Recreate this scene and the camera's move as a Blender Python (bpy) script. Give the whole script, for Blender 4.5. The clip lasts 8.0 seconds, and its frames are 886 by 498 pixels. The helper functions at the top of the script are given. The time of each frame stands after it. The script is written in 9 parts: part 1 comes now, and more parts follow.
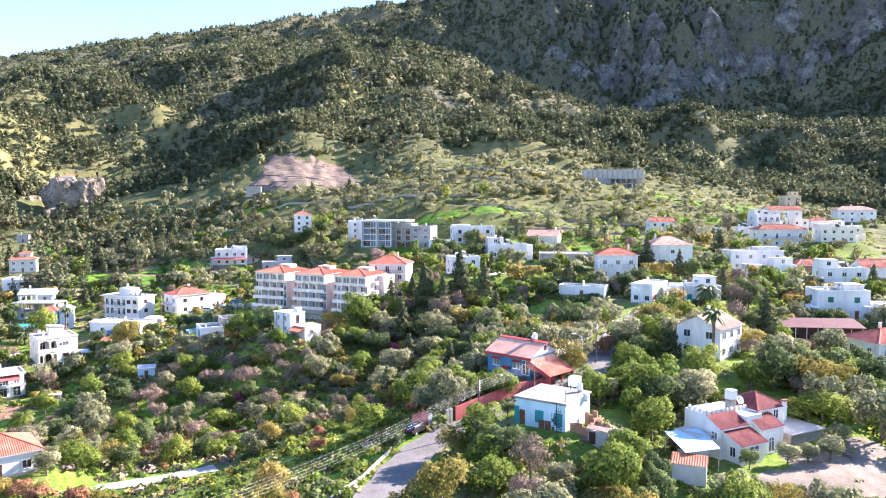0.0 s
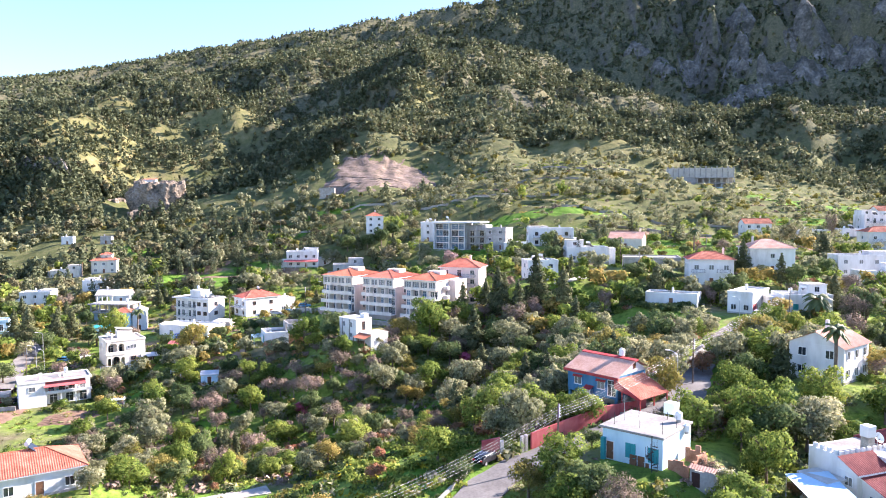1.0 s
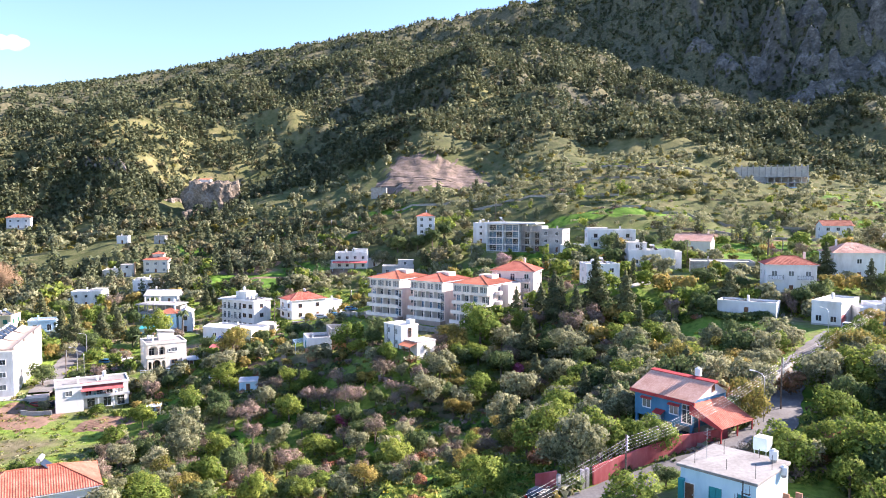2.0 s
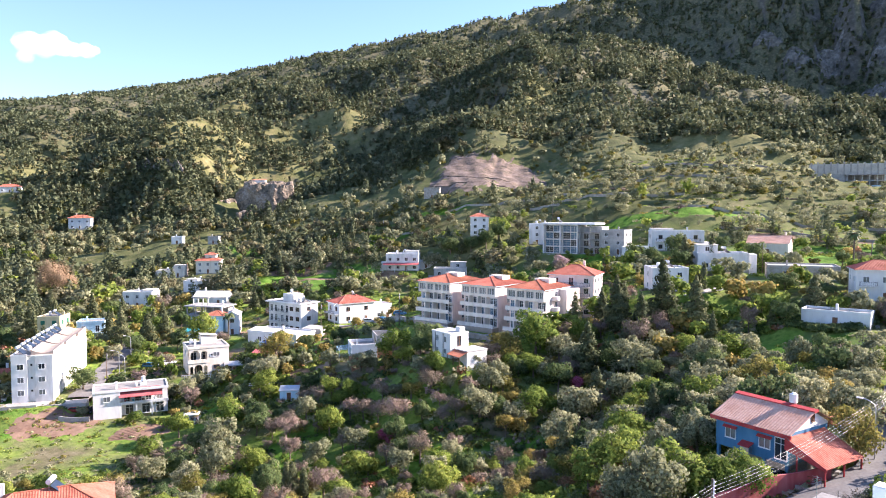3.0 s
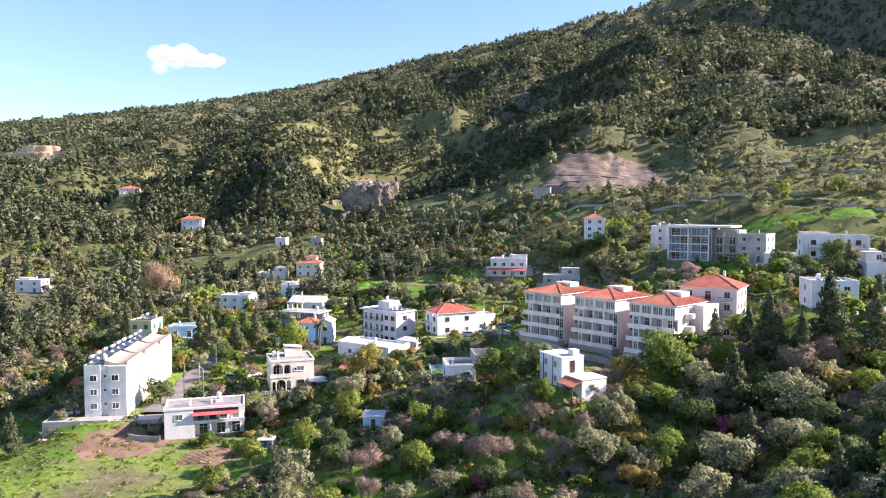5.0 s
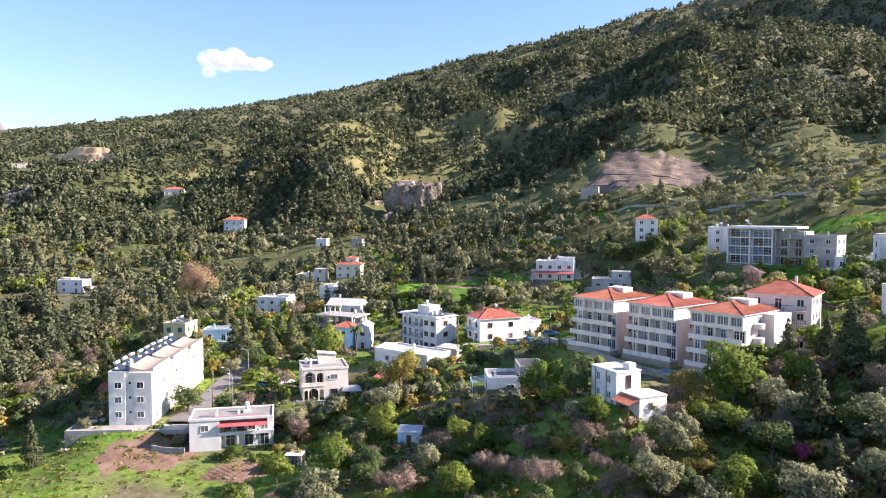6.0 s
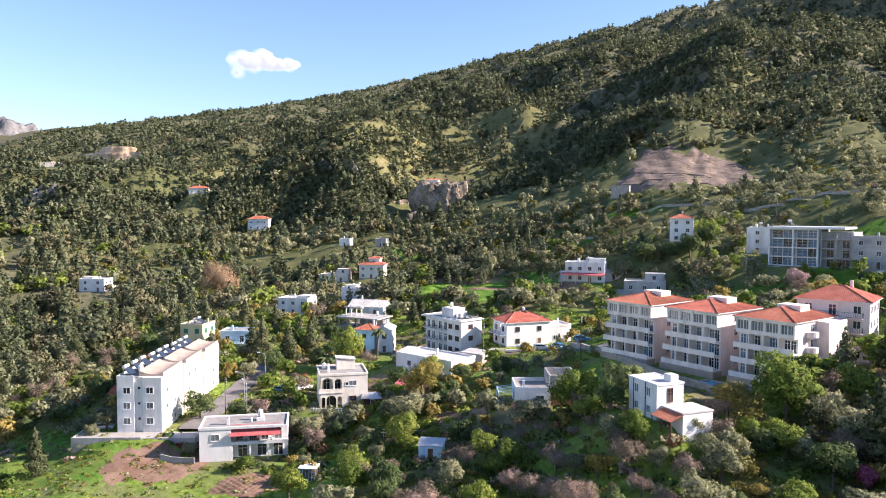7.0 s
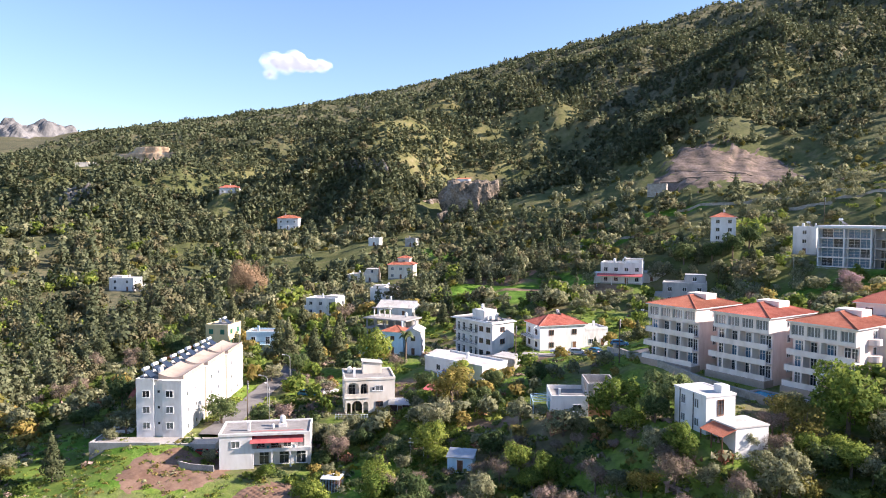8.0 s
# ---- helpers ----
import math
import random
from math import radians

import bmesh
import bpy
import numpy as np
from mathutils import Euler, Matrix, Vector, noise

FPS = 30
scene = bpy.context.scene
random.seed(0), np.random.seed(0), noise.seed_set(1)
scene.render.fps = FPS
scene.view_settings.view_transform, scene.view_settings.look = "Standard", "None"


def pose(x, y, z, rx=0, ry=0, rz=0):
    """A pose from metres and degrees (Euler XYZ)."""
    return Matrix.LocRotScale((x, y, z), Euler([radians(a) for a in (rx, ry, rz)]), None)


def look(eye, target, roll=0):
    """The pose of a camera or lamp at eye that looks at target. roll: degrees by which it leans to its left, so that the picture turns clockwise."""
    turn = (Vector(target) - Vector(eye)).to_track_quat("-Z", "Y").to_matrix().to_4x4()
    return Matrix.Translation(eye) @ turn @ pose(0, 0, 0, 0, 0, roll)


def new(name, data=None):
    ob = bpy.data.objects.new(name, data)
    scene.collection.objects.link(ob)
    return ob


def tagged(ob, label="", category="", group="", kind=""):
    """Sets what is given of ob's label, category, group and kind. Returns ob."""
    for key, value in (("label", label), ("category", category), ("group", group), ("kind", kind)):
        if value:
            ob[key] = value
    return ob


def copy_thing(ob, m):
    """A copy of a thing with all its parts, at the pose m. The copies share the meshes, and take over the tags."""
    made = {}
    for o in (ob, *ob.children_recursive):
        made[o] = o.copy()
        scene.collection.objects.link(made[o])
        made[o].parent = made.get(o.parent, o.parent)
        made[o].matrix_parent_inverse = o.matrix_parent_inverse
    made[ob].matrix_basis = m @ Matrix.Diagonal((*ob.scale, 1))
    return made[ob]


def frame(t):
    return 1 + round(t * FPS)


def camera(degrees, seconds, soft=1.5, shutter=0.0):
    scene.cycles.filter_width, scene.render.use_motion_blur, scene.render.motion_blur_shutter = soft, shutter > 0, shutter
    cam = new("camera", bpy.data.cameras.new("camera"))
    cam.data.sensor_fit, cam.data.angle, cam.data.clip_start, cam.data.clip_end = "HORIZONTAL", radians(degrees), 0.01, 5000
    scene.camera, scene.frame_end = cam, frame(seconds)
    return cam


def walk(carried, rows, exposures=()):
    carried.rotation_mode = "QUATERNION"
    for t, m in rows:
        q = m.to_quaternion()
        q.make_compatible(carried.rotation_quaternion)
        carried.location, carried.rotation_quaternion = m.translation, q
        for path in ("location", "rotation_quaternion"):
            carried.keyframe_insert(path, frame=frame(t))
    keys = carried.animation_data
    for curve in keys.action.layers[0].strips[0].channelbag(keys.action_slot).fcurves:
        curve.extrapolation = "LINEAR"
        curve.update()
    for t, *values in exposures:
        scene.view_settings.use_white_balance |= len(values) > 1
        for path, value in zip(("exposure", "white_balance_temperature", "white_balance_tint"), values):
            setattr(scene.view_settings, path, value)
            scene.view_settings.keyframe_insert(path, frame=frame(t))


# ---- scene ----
cam = camera(62.76, 8.0, soft=1.0)
PATH = [
    (0, (0.00, 0.00, 70.00), (0.00, 99.81, 63.78), 0.03),
    (0.5, (0.28, 6.51, 69.70), (-4.96, 106.18, 63.62), -0.05),
    (1, (0.22, 12.95, 69.42), (-10.22, 112.23, 63.50), -0.12),
    (1.5, (-0.03, 19.20, 69.18), (-14.33, 118.01, 63.36), -0.02),
    (3, (-1.81, 37.12, 68.48), (-27.23, 133.67, 62.88), -0.04),
    (3.5, (-2.94, 43.22, 68.40), (-32.21, 138.67, 62.84), -0.03),
    (4, (-4.25, 48.97, 68.26), (-37.14, 143.25, 62.77), -0.08),
    (4.5, (-6.03, 54.76, 68.12), (-42.30, 147.79, 62.71), -0.04),
    (6, (-12.17, 70.92, 67.45), (-57.31, 160.01, 62.33), -0.03),
    (6.5, (-14.19, 75.35, 67.23), (-60.93, 163.61, 62.14), 0.08),
    (7, (-16.07, 78.98, 66.96), (-64.36, 166.40, 61.87), 0.12),
    (7.5, (-17.88, 82.34, 66.64), (-67.93, 168.76, 61.54), 0.14),
    (8, (-19.54, 85.21, 66.43), (-71.49, 170.51, 61.35), 0.13),
]
walk(cam, [(t, look(eye, target, roll)) for t, eye, target, roll in PATH],
     exposures=[(0, 2.35, 5650, 24), (1.5, 2.06, 5700, 24), (3.5, 1.78, 5750, 24), (8, 1.42, 5850, 22)])

# ---- world, sun ----
SUN_AZ, SUN_EL = 28.0, 28.0          # degrees from +x towards +y, and above the horizon
world = bpy.data.worlds.new("sky")
scene.world = world
world.use_nodes = True
wn = world.node_tree
sky = wn.nodes.new("ShaderNodeTexSky")
sky.sky_type, sky.sun_disc = "NISHITA", False
sky.sun_elevation, sky.sun_rotation = radians(SUN_EL), radians(90 - SUN_AZ)
sky.air_density, sky.dust_density, sky.ozone_density = 1.1, 0.15, 2.5
wn.nodes["Background"].inputs["Strength"].default_value = 0.078
wn.links.new(sky.outputs["Color"], wn.nodes["Background"].inputs["Color"])
sun_data = bpy.data.lights.new("sun", "SUN")
sun_data.energy, sun_data.angle, sun_data.color = 5.0, radians(0.5), (1.0, 0.855, 0.66)
sun = new("sun", sun_data)
sv = Vector((math.cos(radians(SUN_EL)) * math.cos(radians(SUN_AZ)), math.cos(radians(SUN_EL)) * math.sin(radians(SUN_AZ)), math.sin(radians(SUN_EL))))
sun.matrix_world = look(sv * 100, (0, 0, 0))


# ---- materials ----
def mat(name, stops, scale=1.0, detail=6.0, rough=0.85, bump=0.0, bump_scale=None, fine=None, rand=0.0, island=0.0, metal=0.0, spec=0.3, space="world", streak=False, transl=0.0):
    """A surface whose colour wanders between the stops at two sizes of noise, with grain and relief."""
    m = bpy.data.materials.new(name)
    m.use_nodes = True
    nt = m.node_tree
    N, L = nt.nodes, nt.links
    bs = N["Principled BSDF"]
    bs.inputs["Roughness"].default_value = rough
    bs.inputs["Metallic"].default_value = metal
    bs.inputs["Specular IOR Level"].default_value = spec
    if space == "world":
        vec = N.new("ShaderNodeNewGeometry").outputs["Position"]
    else:
        vec = N.new("ShaderNodeTexCoord").outputs["Object"]
    if streak:
        mp = N.new("ShaderNodeMapping")
        mp.inputs["Scale"].default_value = (1, 1, 0.35)
        L.new(vec, mp.inputs["Vector"])
        vec = mp.outputs["Vector"]
    n1 = N.new("ShaderNodeTexNoise")
    n1.inputs["Scale"].default_value, n1.inputs["Detail"].default_value, n1.inputs["Roughness"].default_value = scale, detail, 0.6
    L.new(vec, n1.inputs["Vector"])
    n2 = N.new("ShaderNodeTexNoise")
    n2.inputs["Scale"].default_value, n2.inputs["Detail"].default_value = (fine or scale * (3 if streak else 9)), 4
    L.new(vec, n2.inputs["Vector"])
    mix = N.new("ShaderNodeMath")
    mix.operation = "MULTIPLY_ADD"
    mix.inputs[1].default_value = 0.35
    L.new(n2.outputs["Fac"], mix.inputs[0])
    sub = N.new("ShaderNodeMath")
    sub.operation = "MULTIPLY"
    sub.inputs[1].default_value = 0.65
    L.new(n1.outputs["Fac"], sub.inputs[0])
    L.new(sub.outputs[0], mix.inputs[2])
    ramp = N.new("ShaderNodeValToRGB")
    els = ramp.color_ramp.elements
    lo, hi = 0.36, 0.64
    for k, c in enumerate(stops):
        p = lo + (hi - lo) * k / max(1, len(stops) - 1)
        e = els[k] if k < 2 else els.new(p)
        e.position, e.color = p, (*c, 1)
    L.new(mix.outputs[0], ramp.inputs["Fac"])
    col = ramp.outputs["Color"]
    for amount, src in ((rand, "obj"), (island, "isl")):
        if amount:
            node = N.new("ShaderNodeObjectInfo") if src == "obj" else N.new("ShaderNodeNewGeometry")
            out = node.outputs["Random"] if src == "obj" else node.outputs["Random Per Island"]
            mr = N.new("ShaderNodeMapRange")
            mr.inputs["To Min"].default_value, mr.inputs["To Max"].default_value = 1 - amount, 1 + amount
            L.new(out, mr.inputs["Value"])
            hs = N.new("ShaderNodeHueSaturation")
            L.new(mr.outputs["Result"], hs.inputs["Value"])
            mh = N.new("ShaderNodeMapRange")
            mh.inputs["To Min"].default_value, mh.inputs["To Max"].default_value = 0.5 + amount * 0.06, 0.5 - amount * 0.06
            L.new(out, mh.inputs["Value"])
            L.new(mh.outputs["Result"], hs.inputs["Hue"])
            L.new(col, hs.inputs["Color"])
            col = hs.outputs["Color"]
    L.new(col, bs.inputs["Base Color"])
    if bump:
        b = N.new("ShaderNodeBump")
        b.inputs["Strength"].default_value, b.inputs["Distance"].default_value = bump, bump_scale or 0.05
        L.new(mix.outputs[0], b.inputs["Height"])
        L.new(b.outputs["Normal"], bs.inputs["Normal"])
    if transl:
        tr = N.new("ShaderNodeBsdfTranslucent")
        L.new(col, tr.inputs["Color"])
        ms = N.new("ShaderNodeMixShader")
        ms.inputs["Fac"].default_value = transl
        L.new(bs.outputs[0], ms.inputs[1])
        L.new(tr.outputs[0], ms.inputs[2])
        L.new(ms.outputs[0], N["Material Output"].inputs["Surface"])
    return m


def glass_mat(name, tint):
    m = mat(name, [tuple(c * 0.7 for c in tint), tint], 0.7, rough=0.08, spec=0.8)
    return m


M = dict(
    white=mat("white_render", [(0.588, 0.562, 0.524), (0.723, 0.702, 0.67), (0.797, 0.781, 0.755)], 0.35, rough=0.9, bump=0.15, bump_scale=0.02, streak=True),
    cream=mat("cream_render", [(0.621, 0.552, 0.448), (0.736, 0.667, 0.564), (0.805, 0.747, 0.644)], 0.35, rough=0.9, bump=0.15, bump_scale=0.02, streak=True),
    yellowwall=mat("yellow_render", [(0.52, 0.42, 0.22), (0.62, 0.51, 0.28), (0.68, 0.57, 0.34)], 0.35, rough=0.9, streak=True),
    pine_brown=mat("olive_brown_foliage", [(0.102, 0.096, 0.053), (0.168, 0.156, 0.082), (0.24, 0.216, 0.12)], 0.02, fine=0.5, rough=0.85, island=0.25, transl=0.2, spec=0.08),
    warm=mat("warm_cream_render", [(0.65, 0.562, 0.475), (0.775, 0.694, 0.606), (0.85, 0.775, 0.688)], 0.35, rough=0.9, bump=0.15, bump_scale=0.02, streak=True),
    peach=mat("peach_render", [(0.56, 0.42, 0.27), (0.64, 0.50, 0.34)], 0.35, rough=0.9, streak=True),
    maroon=mat("maroon_sheet", [(0.09, 0.03, 0.035), (0.14, 0.05, 0.055)], 0.5, rough=0.7),
    pink=mat("pinkish_render", [(0.661, 0.543, 0.484), (0.779, 0.661, 0.602), (0.85, 0.743, 0.684)], 0.35, rough=0.9, bump=0.15, bump_scale=0.02, streak=True),
    grey=mat("grey_render", [(0.30, 0.30, 0.30), (0.40, 0.40, 0.39), (0.48, 0.47, 0.46)], 0.4, rough=0.9, bump=0.2, bump_scale=0.02, streak=True),
    concrete=mat("bare_concrete", [(0.26, 0.25, 0.23), (0.38, 0.36, 0.33), (0.47, 0.45, 0.42)], 0.5, rough=0.92, bump=0.3, bump_scale=0.03),
    roof_slab=mat("roof_screed", [(0.195, 0.18, 0.165), (0.27, 0.255, 0.236), (0.345, 0.33, 0.307)], 0.3, rough=0.92, bump=0.2, bump_scale=0.02),
    roof_pale=mat("pale_roof_coating", [(0.42, 0.385, 0.34), (0.53, 0.50, 0.455), (0.62, 0.59, 0.55)], 0.3, rough=0.9),
    roof_tan=mat("tan_roof_coating", [(0.345, 0.262, 0.203), (0.413, 0.323, 0.255), (0.45, 0.367, 0.3)], 0.3, rough=0.9),
    tile=mat("terracotta_tile", [(0.31, 0.085, 0.05), (0.42, 0.13, 0.08), (0.51, 0.185, 0.12)], 0.5, fine=4.0, rough=0.85, bump=0.25, bump_scale=0.03, rand=0.10, island=0.12),
    tile_pale=mat("faded_terracotta_tile", [(0.52, 0.27, 0.19), (0.62, 0.35, 0.26), (0.7, 0.44, 0.34)], 0.5, fine=4.0, rough=0.88, bump=0.25, bump_scale=0.03, island=0.12),
    tile_dark=mat("maroon_tile", [(0.14, 0.028, 0.03), (0.21, 0.048, 0.047), (0.28, 0.08, 0.075)], 0.5, fine=4.0, rough=0.85, bump=0.25, bump_scale=0.03, island=0.12),
    red=mat("red_paint", [(0.33, 0.03, 0.03), (0.42, 0.05, 0.05), (0.48, 0.08, 0.07)], 0.6, rough=0.7),
    redwall=mat("faded_red_wall", [(0.36, 0.07, 0.07), (0.44, 0.11, 0.11), (0.50, 0.16, 0.15)], 0.5, rough=0.9, bump=0.15, bump_scale=0.02, streak=True),
    blue=mat("blue_render", [(0.06, 0.17, 0.28), (0.08, 0.21, 0.34), (0.11, 0.25, 0.38)], 0.4, rough=0.85, bump=0.15, bump_scale=0.02, streak=True),
    paleblue=mat("pale_blue_render", [(0.462, 0.638, 0.726), (0.572, 0.737, 0.814), (0.66, 0.803, 0.86)], 0.4, rough=0.9, streak=True),
    teal=mat("teal_paint", [(0.03, 0.25, 0.27), (0.05, 0.32, 0.34)], 0.8, rough=0.6),
    green=mat("green_paint", [(0.03, 0.14, 0.09), (0.04, 0.19, 0.12)], 0.8, rough=0.6),
    brick=mat("brown_brickwork", [(0.25, 0.12, 0.07), (0.35, 0.18, 0.11), (0.42, 0.25, 0.16)], 1.2, rough=0.95, bump=0.3, bump_scale=0.03),
    stone=mat("limestone_rubble", [(0.24, 0.21, 0.17), (0.36, 0.33, 0.28), (0.46, 0.43, 0.37)], 0.9, rough=0.95, bump=0.4, bump_scale=0.06, rand=0.15, island=0.15),
    glass=glass_mat("dark_window_glass", (0.035, 0.045, 0.055)),
    glass_pale=glass_mat("curtained_window_glass", (0.20, 0.21, 0.21)),
    glass_blue=glass_mat("blue_reflecting_glass", (0.10, 0.20, 0.30)),
    frame_white=mat("white_window_paint", [(0.68, 0.68, 0.67), (0.78, 0.78, 0.77)], 1.0, rough=0.5),
    wood=mat("brown_wood", [(0.12, 0.06, 0.03), (0.18, 0.09, 0.05), (0.24, 0.13, 0.07)], 1.5, rough=0.75, bump=0.2),
    darkwood=mat("dark_brown_timber", [(0.05, 0.025, 0.02), (0.08, 0.04, 0.03)], 1.5, rough=0.8),
    metal=mat("galvanised_metal", [(0.42, 0.43, 0.44), (0.55, 0.56, 0.57)], 1.5, rough=0.45, metal=0.7),
    rail=mat("dark_iron", [(0.03, 0.03, 0.03), (0.06, 0.055, 0.05)], 2.0, rough=0.6),
    tank=mat("white_tank_plastic", [(0.72, 0.72, 0.70), (0.80, 0.80, 0.79)], 0.9, rough=0.4),
    panel=mat("solar_collector_glass", [(0.02, 0.03, 0.05), (0.035, 0.05, 0.075)], 1.0, rough=0.3, spec=0.4),
    asphalt=mat("worn_asphalt", [(0.12, 0.11, 0.105), (0.17, 0.16, 0.152), (0.22, 0.21, 0.2)], 0.25, fine=3.0, rough=0.95, bump=0.15, bump_scale=0.02),
    concrete_road=mat("pale_concrete_paving", [(0.30, 0.27, 0.24), (0.40, 0.37, 0.33), (0.48, 0.45, 0.41)], 0.25, fine=3.0, rough=0.95),
    soil=mat("brown_ploughed_soil", [(0.15, 0.085, 0.055), (0.22, 0.135, 0.09), (0.29, 0.19, 0.13)], 0.25, fine=2.5, rough=1.0, bump=0.4, bump_scale=0.1),
    water=mat("pool_water", [(0.05, 0.32, 0.48), (0.08, 0.40, 0.56)], 0.4, rough=0.05, spec=0.6),
    bark=mat("grey_brown_bark", [(0.10, 0.07, 0.05), (0.16, 0.12, 0.09), (0.22, 0.17, 0.13)], 3.0, rough=0.95, bump=0.4),
    olive=mat("olive_leaves", [(0.181, 0.186, 0.097), (0.29, 0.297, 0.161), (0.412, 0.406, 0.245)], 0.8, rough=0.75, rand=0.25, island=0.35, transl=0.44, spec=0.08),
    bright=mat("fresh_green_leaves", [(0.11, 0.16, 0.032), (0.2, 0.26, 0.05), (0.31, 0.36, 0.085)], 0.8, rough=0.75, rand=0.25, island=0.35, transl=0.44, spec=0.08),
    dark=mat("dark_green_leaves", [(0.078, 0.111, 0.042), (0.13, 0.176, 0.065), (0.195, 0.24, 0.098)], 0.8, rough=0.7, rand=0.3, island=0.35, transl=0.44, spec=0.08),
    ochre=mat("yellow_olive_leaves", [(0.19, 0.168, 0.045), (0.28, 0.246, 0.067), (0.37, 0.314, 0.095)], 0.8, rough=0.8, rand=0.25, island=0.35, transl=0.44, spec=0.08),
    rust=mat("rusty_dry_leaves", [(0.22, 0.11, 0.055), (0.33, 0.17, 0.09), (0.4, 0.23, 0.13)], 0.8, rough=0.85, rand=0.2, island=0.3, transl=0.2, spec=0.08),
    twig=mat("brown_twigs", [(0.156, 0.12, 0.089), (0.252, 0.192, 0.142), (0.348, 0.27, 0.204)], 0.8, rough=0.9, rand=0.25, island=0.35, spec=0.08),
    pale_twig=mat("pale_grey_twigs", [(0.26, 0.175, 0.10), (0.40, 0.285, 0.175)], 0.8, rough=0.9, island=0.3, spec=0.08),
    pinkbloom=mat("magenta_blossom", [(0.36, 0.08, 0.14), (0.48, 0.14, 0.22)], 0.8, rough=0.8, island=0.3, transl=0.2, spec=0.08),
    paleblossom=mat("pale_pink_blossom", [(0.38, 0.25, 0.24), (0.50, 0.36, 0.35)], 0.8, rough=0.8, island=0.3, transl=0.2, spec=0.08),
    pine=mat("pine_needles", [(0.071, 0.085, 0.046), (0.12, 0.137, 0.071), (0.177, 0.189, 0.104)], 0.02, fine=0.5, rough=0.8, island=0.22, transl=0.25, spec=0.08),
    pine_near=mat("dark_pine_needles", [(0.066, 0.079, 0.037), (0.116, 0.13, 0.061), (0.171, 0.176, 0.088)], 0.8, rough=0.8, rand=0.25, island=0.35, transl=0.15, spec=0.08),
    palm=mat("palm_fronds", [(0.07, 0.10, 0.03), (0.12, 0.15, 0.05), (0.17, 0.18, 0.07)], 1.0, rough=0.6, island=0.25, transl=0.2),
    yellow=mat("yellow_gorse", [(0.30, 0.26, 0.02), (0.42, 0.36, 0.03)], 0.8, rough=0.8, island=0.3, spec=0.08),
    rock=mat("grey_limestone", [(0.10, 0.09, 0.075), (0.19, 0.17, 0.145), (0.28, 0.245, 0.20), (0.36, 0.33, 0.29)], 0.07, fine=0.6, rough=0.95, bump=0.6, bump_scale=0.6),
    carpaint=mat("dark_car_paint", [(0.012, 0.012, 0.015), (0.02, 0.02, 0.024)], 0.5, rough=0.2, spec=0.6),
    carwhite=mat("white_car_paint", [(0.60, 0.62, 0.64), (0.70, 0.71, 0.72)], 0.5, rough=0.25, spec=0.6),
    carblue=mat("blue_car_paint", [(0.04, 0.16, 0.28), (0.06, 0.20, 0.33)], 0.5, rough=0.25, spec=0.6),
    carred=mat("red_car_paint", [(0.28, 0.02, 0.02), (0.36, 0.04, 0.03)], 0.5, rough=0.25, spec=0.6),
    rubber=mat("black_rubber", [(0.015, 0.015, 0.015), (0.03, 0.03, 0.03)], 3.0, rough=0.9),
    lamp_red=mat("red_lamp_glass", [(0.3, 0.01, 0.01), (0.4, 0.02, 0.02)], 3.0, rough=0.2),
    tarp=mat("pale_blue_tarpaulin", [(0.45, 0.62, 0.74), (0.56, 0.72, 0.82)], 0.3, rough=0.6),
    tarp_deep=mat("blue_tarpaulin", [(0.05, 0.10, 0.35), (0.08, 0.16, 0.45)], 0.8, rough=0.6),
    cloud=mat("glowing_cloud_white", [(0.85, 0.85, 0.85), (0.9, 0.9, 0.9)], 0.001, rough=1.0, spec=0.0, transl=0.44),
)
# added glow whitens the cloud's shaded front, in place of sunlight scattered through it
cb = M["cloud"].node_tree.nodes["Principled BSDF"]
cb.inputs["Emission Color"].default_value, cb.inputs["Emission Strength"].default_value = (0.95, 0.97, 1.0, 1), 0.45


# ---- mesh helpers ----
def box(bm, x0, x1, y0, y1, z0, z1, bevel=0.0):
    vs = [bm.verts.new((x, y, z)) for z in (z0, z1) for y in (y0, y1) for x in (x0, x1)]
    fs = [bm.faces.new([vs[i] for i in q]) for q in ((0, 2, 3, 1), (4, 5, 7, 6), (0, 1, 5, 4), (2, 6, 7, 3), (0, 4, 6, 2), (1, 3, 7, 5))]
    if bevel:
        es = list({e for f in fs for e in f.edges})
        bmesh.ops.bevel(bm, geom=es, offset=bevel, segments=1, affect="EDGES")
    return bm


def tube(bm, a, b, r, r2=None, n=8, caps=True):
    a, b = Vector(a), Vector(b)
    d = b - a
    q = d.to_track_quat("Z", "Y").to_matrix()
    r2 = r if r2 is None else r2
    ring = lambda c, rr: [bm.verts.new(c + q @ Vector((rr * math.cos(2 * math.pi * k / n), rr * math.sin(2 * math.pi * k / n), 0))) for k in range(n)]
    p, s = ring(a, r), ring(b, r2)
    for k in range(n):
        bm.faces.new((p[k], p[(k + 1) % n], s[(k + 1) % n], s[k]))
    if caps:
        bm.faces.new(p[::-1])
        bm.faces.new(s)
    return bm


def mesh_of(name, bm, material):
    me = bpy.data.meshes.new(name)
    bm.normal_update()
    bm.to_mesh(me)
    bm.free()
    me.materials.append(material)
    return me


SPLIT = {"wall", "pier", "concrete_shell", "column", "front_frame", "balcony_parapet", "arcade", "floor_slab", "parapet", "rendered_wall", "porch_post", "veranda_post", "porch_column", "upper_front", "surround", "balcony"}


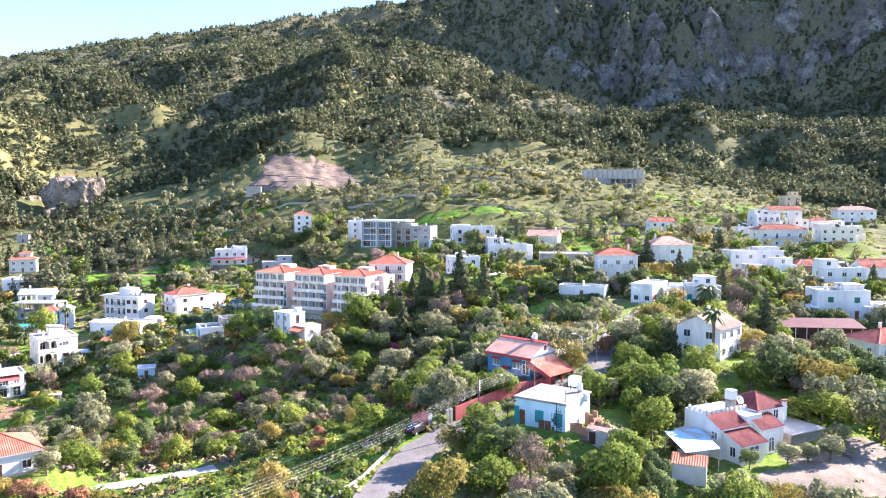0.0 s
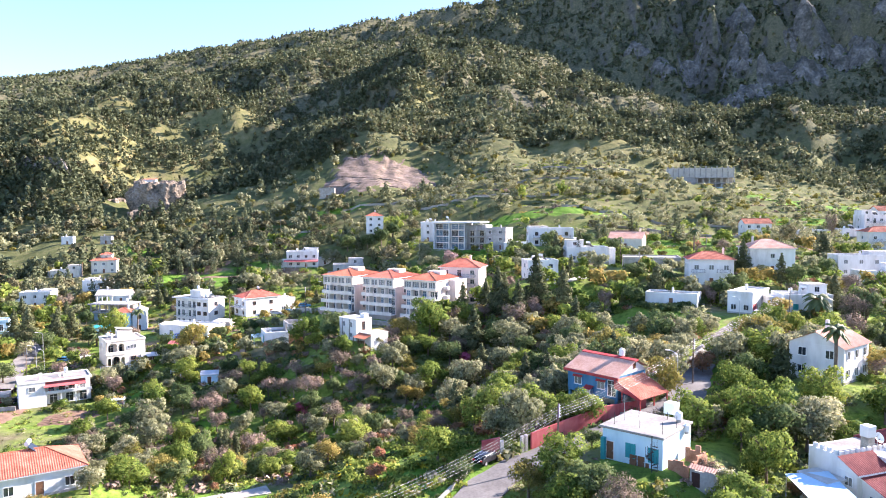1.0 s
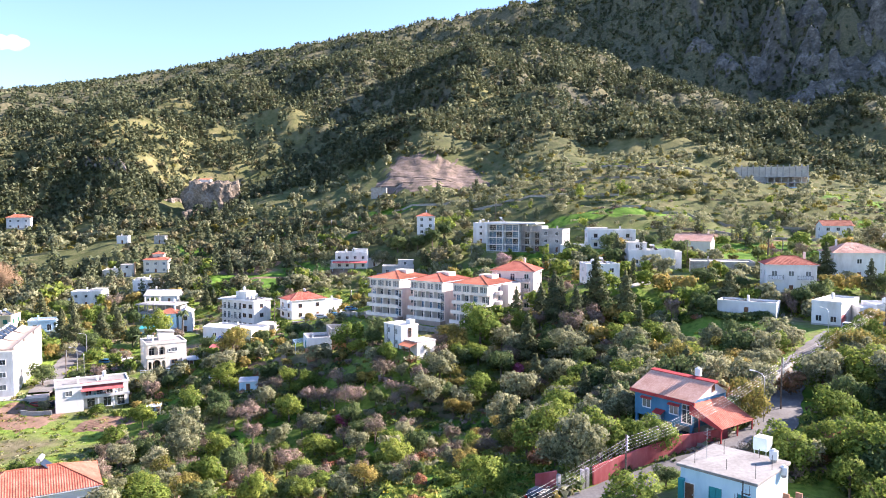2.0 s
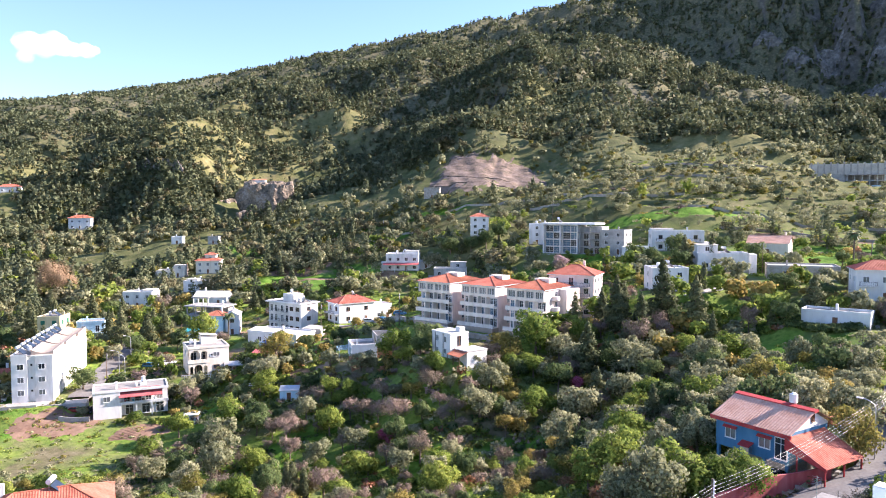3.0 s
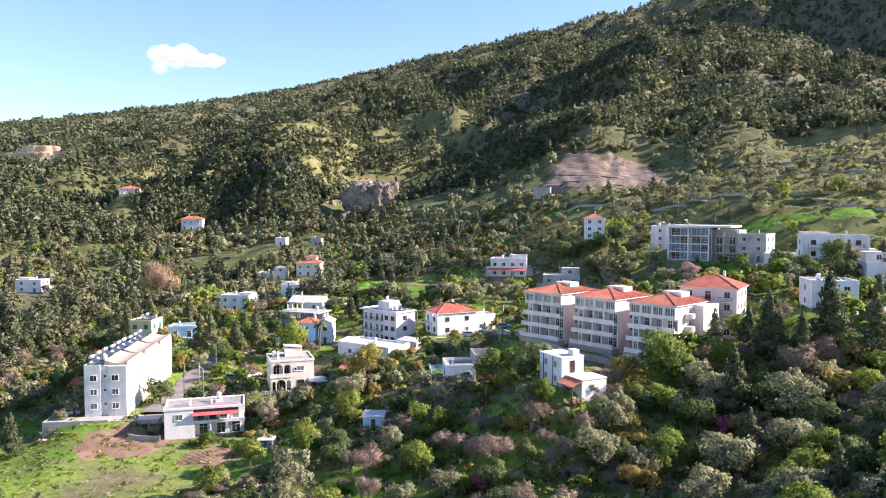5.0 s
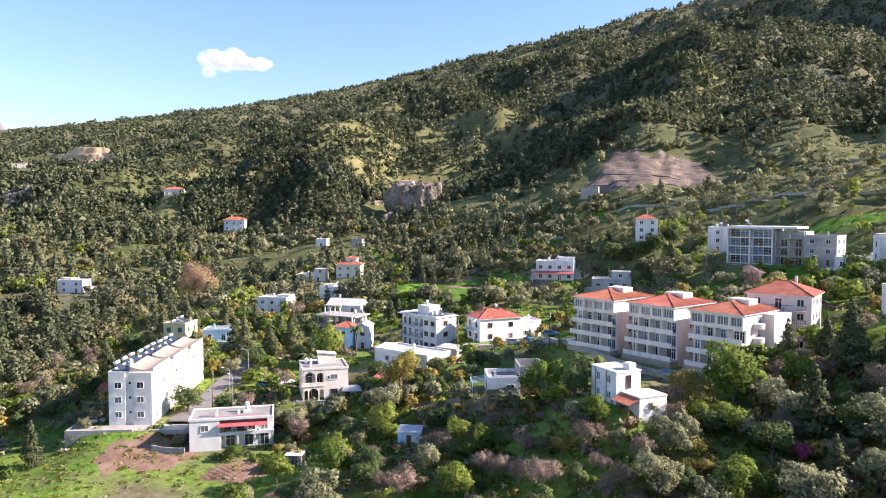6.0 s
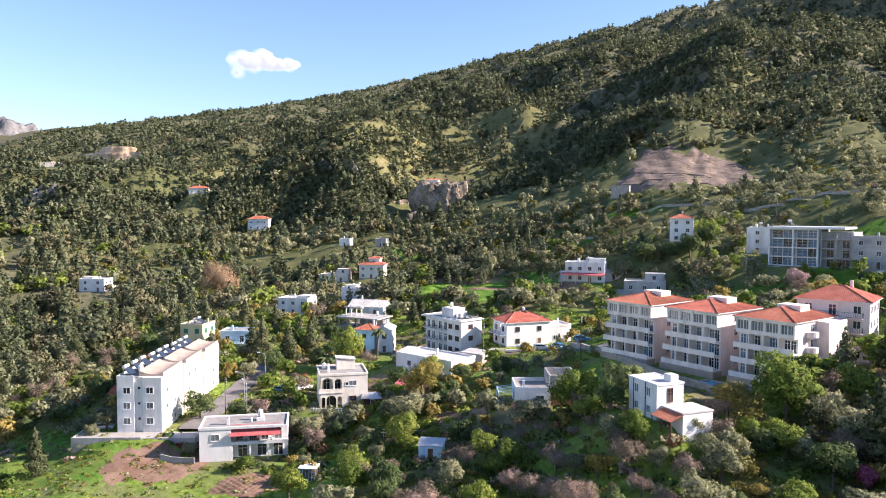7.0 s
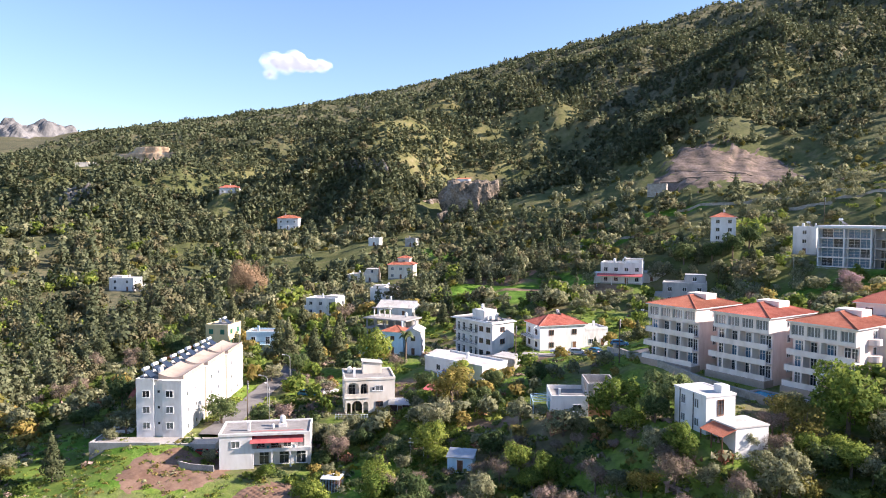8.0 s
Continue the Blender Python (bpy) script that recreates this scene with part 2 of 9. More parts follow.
def loose_parts(bm):
    """The separate pieces of a bmesh, each as a bmesh of its own."""
    left, out = set(bm.verts), []
    while left:
        seed = left.pop()
        group, todo = {seed}, [seed]
        while todo:
            for e in todo.pop().link_edges:
                for v in e.verts:
                    if v not in group:
                        group.add(v)
                        todo.append(v)
        left -= group
        piece, copy = bmesh.new(), {}
        for v in sorted(group, key=lambda q: q.index):
            copy[v] = piece.verts.new(v.co)
        for f in {f for v in group for f in v.link_faces}:
            piece.faces.new([copy[v] for v in f.verts])
        out.append(piece)
    return out


def part(name, bm, material, parent=None, label=""):
    if name in SPLIT and not isinstance(bm, bpy.types.Mesh):
        bm.verts.index_update()
        pieces = sorted(loose_parts(bm), key=lambda b: tuple(round(sum(v.co[k] for v in b.verts), 3) for k in range(3)))
        if len(pieces) > 1:
            bm.free()
            return [part_of(name, b, material, parent, label) for b in pieces][0]
    return part_of(name, bm, material, parent, label)


def part_of(name, bm, material, parent=None, label=""):
    ob = new(name, bm if isinstance(bm, bpy.types.Mesh) else mesh_of(name, bm, material))
    if parent is not None:
        ob.parent = parent
    if label:
        ob["label"] = label
    return ob


def thing(name, m, label, category, group="", kind=""):
    ob = new(name)
    ob.empty_display_size = 0.5
    ob.matrix_world = m
    return tagged(ob, label, category, group, kind)


def np_mesh(name, verts, faces, material, smooth=False):
    """A mesh from arrays: verts (n, 3) and faces (m, 3 or 4)."""
    me = bpy.data.meshes.new(name)
    faces = np.asarray(faces, np.int32)
    k = faces.shape[1]
    me.vertices.add(len(verts))
    me.vertices.foreach_set("co", np.asarray(verts, np.float32).ravel())
    me.loops.add(faces.size)
    me.loops.foreach_set("vertex_index", faces.ravel())
    me.polygons.add(len(faces))
    me.polygons.foreach_set("loop_start", np.arange(0, faces.size, k, dtype=np.int32))
    me.polygons.foreach_set("use_smooth", np.full(len(faces), smooth, bool))
    me.update(calc_edges=True)
    me.validate()
    me.materials.append(material)
    return me


# ---- house plots: front left corner, ground height, turn of the front, width, depth ----
PLOTS = {}


def plot(key, x, y, z, yaw, w, d, storeys=2, sh=3.0, roof="flat", wall="white", label="", win=None, pad=2.0, extra=()):
    PLOTS[key] = dict(x=x, y=y, z=z, yaw=yaw, w=w, d=d, storeys=storeys, sh=sh, roof=roof, wall=wall, label=label, win=win, pad=pad, extra=extra)


# near the road
plot("blue", 8.0, 128.2, 38.4, -43.0, 9.4, 7.2, roof="own", pad=1.5)
plot("annex", 10.2, 99.6, 39.4, -34.5, 7.5, 8.0, 1, roof="own", pad=1.5)
plot("near_villa", 38.4, 91.4, 36.3, 27.0, 13.0, 10.0, roof="own", pad=4)
plot("cream", 43.1, 132.8, 42.2, -45.0, 8.3, 9.0, 2, 2.8, "gable", "white", "pale two-storey house with faded tiled gable roof", win=(2, 3, 1))
plot("corner_red", 84.0, 138.5, 36.6, 12.0, 12.0, 9.0, 2, 3.1, "hip", "white", "white two-storey house with red tiled hip roof", win=(3, 2, 2))
plot("left_red", -73.0, 99.2, 29.2, 40.0, 15.0, 9.0, 1, 3.2, "hip", "white", "white single-storey house with orange tiled roof", win=(4, 2, 2), extra=("heater",))
# terrace of flats
plot("terrace", -59.5, 229.2, 36.5, -24.0, 11.0, 14.0, roof="own", pad=1.5)
plot("terrace.b", -46.1, 224.1, 36.5, -26.0, 11.1, 14.0, roof="own", pad=1.5)
plot("terrace.c", -32.8, 217.9, 36.5, -24.5, 10.8, 14.0, roof="own", pad=1.5)
plot("terrace_back", -23.5, 229.5, 40.0, -10.0, 12.0, 10.0, 4, 2.7, "hip", "pink", "pink-white block of flats with red tiled hip roof", win=(3, 3, 2), extra=("balcony",))
plot("terrace_shed", -45.0, 239.0, 42.0, -22.0, 13.0, 6.0, 1, 3.4, "flat", "grey", "low grey flat-roofed building behind the terrace", win=(3, 1, 1))
plot("cube", -44.9, 191.4, 36.2, -39.6, 6.8, 4.9, 2, 2.6, "own", pad=1.5)
plot("patio", -65.3, 194.4, 33.2, 29.0, 10.8, 7.6, roof="own", pad=1.5)
# left of the valley
plot("apartment", -138.6, 170.2, 24.0, 31.0, 8.6, 42.0, roof="own", pad=3)
plot("shop", -117.9, 171.6, 21.2, 39.0, 15.7, 8.0, roof="own", pad=2)
plot("villa", -112.2, 199.2, 25.4, 42.0, 10.2, 9.5, roof="own", pad=2)
plot("flats", -123.3, 261.2, 26.8, -20.0, 16.4, 8.0, roof="own", pad=2)
plot("low_white", -113.0, 230.4, 28.4, -12.0, 18.0, 9.0, 1, 3.3, "flat", "white", "low white house with a broad flat roof", win=(2, 2, 1))
plot("red_hip", -94.7, 256.7, 30.6, 48.0, 13.0, 9.0, 2, 3.2, "hip", "white", "white two-storey house with bright red tiled roof", win=(2, 2, 2), extra=("heater", "balcony_left"))
plot("red_hip_wing", -86.0, 266.4, 31.0, 48.0, 6.5, 7.0, 1, 4.6, "flat", "white", "low white wing beside the red-roofed house", win=(2, 1, 0))
plot("small_red", -143.5, 255.0, 25.2, 10.0, 6.4, 6.0, 2, 3.2, "hip", "paleblue", "pale two-storey house with small red tiled roof", win=(1, 1, 1))
plot("small_red_wing", -136.5, 256.5, 25.2, 24.0, 4.5, 8.0, 2, 3.4, "gable", "white", "white gabled house wing beside the palm", win=(1, 1, 0))
plot("unfinished", -161.0, 270.0, 26.2, 2.0, 15.0, 9.0, roof="own", pad=2)
plot("pillar_house", -169.0, 287.0, 30.5, 12.0, 13.0, 8.0, 1, 3.2, "gable", "white", "white house with gabled roof above the terraces", win=(2, 1, 1))
plot("pillar_upper", -188.0, 308.0, 31.0, 10.0, 11.0, 7.0, 2, 3.0, "flat", "white", "white house with roof terrace and water tank", win=(2, 2, 1), extra=("heater",))
plot("yellow_block", -187.0, 228.0, 24.0, 20.0, 7.0, 8.0, 3, 3.1, "flat", "yellowwall", "yellow block of flats with green shutters and roof tanks", win=(2, 2, 2), extra=("heater",))
plot("blue_white", -179.5, 236.5, 24.2, 30.0, 8.5, 7.0, 2, 3.2, "flat", "paleblue", "pale blue-white house with balcony", win=(2, 2, 1), extra=("balcony",))
plot("red_shed", -157.5, 182.0, 23.0, 25.0, 10.0, 6.0, 1, 3.2, "gable", "white", "low house with faded red roof", win=(2, 1, 1), extra=("heater",))
plot("hall_left", -203.0, 288.5, 28.0, 14.0, 12.0, 8.0, 2, 3.0, "flat", "white", "white two-storey house among trees", win=(3, 2, 1))
plot("hall_red", -247.0, 336.0, 28.0, 20.0, 9.0, 6.0, 1, 3.0, "hip", "white", "small house with red roof among trees", win=(2, 1, 1))
plot("tower_villa", -211.0, 352.0, 36.2, 22.0, 11.5, 8.0, 2, 3.1, "hip", "cream", "cream villa with stepped red tiled roofs", win=(3, 2, 1), extra=("tower",))
plot("round_house", -228.0, 345.0, 34.5, 22.0, 13.0, 8.0, 1, 3.2, "flat", "cream", "low house with rounded white roof", win=(2, 1, 1), extra=("heater",))
plot("hill_white", -318.5, 286.0, 30.4, 22.0, 12.0, 7.0, 2, 2.8, "flat", "white", "white flat-roofed house on the wooded slope", win=(2, 2, 1))
plot("slope_white", -374.0, 450.0, 54.5, 30.0, 14.0, 9.0, 2, 3.6, "hip", "white", "white house with small red roof on the slope", win=(3, 2, 1))
plot("slope_red", -444.0, 462.0, 80.0, 35.0, 14.0, 8.0, 1, 4.0, "hip", "white", "white house with red roof on the far slope", win=(3, 1, 1))
plot("quarry_house", -614.0, 455.0, 99.0, 40.0, 24.0, 10.0, 2, 4.2, "flat", "cream", "pale house below the quarry face", win=(4, 1, 1))
plot("hut_a", -238.0, 405.0, 48.0, 15.0, 6.0, 5.0, 1, 4.0, "flat", "concrete", "small grey concrete hut", win=(1, 1, 0))
plot("hut_b", -257.0, 398.0, 48.0, 20.0, 6.0, 6.0, 1, 4.0, "flat", "white", "small white hut among trees", win=(1, 1, 0))
plot("stone_hut", -120.0, 443.0, 74.0, 10.0, 9.0, 7.0, 1, 6.0, "flat", "stone", "ruined stone hut on the slope", win=(1, 0, 0))
# middle and upper village
plot("balcony_house", -101.0, 321.0, 42.6, 12.0, 13.5, 9.0, 2, 3.3, "flat", "white", "white house with red awning and long balcony", win=(4, 2, 1), extra=("awning", "heater"))
plot("grey_house", -78.5, 314.0, 38.0, 12.0, 13.0, 8.0, 2, 3.1, "flat", "grey", "pale grey house with rooftop room", win=(3, 2, 1), extra=("tower_flat",))
plot("white_tower", -69.5, 341.0, 56.5, 14.0, 7.6, 6.5, 3, 2.7, "hip", "white", "narrow white tower house with red parapet", win=(2, 2, 1), pad=0.4)
plot("modern", -36.3, 321.1, 51.0, -16.0, 23.0, 11.0, roof="own", pad=2)
plot("modern_wing", -14.0, 314.6, 51.2, -16.0, 9.0, 10.0, 3, 2.9, "flat", "concrete", "pale concrete block of flats with small windows", win=(2, 2, 1))
plot("modern_side", -45.3, 347.0, 52.8, -8.0, 7.0, 7.0, 3, 2.9, "flat", "white", "white house beside the modern block", win=(1, 1, 1), extra=("heater",))
plot("low_front", -6.0, 305.0, 48.0, -10.0, 16.0, 9.0, 2, 3.1, "flat", "white", "white low block in front of the modern building", win=(4, 2, 1), extra=("balcony",))
plot("hall_white", 3.0, 234.0, 46.6, 14.0, 9.4, 8.5, 2, 2.9, "flat", "white", "white two-level house with roof terrace", win=(2, 2, 1), extra=("heater",))
plot("back_white", 4.0, 292.0, 54.0, 6.0, 17.0, 9.0, 2, 3.2, "flat", "white", "white house with verandas on the slope", win=(3, 2, 1), extra=("balcony",))
plot("mid_white", 16.0, 258.0, 50.5, 4.0, 14.0, 9.0, 1, 4.6, "flat", "white", "white low house with flat roof", win=(3, 2, 1), extra=("heater",))
plot("gable_house", 33.0, 285.0, 53.5, -18.0, 12.0, 9.0, 1, 4.0, "gable", "cream", "cream house with tiled gable roof", win=(1, 2, 1))
plot("stone_yard", 34.0, 254.0, 49.0, -6.0, 18.0, 11.0, 1, 3.2, "flat", "stone", "low stone house with earthen flat roof", win=(2, 2, 1))
plot("garden_wall_house", 33.2, 207.0, 43.4, -22.0, 13.0, 6.0, 1, 3.0, "flat", "white", "low white garden house behind a hedge", win=(1, 1, 1))
plot("red_white", 47.3, 220.5, 47.2, -4.0, 11.8, 8.5, 2, 3.5, "hip", "white", "white two-storey house with red hip roof and balconies", win=(3, 2, 2), extra=("balcony_pair",))
plot("big_hip", 70.5, 243.5, 48.8, 2.0, 13.5, 11.0, 2, 3.6, "hip", "white", "large white house with pale red hip roof", win=(1, 1, 1))
plot("long_white", 51.4, 197.6, 43.0, -34.0, 6.0, 13.0, 1, 4.9, "flat", "white", "long white house with red garage door by the road", win=(2, 2, 1), extra=("garage",))
plot("long_white_wing", 63.4, 194.0, 43.5, 2.0, 11.5, 8.0, 1, 4.0, "flat", "white", "white house with turquoise shutters by the road", win=(2, 1, 1), extra=("heater",))
plot("arch_house", 94.5, 330.0, 56.0, 2.0, 11.0, 8.0, 2, 2.9, "gable", "white", "white house with arches and red tiled roof", win=(3, 1, 1))
plot("glass_house", 117.5, 330.0, 55.0, 0.0, 11.5, 7.0, 1, 3.6, "flat", "white", "low white pavilion with glazed front", win=(4, 1, 1))
plot("cluster_a", 106.0, 267.0, 45.7, 2.0, 20.0, 8.0, 2, 3.3, "flat", "white", "long white two-storey house on the slope", win=(4, 1, 1))
plot("cluster_b", 107.2, 252.0, 42.0, 2.0, 16.5, 8.0, 2, 3.1, "flat", "white", "white house with wide roof terrace", win=(3, 2, 1), extra=("balcony",))
plot("cluster_brick", 127.0, 260.0, 41.5, 4.0, 11.5, 8.0, 2, 3.1, "hip", "brick", "brown brick house with tiled roof", win=(2, 2, 1))
plot("cluster_c", 114.4, 218.0, 44.2, -6.0, 12.5, 8.0, 2, 3.1, "flat", "white", "white house with solar heaters on its roof", win=(3, 2, 1), extra=("heater",))
plot("cluster_d", 129.0, 222.0, 43.4, -6.0, 14.0, 9.0, 2, 3.6, "gable", "white", "white gabled house on the slope", win=(2, 1, 1))
plot("square_villa", 95.0, 183.0, 40.9, -8.0, 12.5, 9.0, 2, 3.4, "flat", "white", "white villa with curved porch and green shutters", win=(2, 2, 1), extra=("heater", "porch"))
plot("square_villa_low", 107.5, 177.0, 40.6, -8.0, 11.0, 7.0, 1, 4.2, "flat", "white", "low white annex with green shutters", win=(2, 1, 1))
plot("upper_a", 143.0, 328.0, 50.7, 4.0, 22.0, 9.0, 2, 3.7, "hip", "white", "white three-storey house with red verge roof", win=(4, 2, 1), extra=("balcony",))
plot("upper_b", 166.5, 320.0, 53.0, -4.0, 15.0, 9.0, 2, 3.2, "flat", "cream", "cream block of flats with roof tanks", win=(4, 2, 1), extra=("heater",))
plot("upper_c", 152.0, 352.0, 58.0, 6.0, 12.0, 9.0, 2, 3.3, "flat", "white", "white stepped house in the upper village", win=(4, 2, 1), extra=("heater", "balcony"))
plot("upper_d", 167.0, 372.0, 60.0, 2.0, 17.0, 9.0, 2, 3.4, "gable", "white", "white house with red gabled roof in the upper village", win=(3, 2, 1))
plot("upper_e", 201.0, 428.0, 68.0, 0.0, 9.5, 8.0, 2, 3.2, "flat", "peach", "unfinished orange-tan block with bare walls", win=(2, 1, 1), extra=("tower_flat",))
plot("upper_f", 215.0, 396.0, 60.0, -6.0, 20.0, 9.0, 2, 3.2, "hip", "white", "white house with pale red roof in the upper village", win=(4, 1, 1))
plot("upper_g", 184.0, 340.0, 53.0, -4.0, 12.0, 8.0, 2, 3.2, "flat", "cream", "cream house beside the flats", win=(3, 1, 1))
plot("upper_h", 140.0, 345.0, 55.5, 4.0, 9.0, 7.0, 1, 3.2, "flat", "white", "small white house on the upper terraces", win=(2, 1, 1), extra=("heater",))
plot("upper_i", 166.0, 345.0, 56.5, 2.0, 8.0, 7.0, 2, 2.9, "flat", "cream", "cream house stepped above its neighbour", win=(2, 1, 1))
plot("upper_j", 182.0, 360.0, 58.0, -4.0, 9.0, 7.0, 1, 3.4, "hip", "white", "low white house with faded tiled roof", win=(2, 1, 1))
plot("shell", 86.5, 453.0, 79.5, -8.0, 37.0, 13.0, roof="own", pad=4)

# ---- roads: centre line (x, y, z) and width ----
MAIN_ROAD = [(-16, 62, 34.4), (-10, 78, 34.9), (-7.2, 87, 35.2), (-4.4, 97, 35.6), (-1.2, 103, 36.2), (3.6, 107, 36.9), (9.5, 110.8, 38.0), (16.0, 114.6, 39.2), (22.0, 119.5, 40.0), (27.0, 128, 40.5), (29.5, 137, 40.7), (33, 148, 41.0), (42, 168, 41.6), (52, 186, 42.4), (61, 200, 43.4), (66, 214, 45.4), (62, 232, 47.4)]
LEFT_LANE = [(-127, 177, 24.2), (-133, 189, 24.2), (-143, 207, 24.4), (-152, 224, 24.6), (-163, 246, 25.0)]
MID_LANE = [(-125, 246, 27.0), (-106, 250, 29.5), (-92, 249, 31.0), (-80, 245, 33.5), (-68, 238, 35.6), (-60, 241, 37.5)]
UP_LANE = [(-4, 232, 45.0), (10, 231, 46.2), (20, 238, 47.6), (34, 246, 48.6)]
FRONT_LANE = [(-72, 104, 27.0), (-60, 106, 26.6), (-48, 112, 26.0), (-36, 120, 26.0)]
ROADS = [("road", MAIN_ROAD, 5.2, "asphalt"), ("lane", LEFT_LANE, 5.0, "asphalt"), ("lane", MID_LANE, 4.2, "asphalt"), ("lane", UP_LANE, 4.0, "concrete_road"), ("track", FRONT_LANE, 3.0, "concrete_road")]

# ---- ground: spot heights, area by area ----
VALLEY = [(-74, 163, 21), (-44, 151, 21), (-22, 166, 23.5), (-60, 172, 23), (-67, 150, 19.5), (-84, 139, 20), (-50, 135, 22), (-27, 115, 30), (-15, 132, 30.5), (-8, 184, 30), (-24, 190, 32), (-38, 178, 31), (-67, 172, 24.5), (-85, 178, 24), (2, 145, 34), (14, 178, 37), (24, 190, 38.5), (12, 230, 42), (-100, 150, 19), (-115, 135, 18), (-40, 90, 28), (-90, 85, 26), (25, 75, 33), (60, 70, 33), (-10, 205, 36), (35, 170, 40), (80, 110, 37)]
LEFT_SIDE = [(-188, 178, 18), (-230, 190, 19), (-170, 150, 17), (-352, 364, 38), (-363, 277, 34), (-482, 360, 66), (-251, 409, 46), (-202, 390, 40), (-149, 378, 43), (-139, 350, 36), (-128, 390, 49), (-250, 270, 26), (-280, 230, 25), (-300, 340, 34), (-420, 300, 45), (-330, 180, 20), (-260, 120, 12), (-150, 90, 18), (-450, 150, 25), (-600, 300, 62), (-160, 320, 33), (-110, 300, 36)]
FOOT = [(-95, 350, 49), (-62, 350, 57), (-84, 340, 51), (-265, 500, 64), (-157, 485, 79), (-75, 449, 81), (-28, 387, 72), (23, 344, 66), (59, 442, 90), (60, 355, 62), (12, 514, 108), (-24, 533, 118), (101, 440, 82), (-311, 636, 104), (-378, 577, 117), (-456, 583, 102), (145, 384, 64), (95, 311, 56), (194, 393, 59), (-200, 450, 58), (-60, 400, 66), (-93, 449, 84), (-340, 470, 62), (-500, 520, 98), (-650, 523, 106), (150, 470, 78), (230, 330, 46), (260, 250, 38), (180, 180, 36)]
HILLS = [(-355, 745, 158), (-322, 809, 182), (-138, 848, 236), (-46, 1150, 328), (-565, 1346, 312), (-520, 682, 146), (-156, 564, 111), (35, 623, 146), (85, 690, 136), (-437, 1543, 428), (-692, 1971, 493), (-839, 1800, 452), (-911, 1792, 434), (-1066, 1576, 358), (-1394, 1610, 343), (-1891, 1777, 358), (-2388, 1945, 394), (-2915, 1858, 384), (-800, 900, 190), (-1100, 800, 175), (-1500, 900, 200), (-900, 500, 120), (-250, 1000, 262), (-150, 1350, 330), (-200, 1730, 522)]
MOUNTAIN = [(229, 573, 84), (314, 608, 78), (119, 800, 150), (250, 800, 168), (307, 1230, 312), (494, 1206, 300), (420, 900, 165), (600, 900, 180), (518, 1093, 205), (-20, 1733, 548), (250, 1800, 630), (500, 1720, 620), (820, 1600, 580), (1000, 1350, 500), (1150, 1100, 390), (940, 1160, 380), (1350, 850, 270), (1600, 600, 200), (700, 650, 150), (450, 400, 70), (150, 1150, 235), (30, 950, 228), (60, 1350, 330), (700, 1200, 420), (330, 1450, 480), (560, 1420, 520)]
FAR = [(-4300, 2433, 575), (-4300, 1000, 300), (-4300, -4300, 0), (0, -600, 8), (0, -4300, -20), (4300, -4300, 0), (600, -300, 10), (1500, 0, 120), (4300, 0, 300), (4300, 4300, 400), (0, 4300, 420), (-2500, 4300, 400), (-4300, 4300, 450), (-1200, -300, 10), (-2500, 200, 60), (600, 2600, 560), (-300, 2500, 420), (2000, 1500, 500), (-700, -100, 14), (0, -150, 24), (200, 30, 32)]
spots = [(x, y, z) for area in (VALLEY, LEFT_SIDE, FOOT, HILLS, MOUNTAIN, FAR) for x, y, z in area]
for p in PLOTS.values():
    c, s = math.cos(radians(p["yaw"])), math.sin(radians(p["yaw"]))
    spots.append((p["x"] + c * p["w"] / 2 - s * p["d"] / 2, p["y"] + s * p["w"] / 2 + c * p["d"] / 2, p["z"]))
for _, line, _, _ in ROADS:
    spots += line[::2]
spots = np.array(spots, float)
SOFT = 12.0
gap = np.hypot(spots[:, None, 0] - spots[None, :, 0], spots[:, None, 1] - spots[None, :, 1])
poly = np.c_[np.ones(len(spots)), spots[:, :2] / 1000]
big = np.zeros((len(spots) + 3,) * 2)
big[: len(spots), : len(spots)] = -np.sqrt(gap**2 + SOFT**2) + 3.0 * np.eye(len(spots))
big[: len(spots), len(spots):], big[len(spots):, : len(spots)] = poly, poly.T
weights = np.linalg.solve(big, np.r_[spots[:, 2], 0, 0, 0])


def waves(x, y, size, seed):
    """Gentle random relief of about unit height."""
    rng = np.random.RandomState(seed)
    out = 0 * x
    for k in range(5):
        for _ in range(3):
            a, ph = rng.uniform(0, 2 * math.pi), rng.uniform(0, 2 * math.pi)
            fr = 2 * math.pi / size * 1.9**k
            out = out + np.sin((x * math.cos(a) + y * math.sin(a)) * fr + ph) * 0.55**k / 2
    return out


def smooth(a, b, v):
    v = np.clip((v - a) / (b - a), 0, 1)
    return v * v * (3 - 2 * v)


# spurs and gullies of the hillside: line, half width, height
SPURS = [
    ([(-187, 902), (-203, 800), (-222, 698), (-236, 640), (-268, 606)], 48, -20),
    ([(-72, 720), (-68, 628), (-62, 539), (-55, 470)], 30, -11),
    ([(-560, 1000), (-470, 870), (-405, 770), (-395, 660), (-380, 560)], 60, 16),
    ([(-640, 900), (-560, 760), (-500, 640), (-450, 540)], 45, -14),
    ([(-130, 900), (-110, 760), (-105, 640), (-105, 560)], 45, 12),
    ([(40, 800), (10, 680), (0, 580)], 40, -9),
    ([(330, 1500), (300, 1300), (270, 1120), (240, 960)], 50, -34),
    ([(-420, 1350), (-390, 1180), (-340, 1020), (-300, 900)], 70, 18),
]


def near_line(x, y, line):
    best = np.full(x.shape, 1e9)
    for (x0, y0), (x1, y1) in zip(line, line[1:]):
        t = np.clip(((x - x0) * (x1 - x0) + (y - y0) * (y1 - y0)) / ((x1 - x0)**2 + (y1 - y0)**2), 0, 1)
        best = np.minimum(best, np.hypot(x - x0 - t * (x1 - x0), y - y0 - t * (y1 - y0)))
    return best


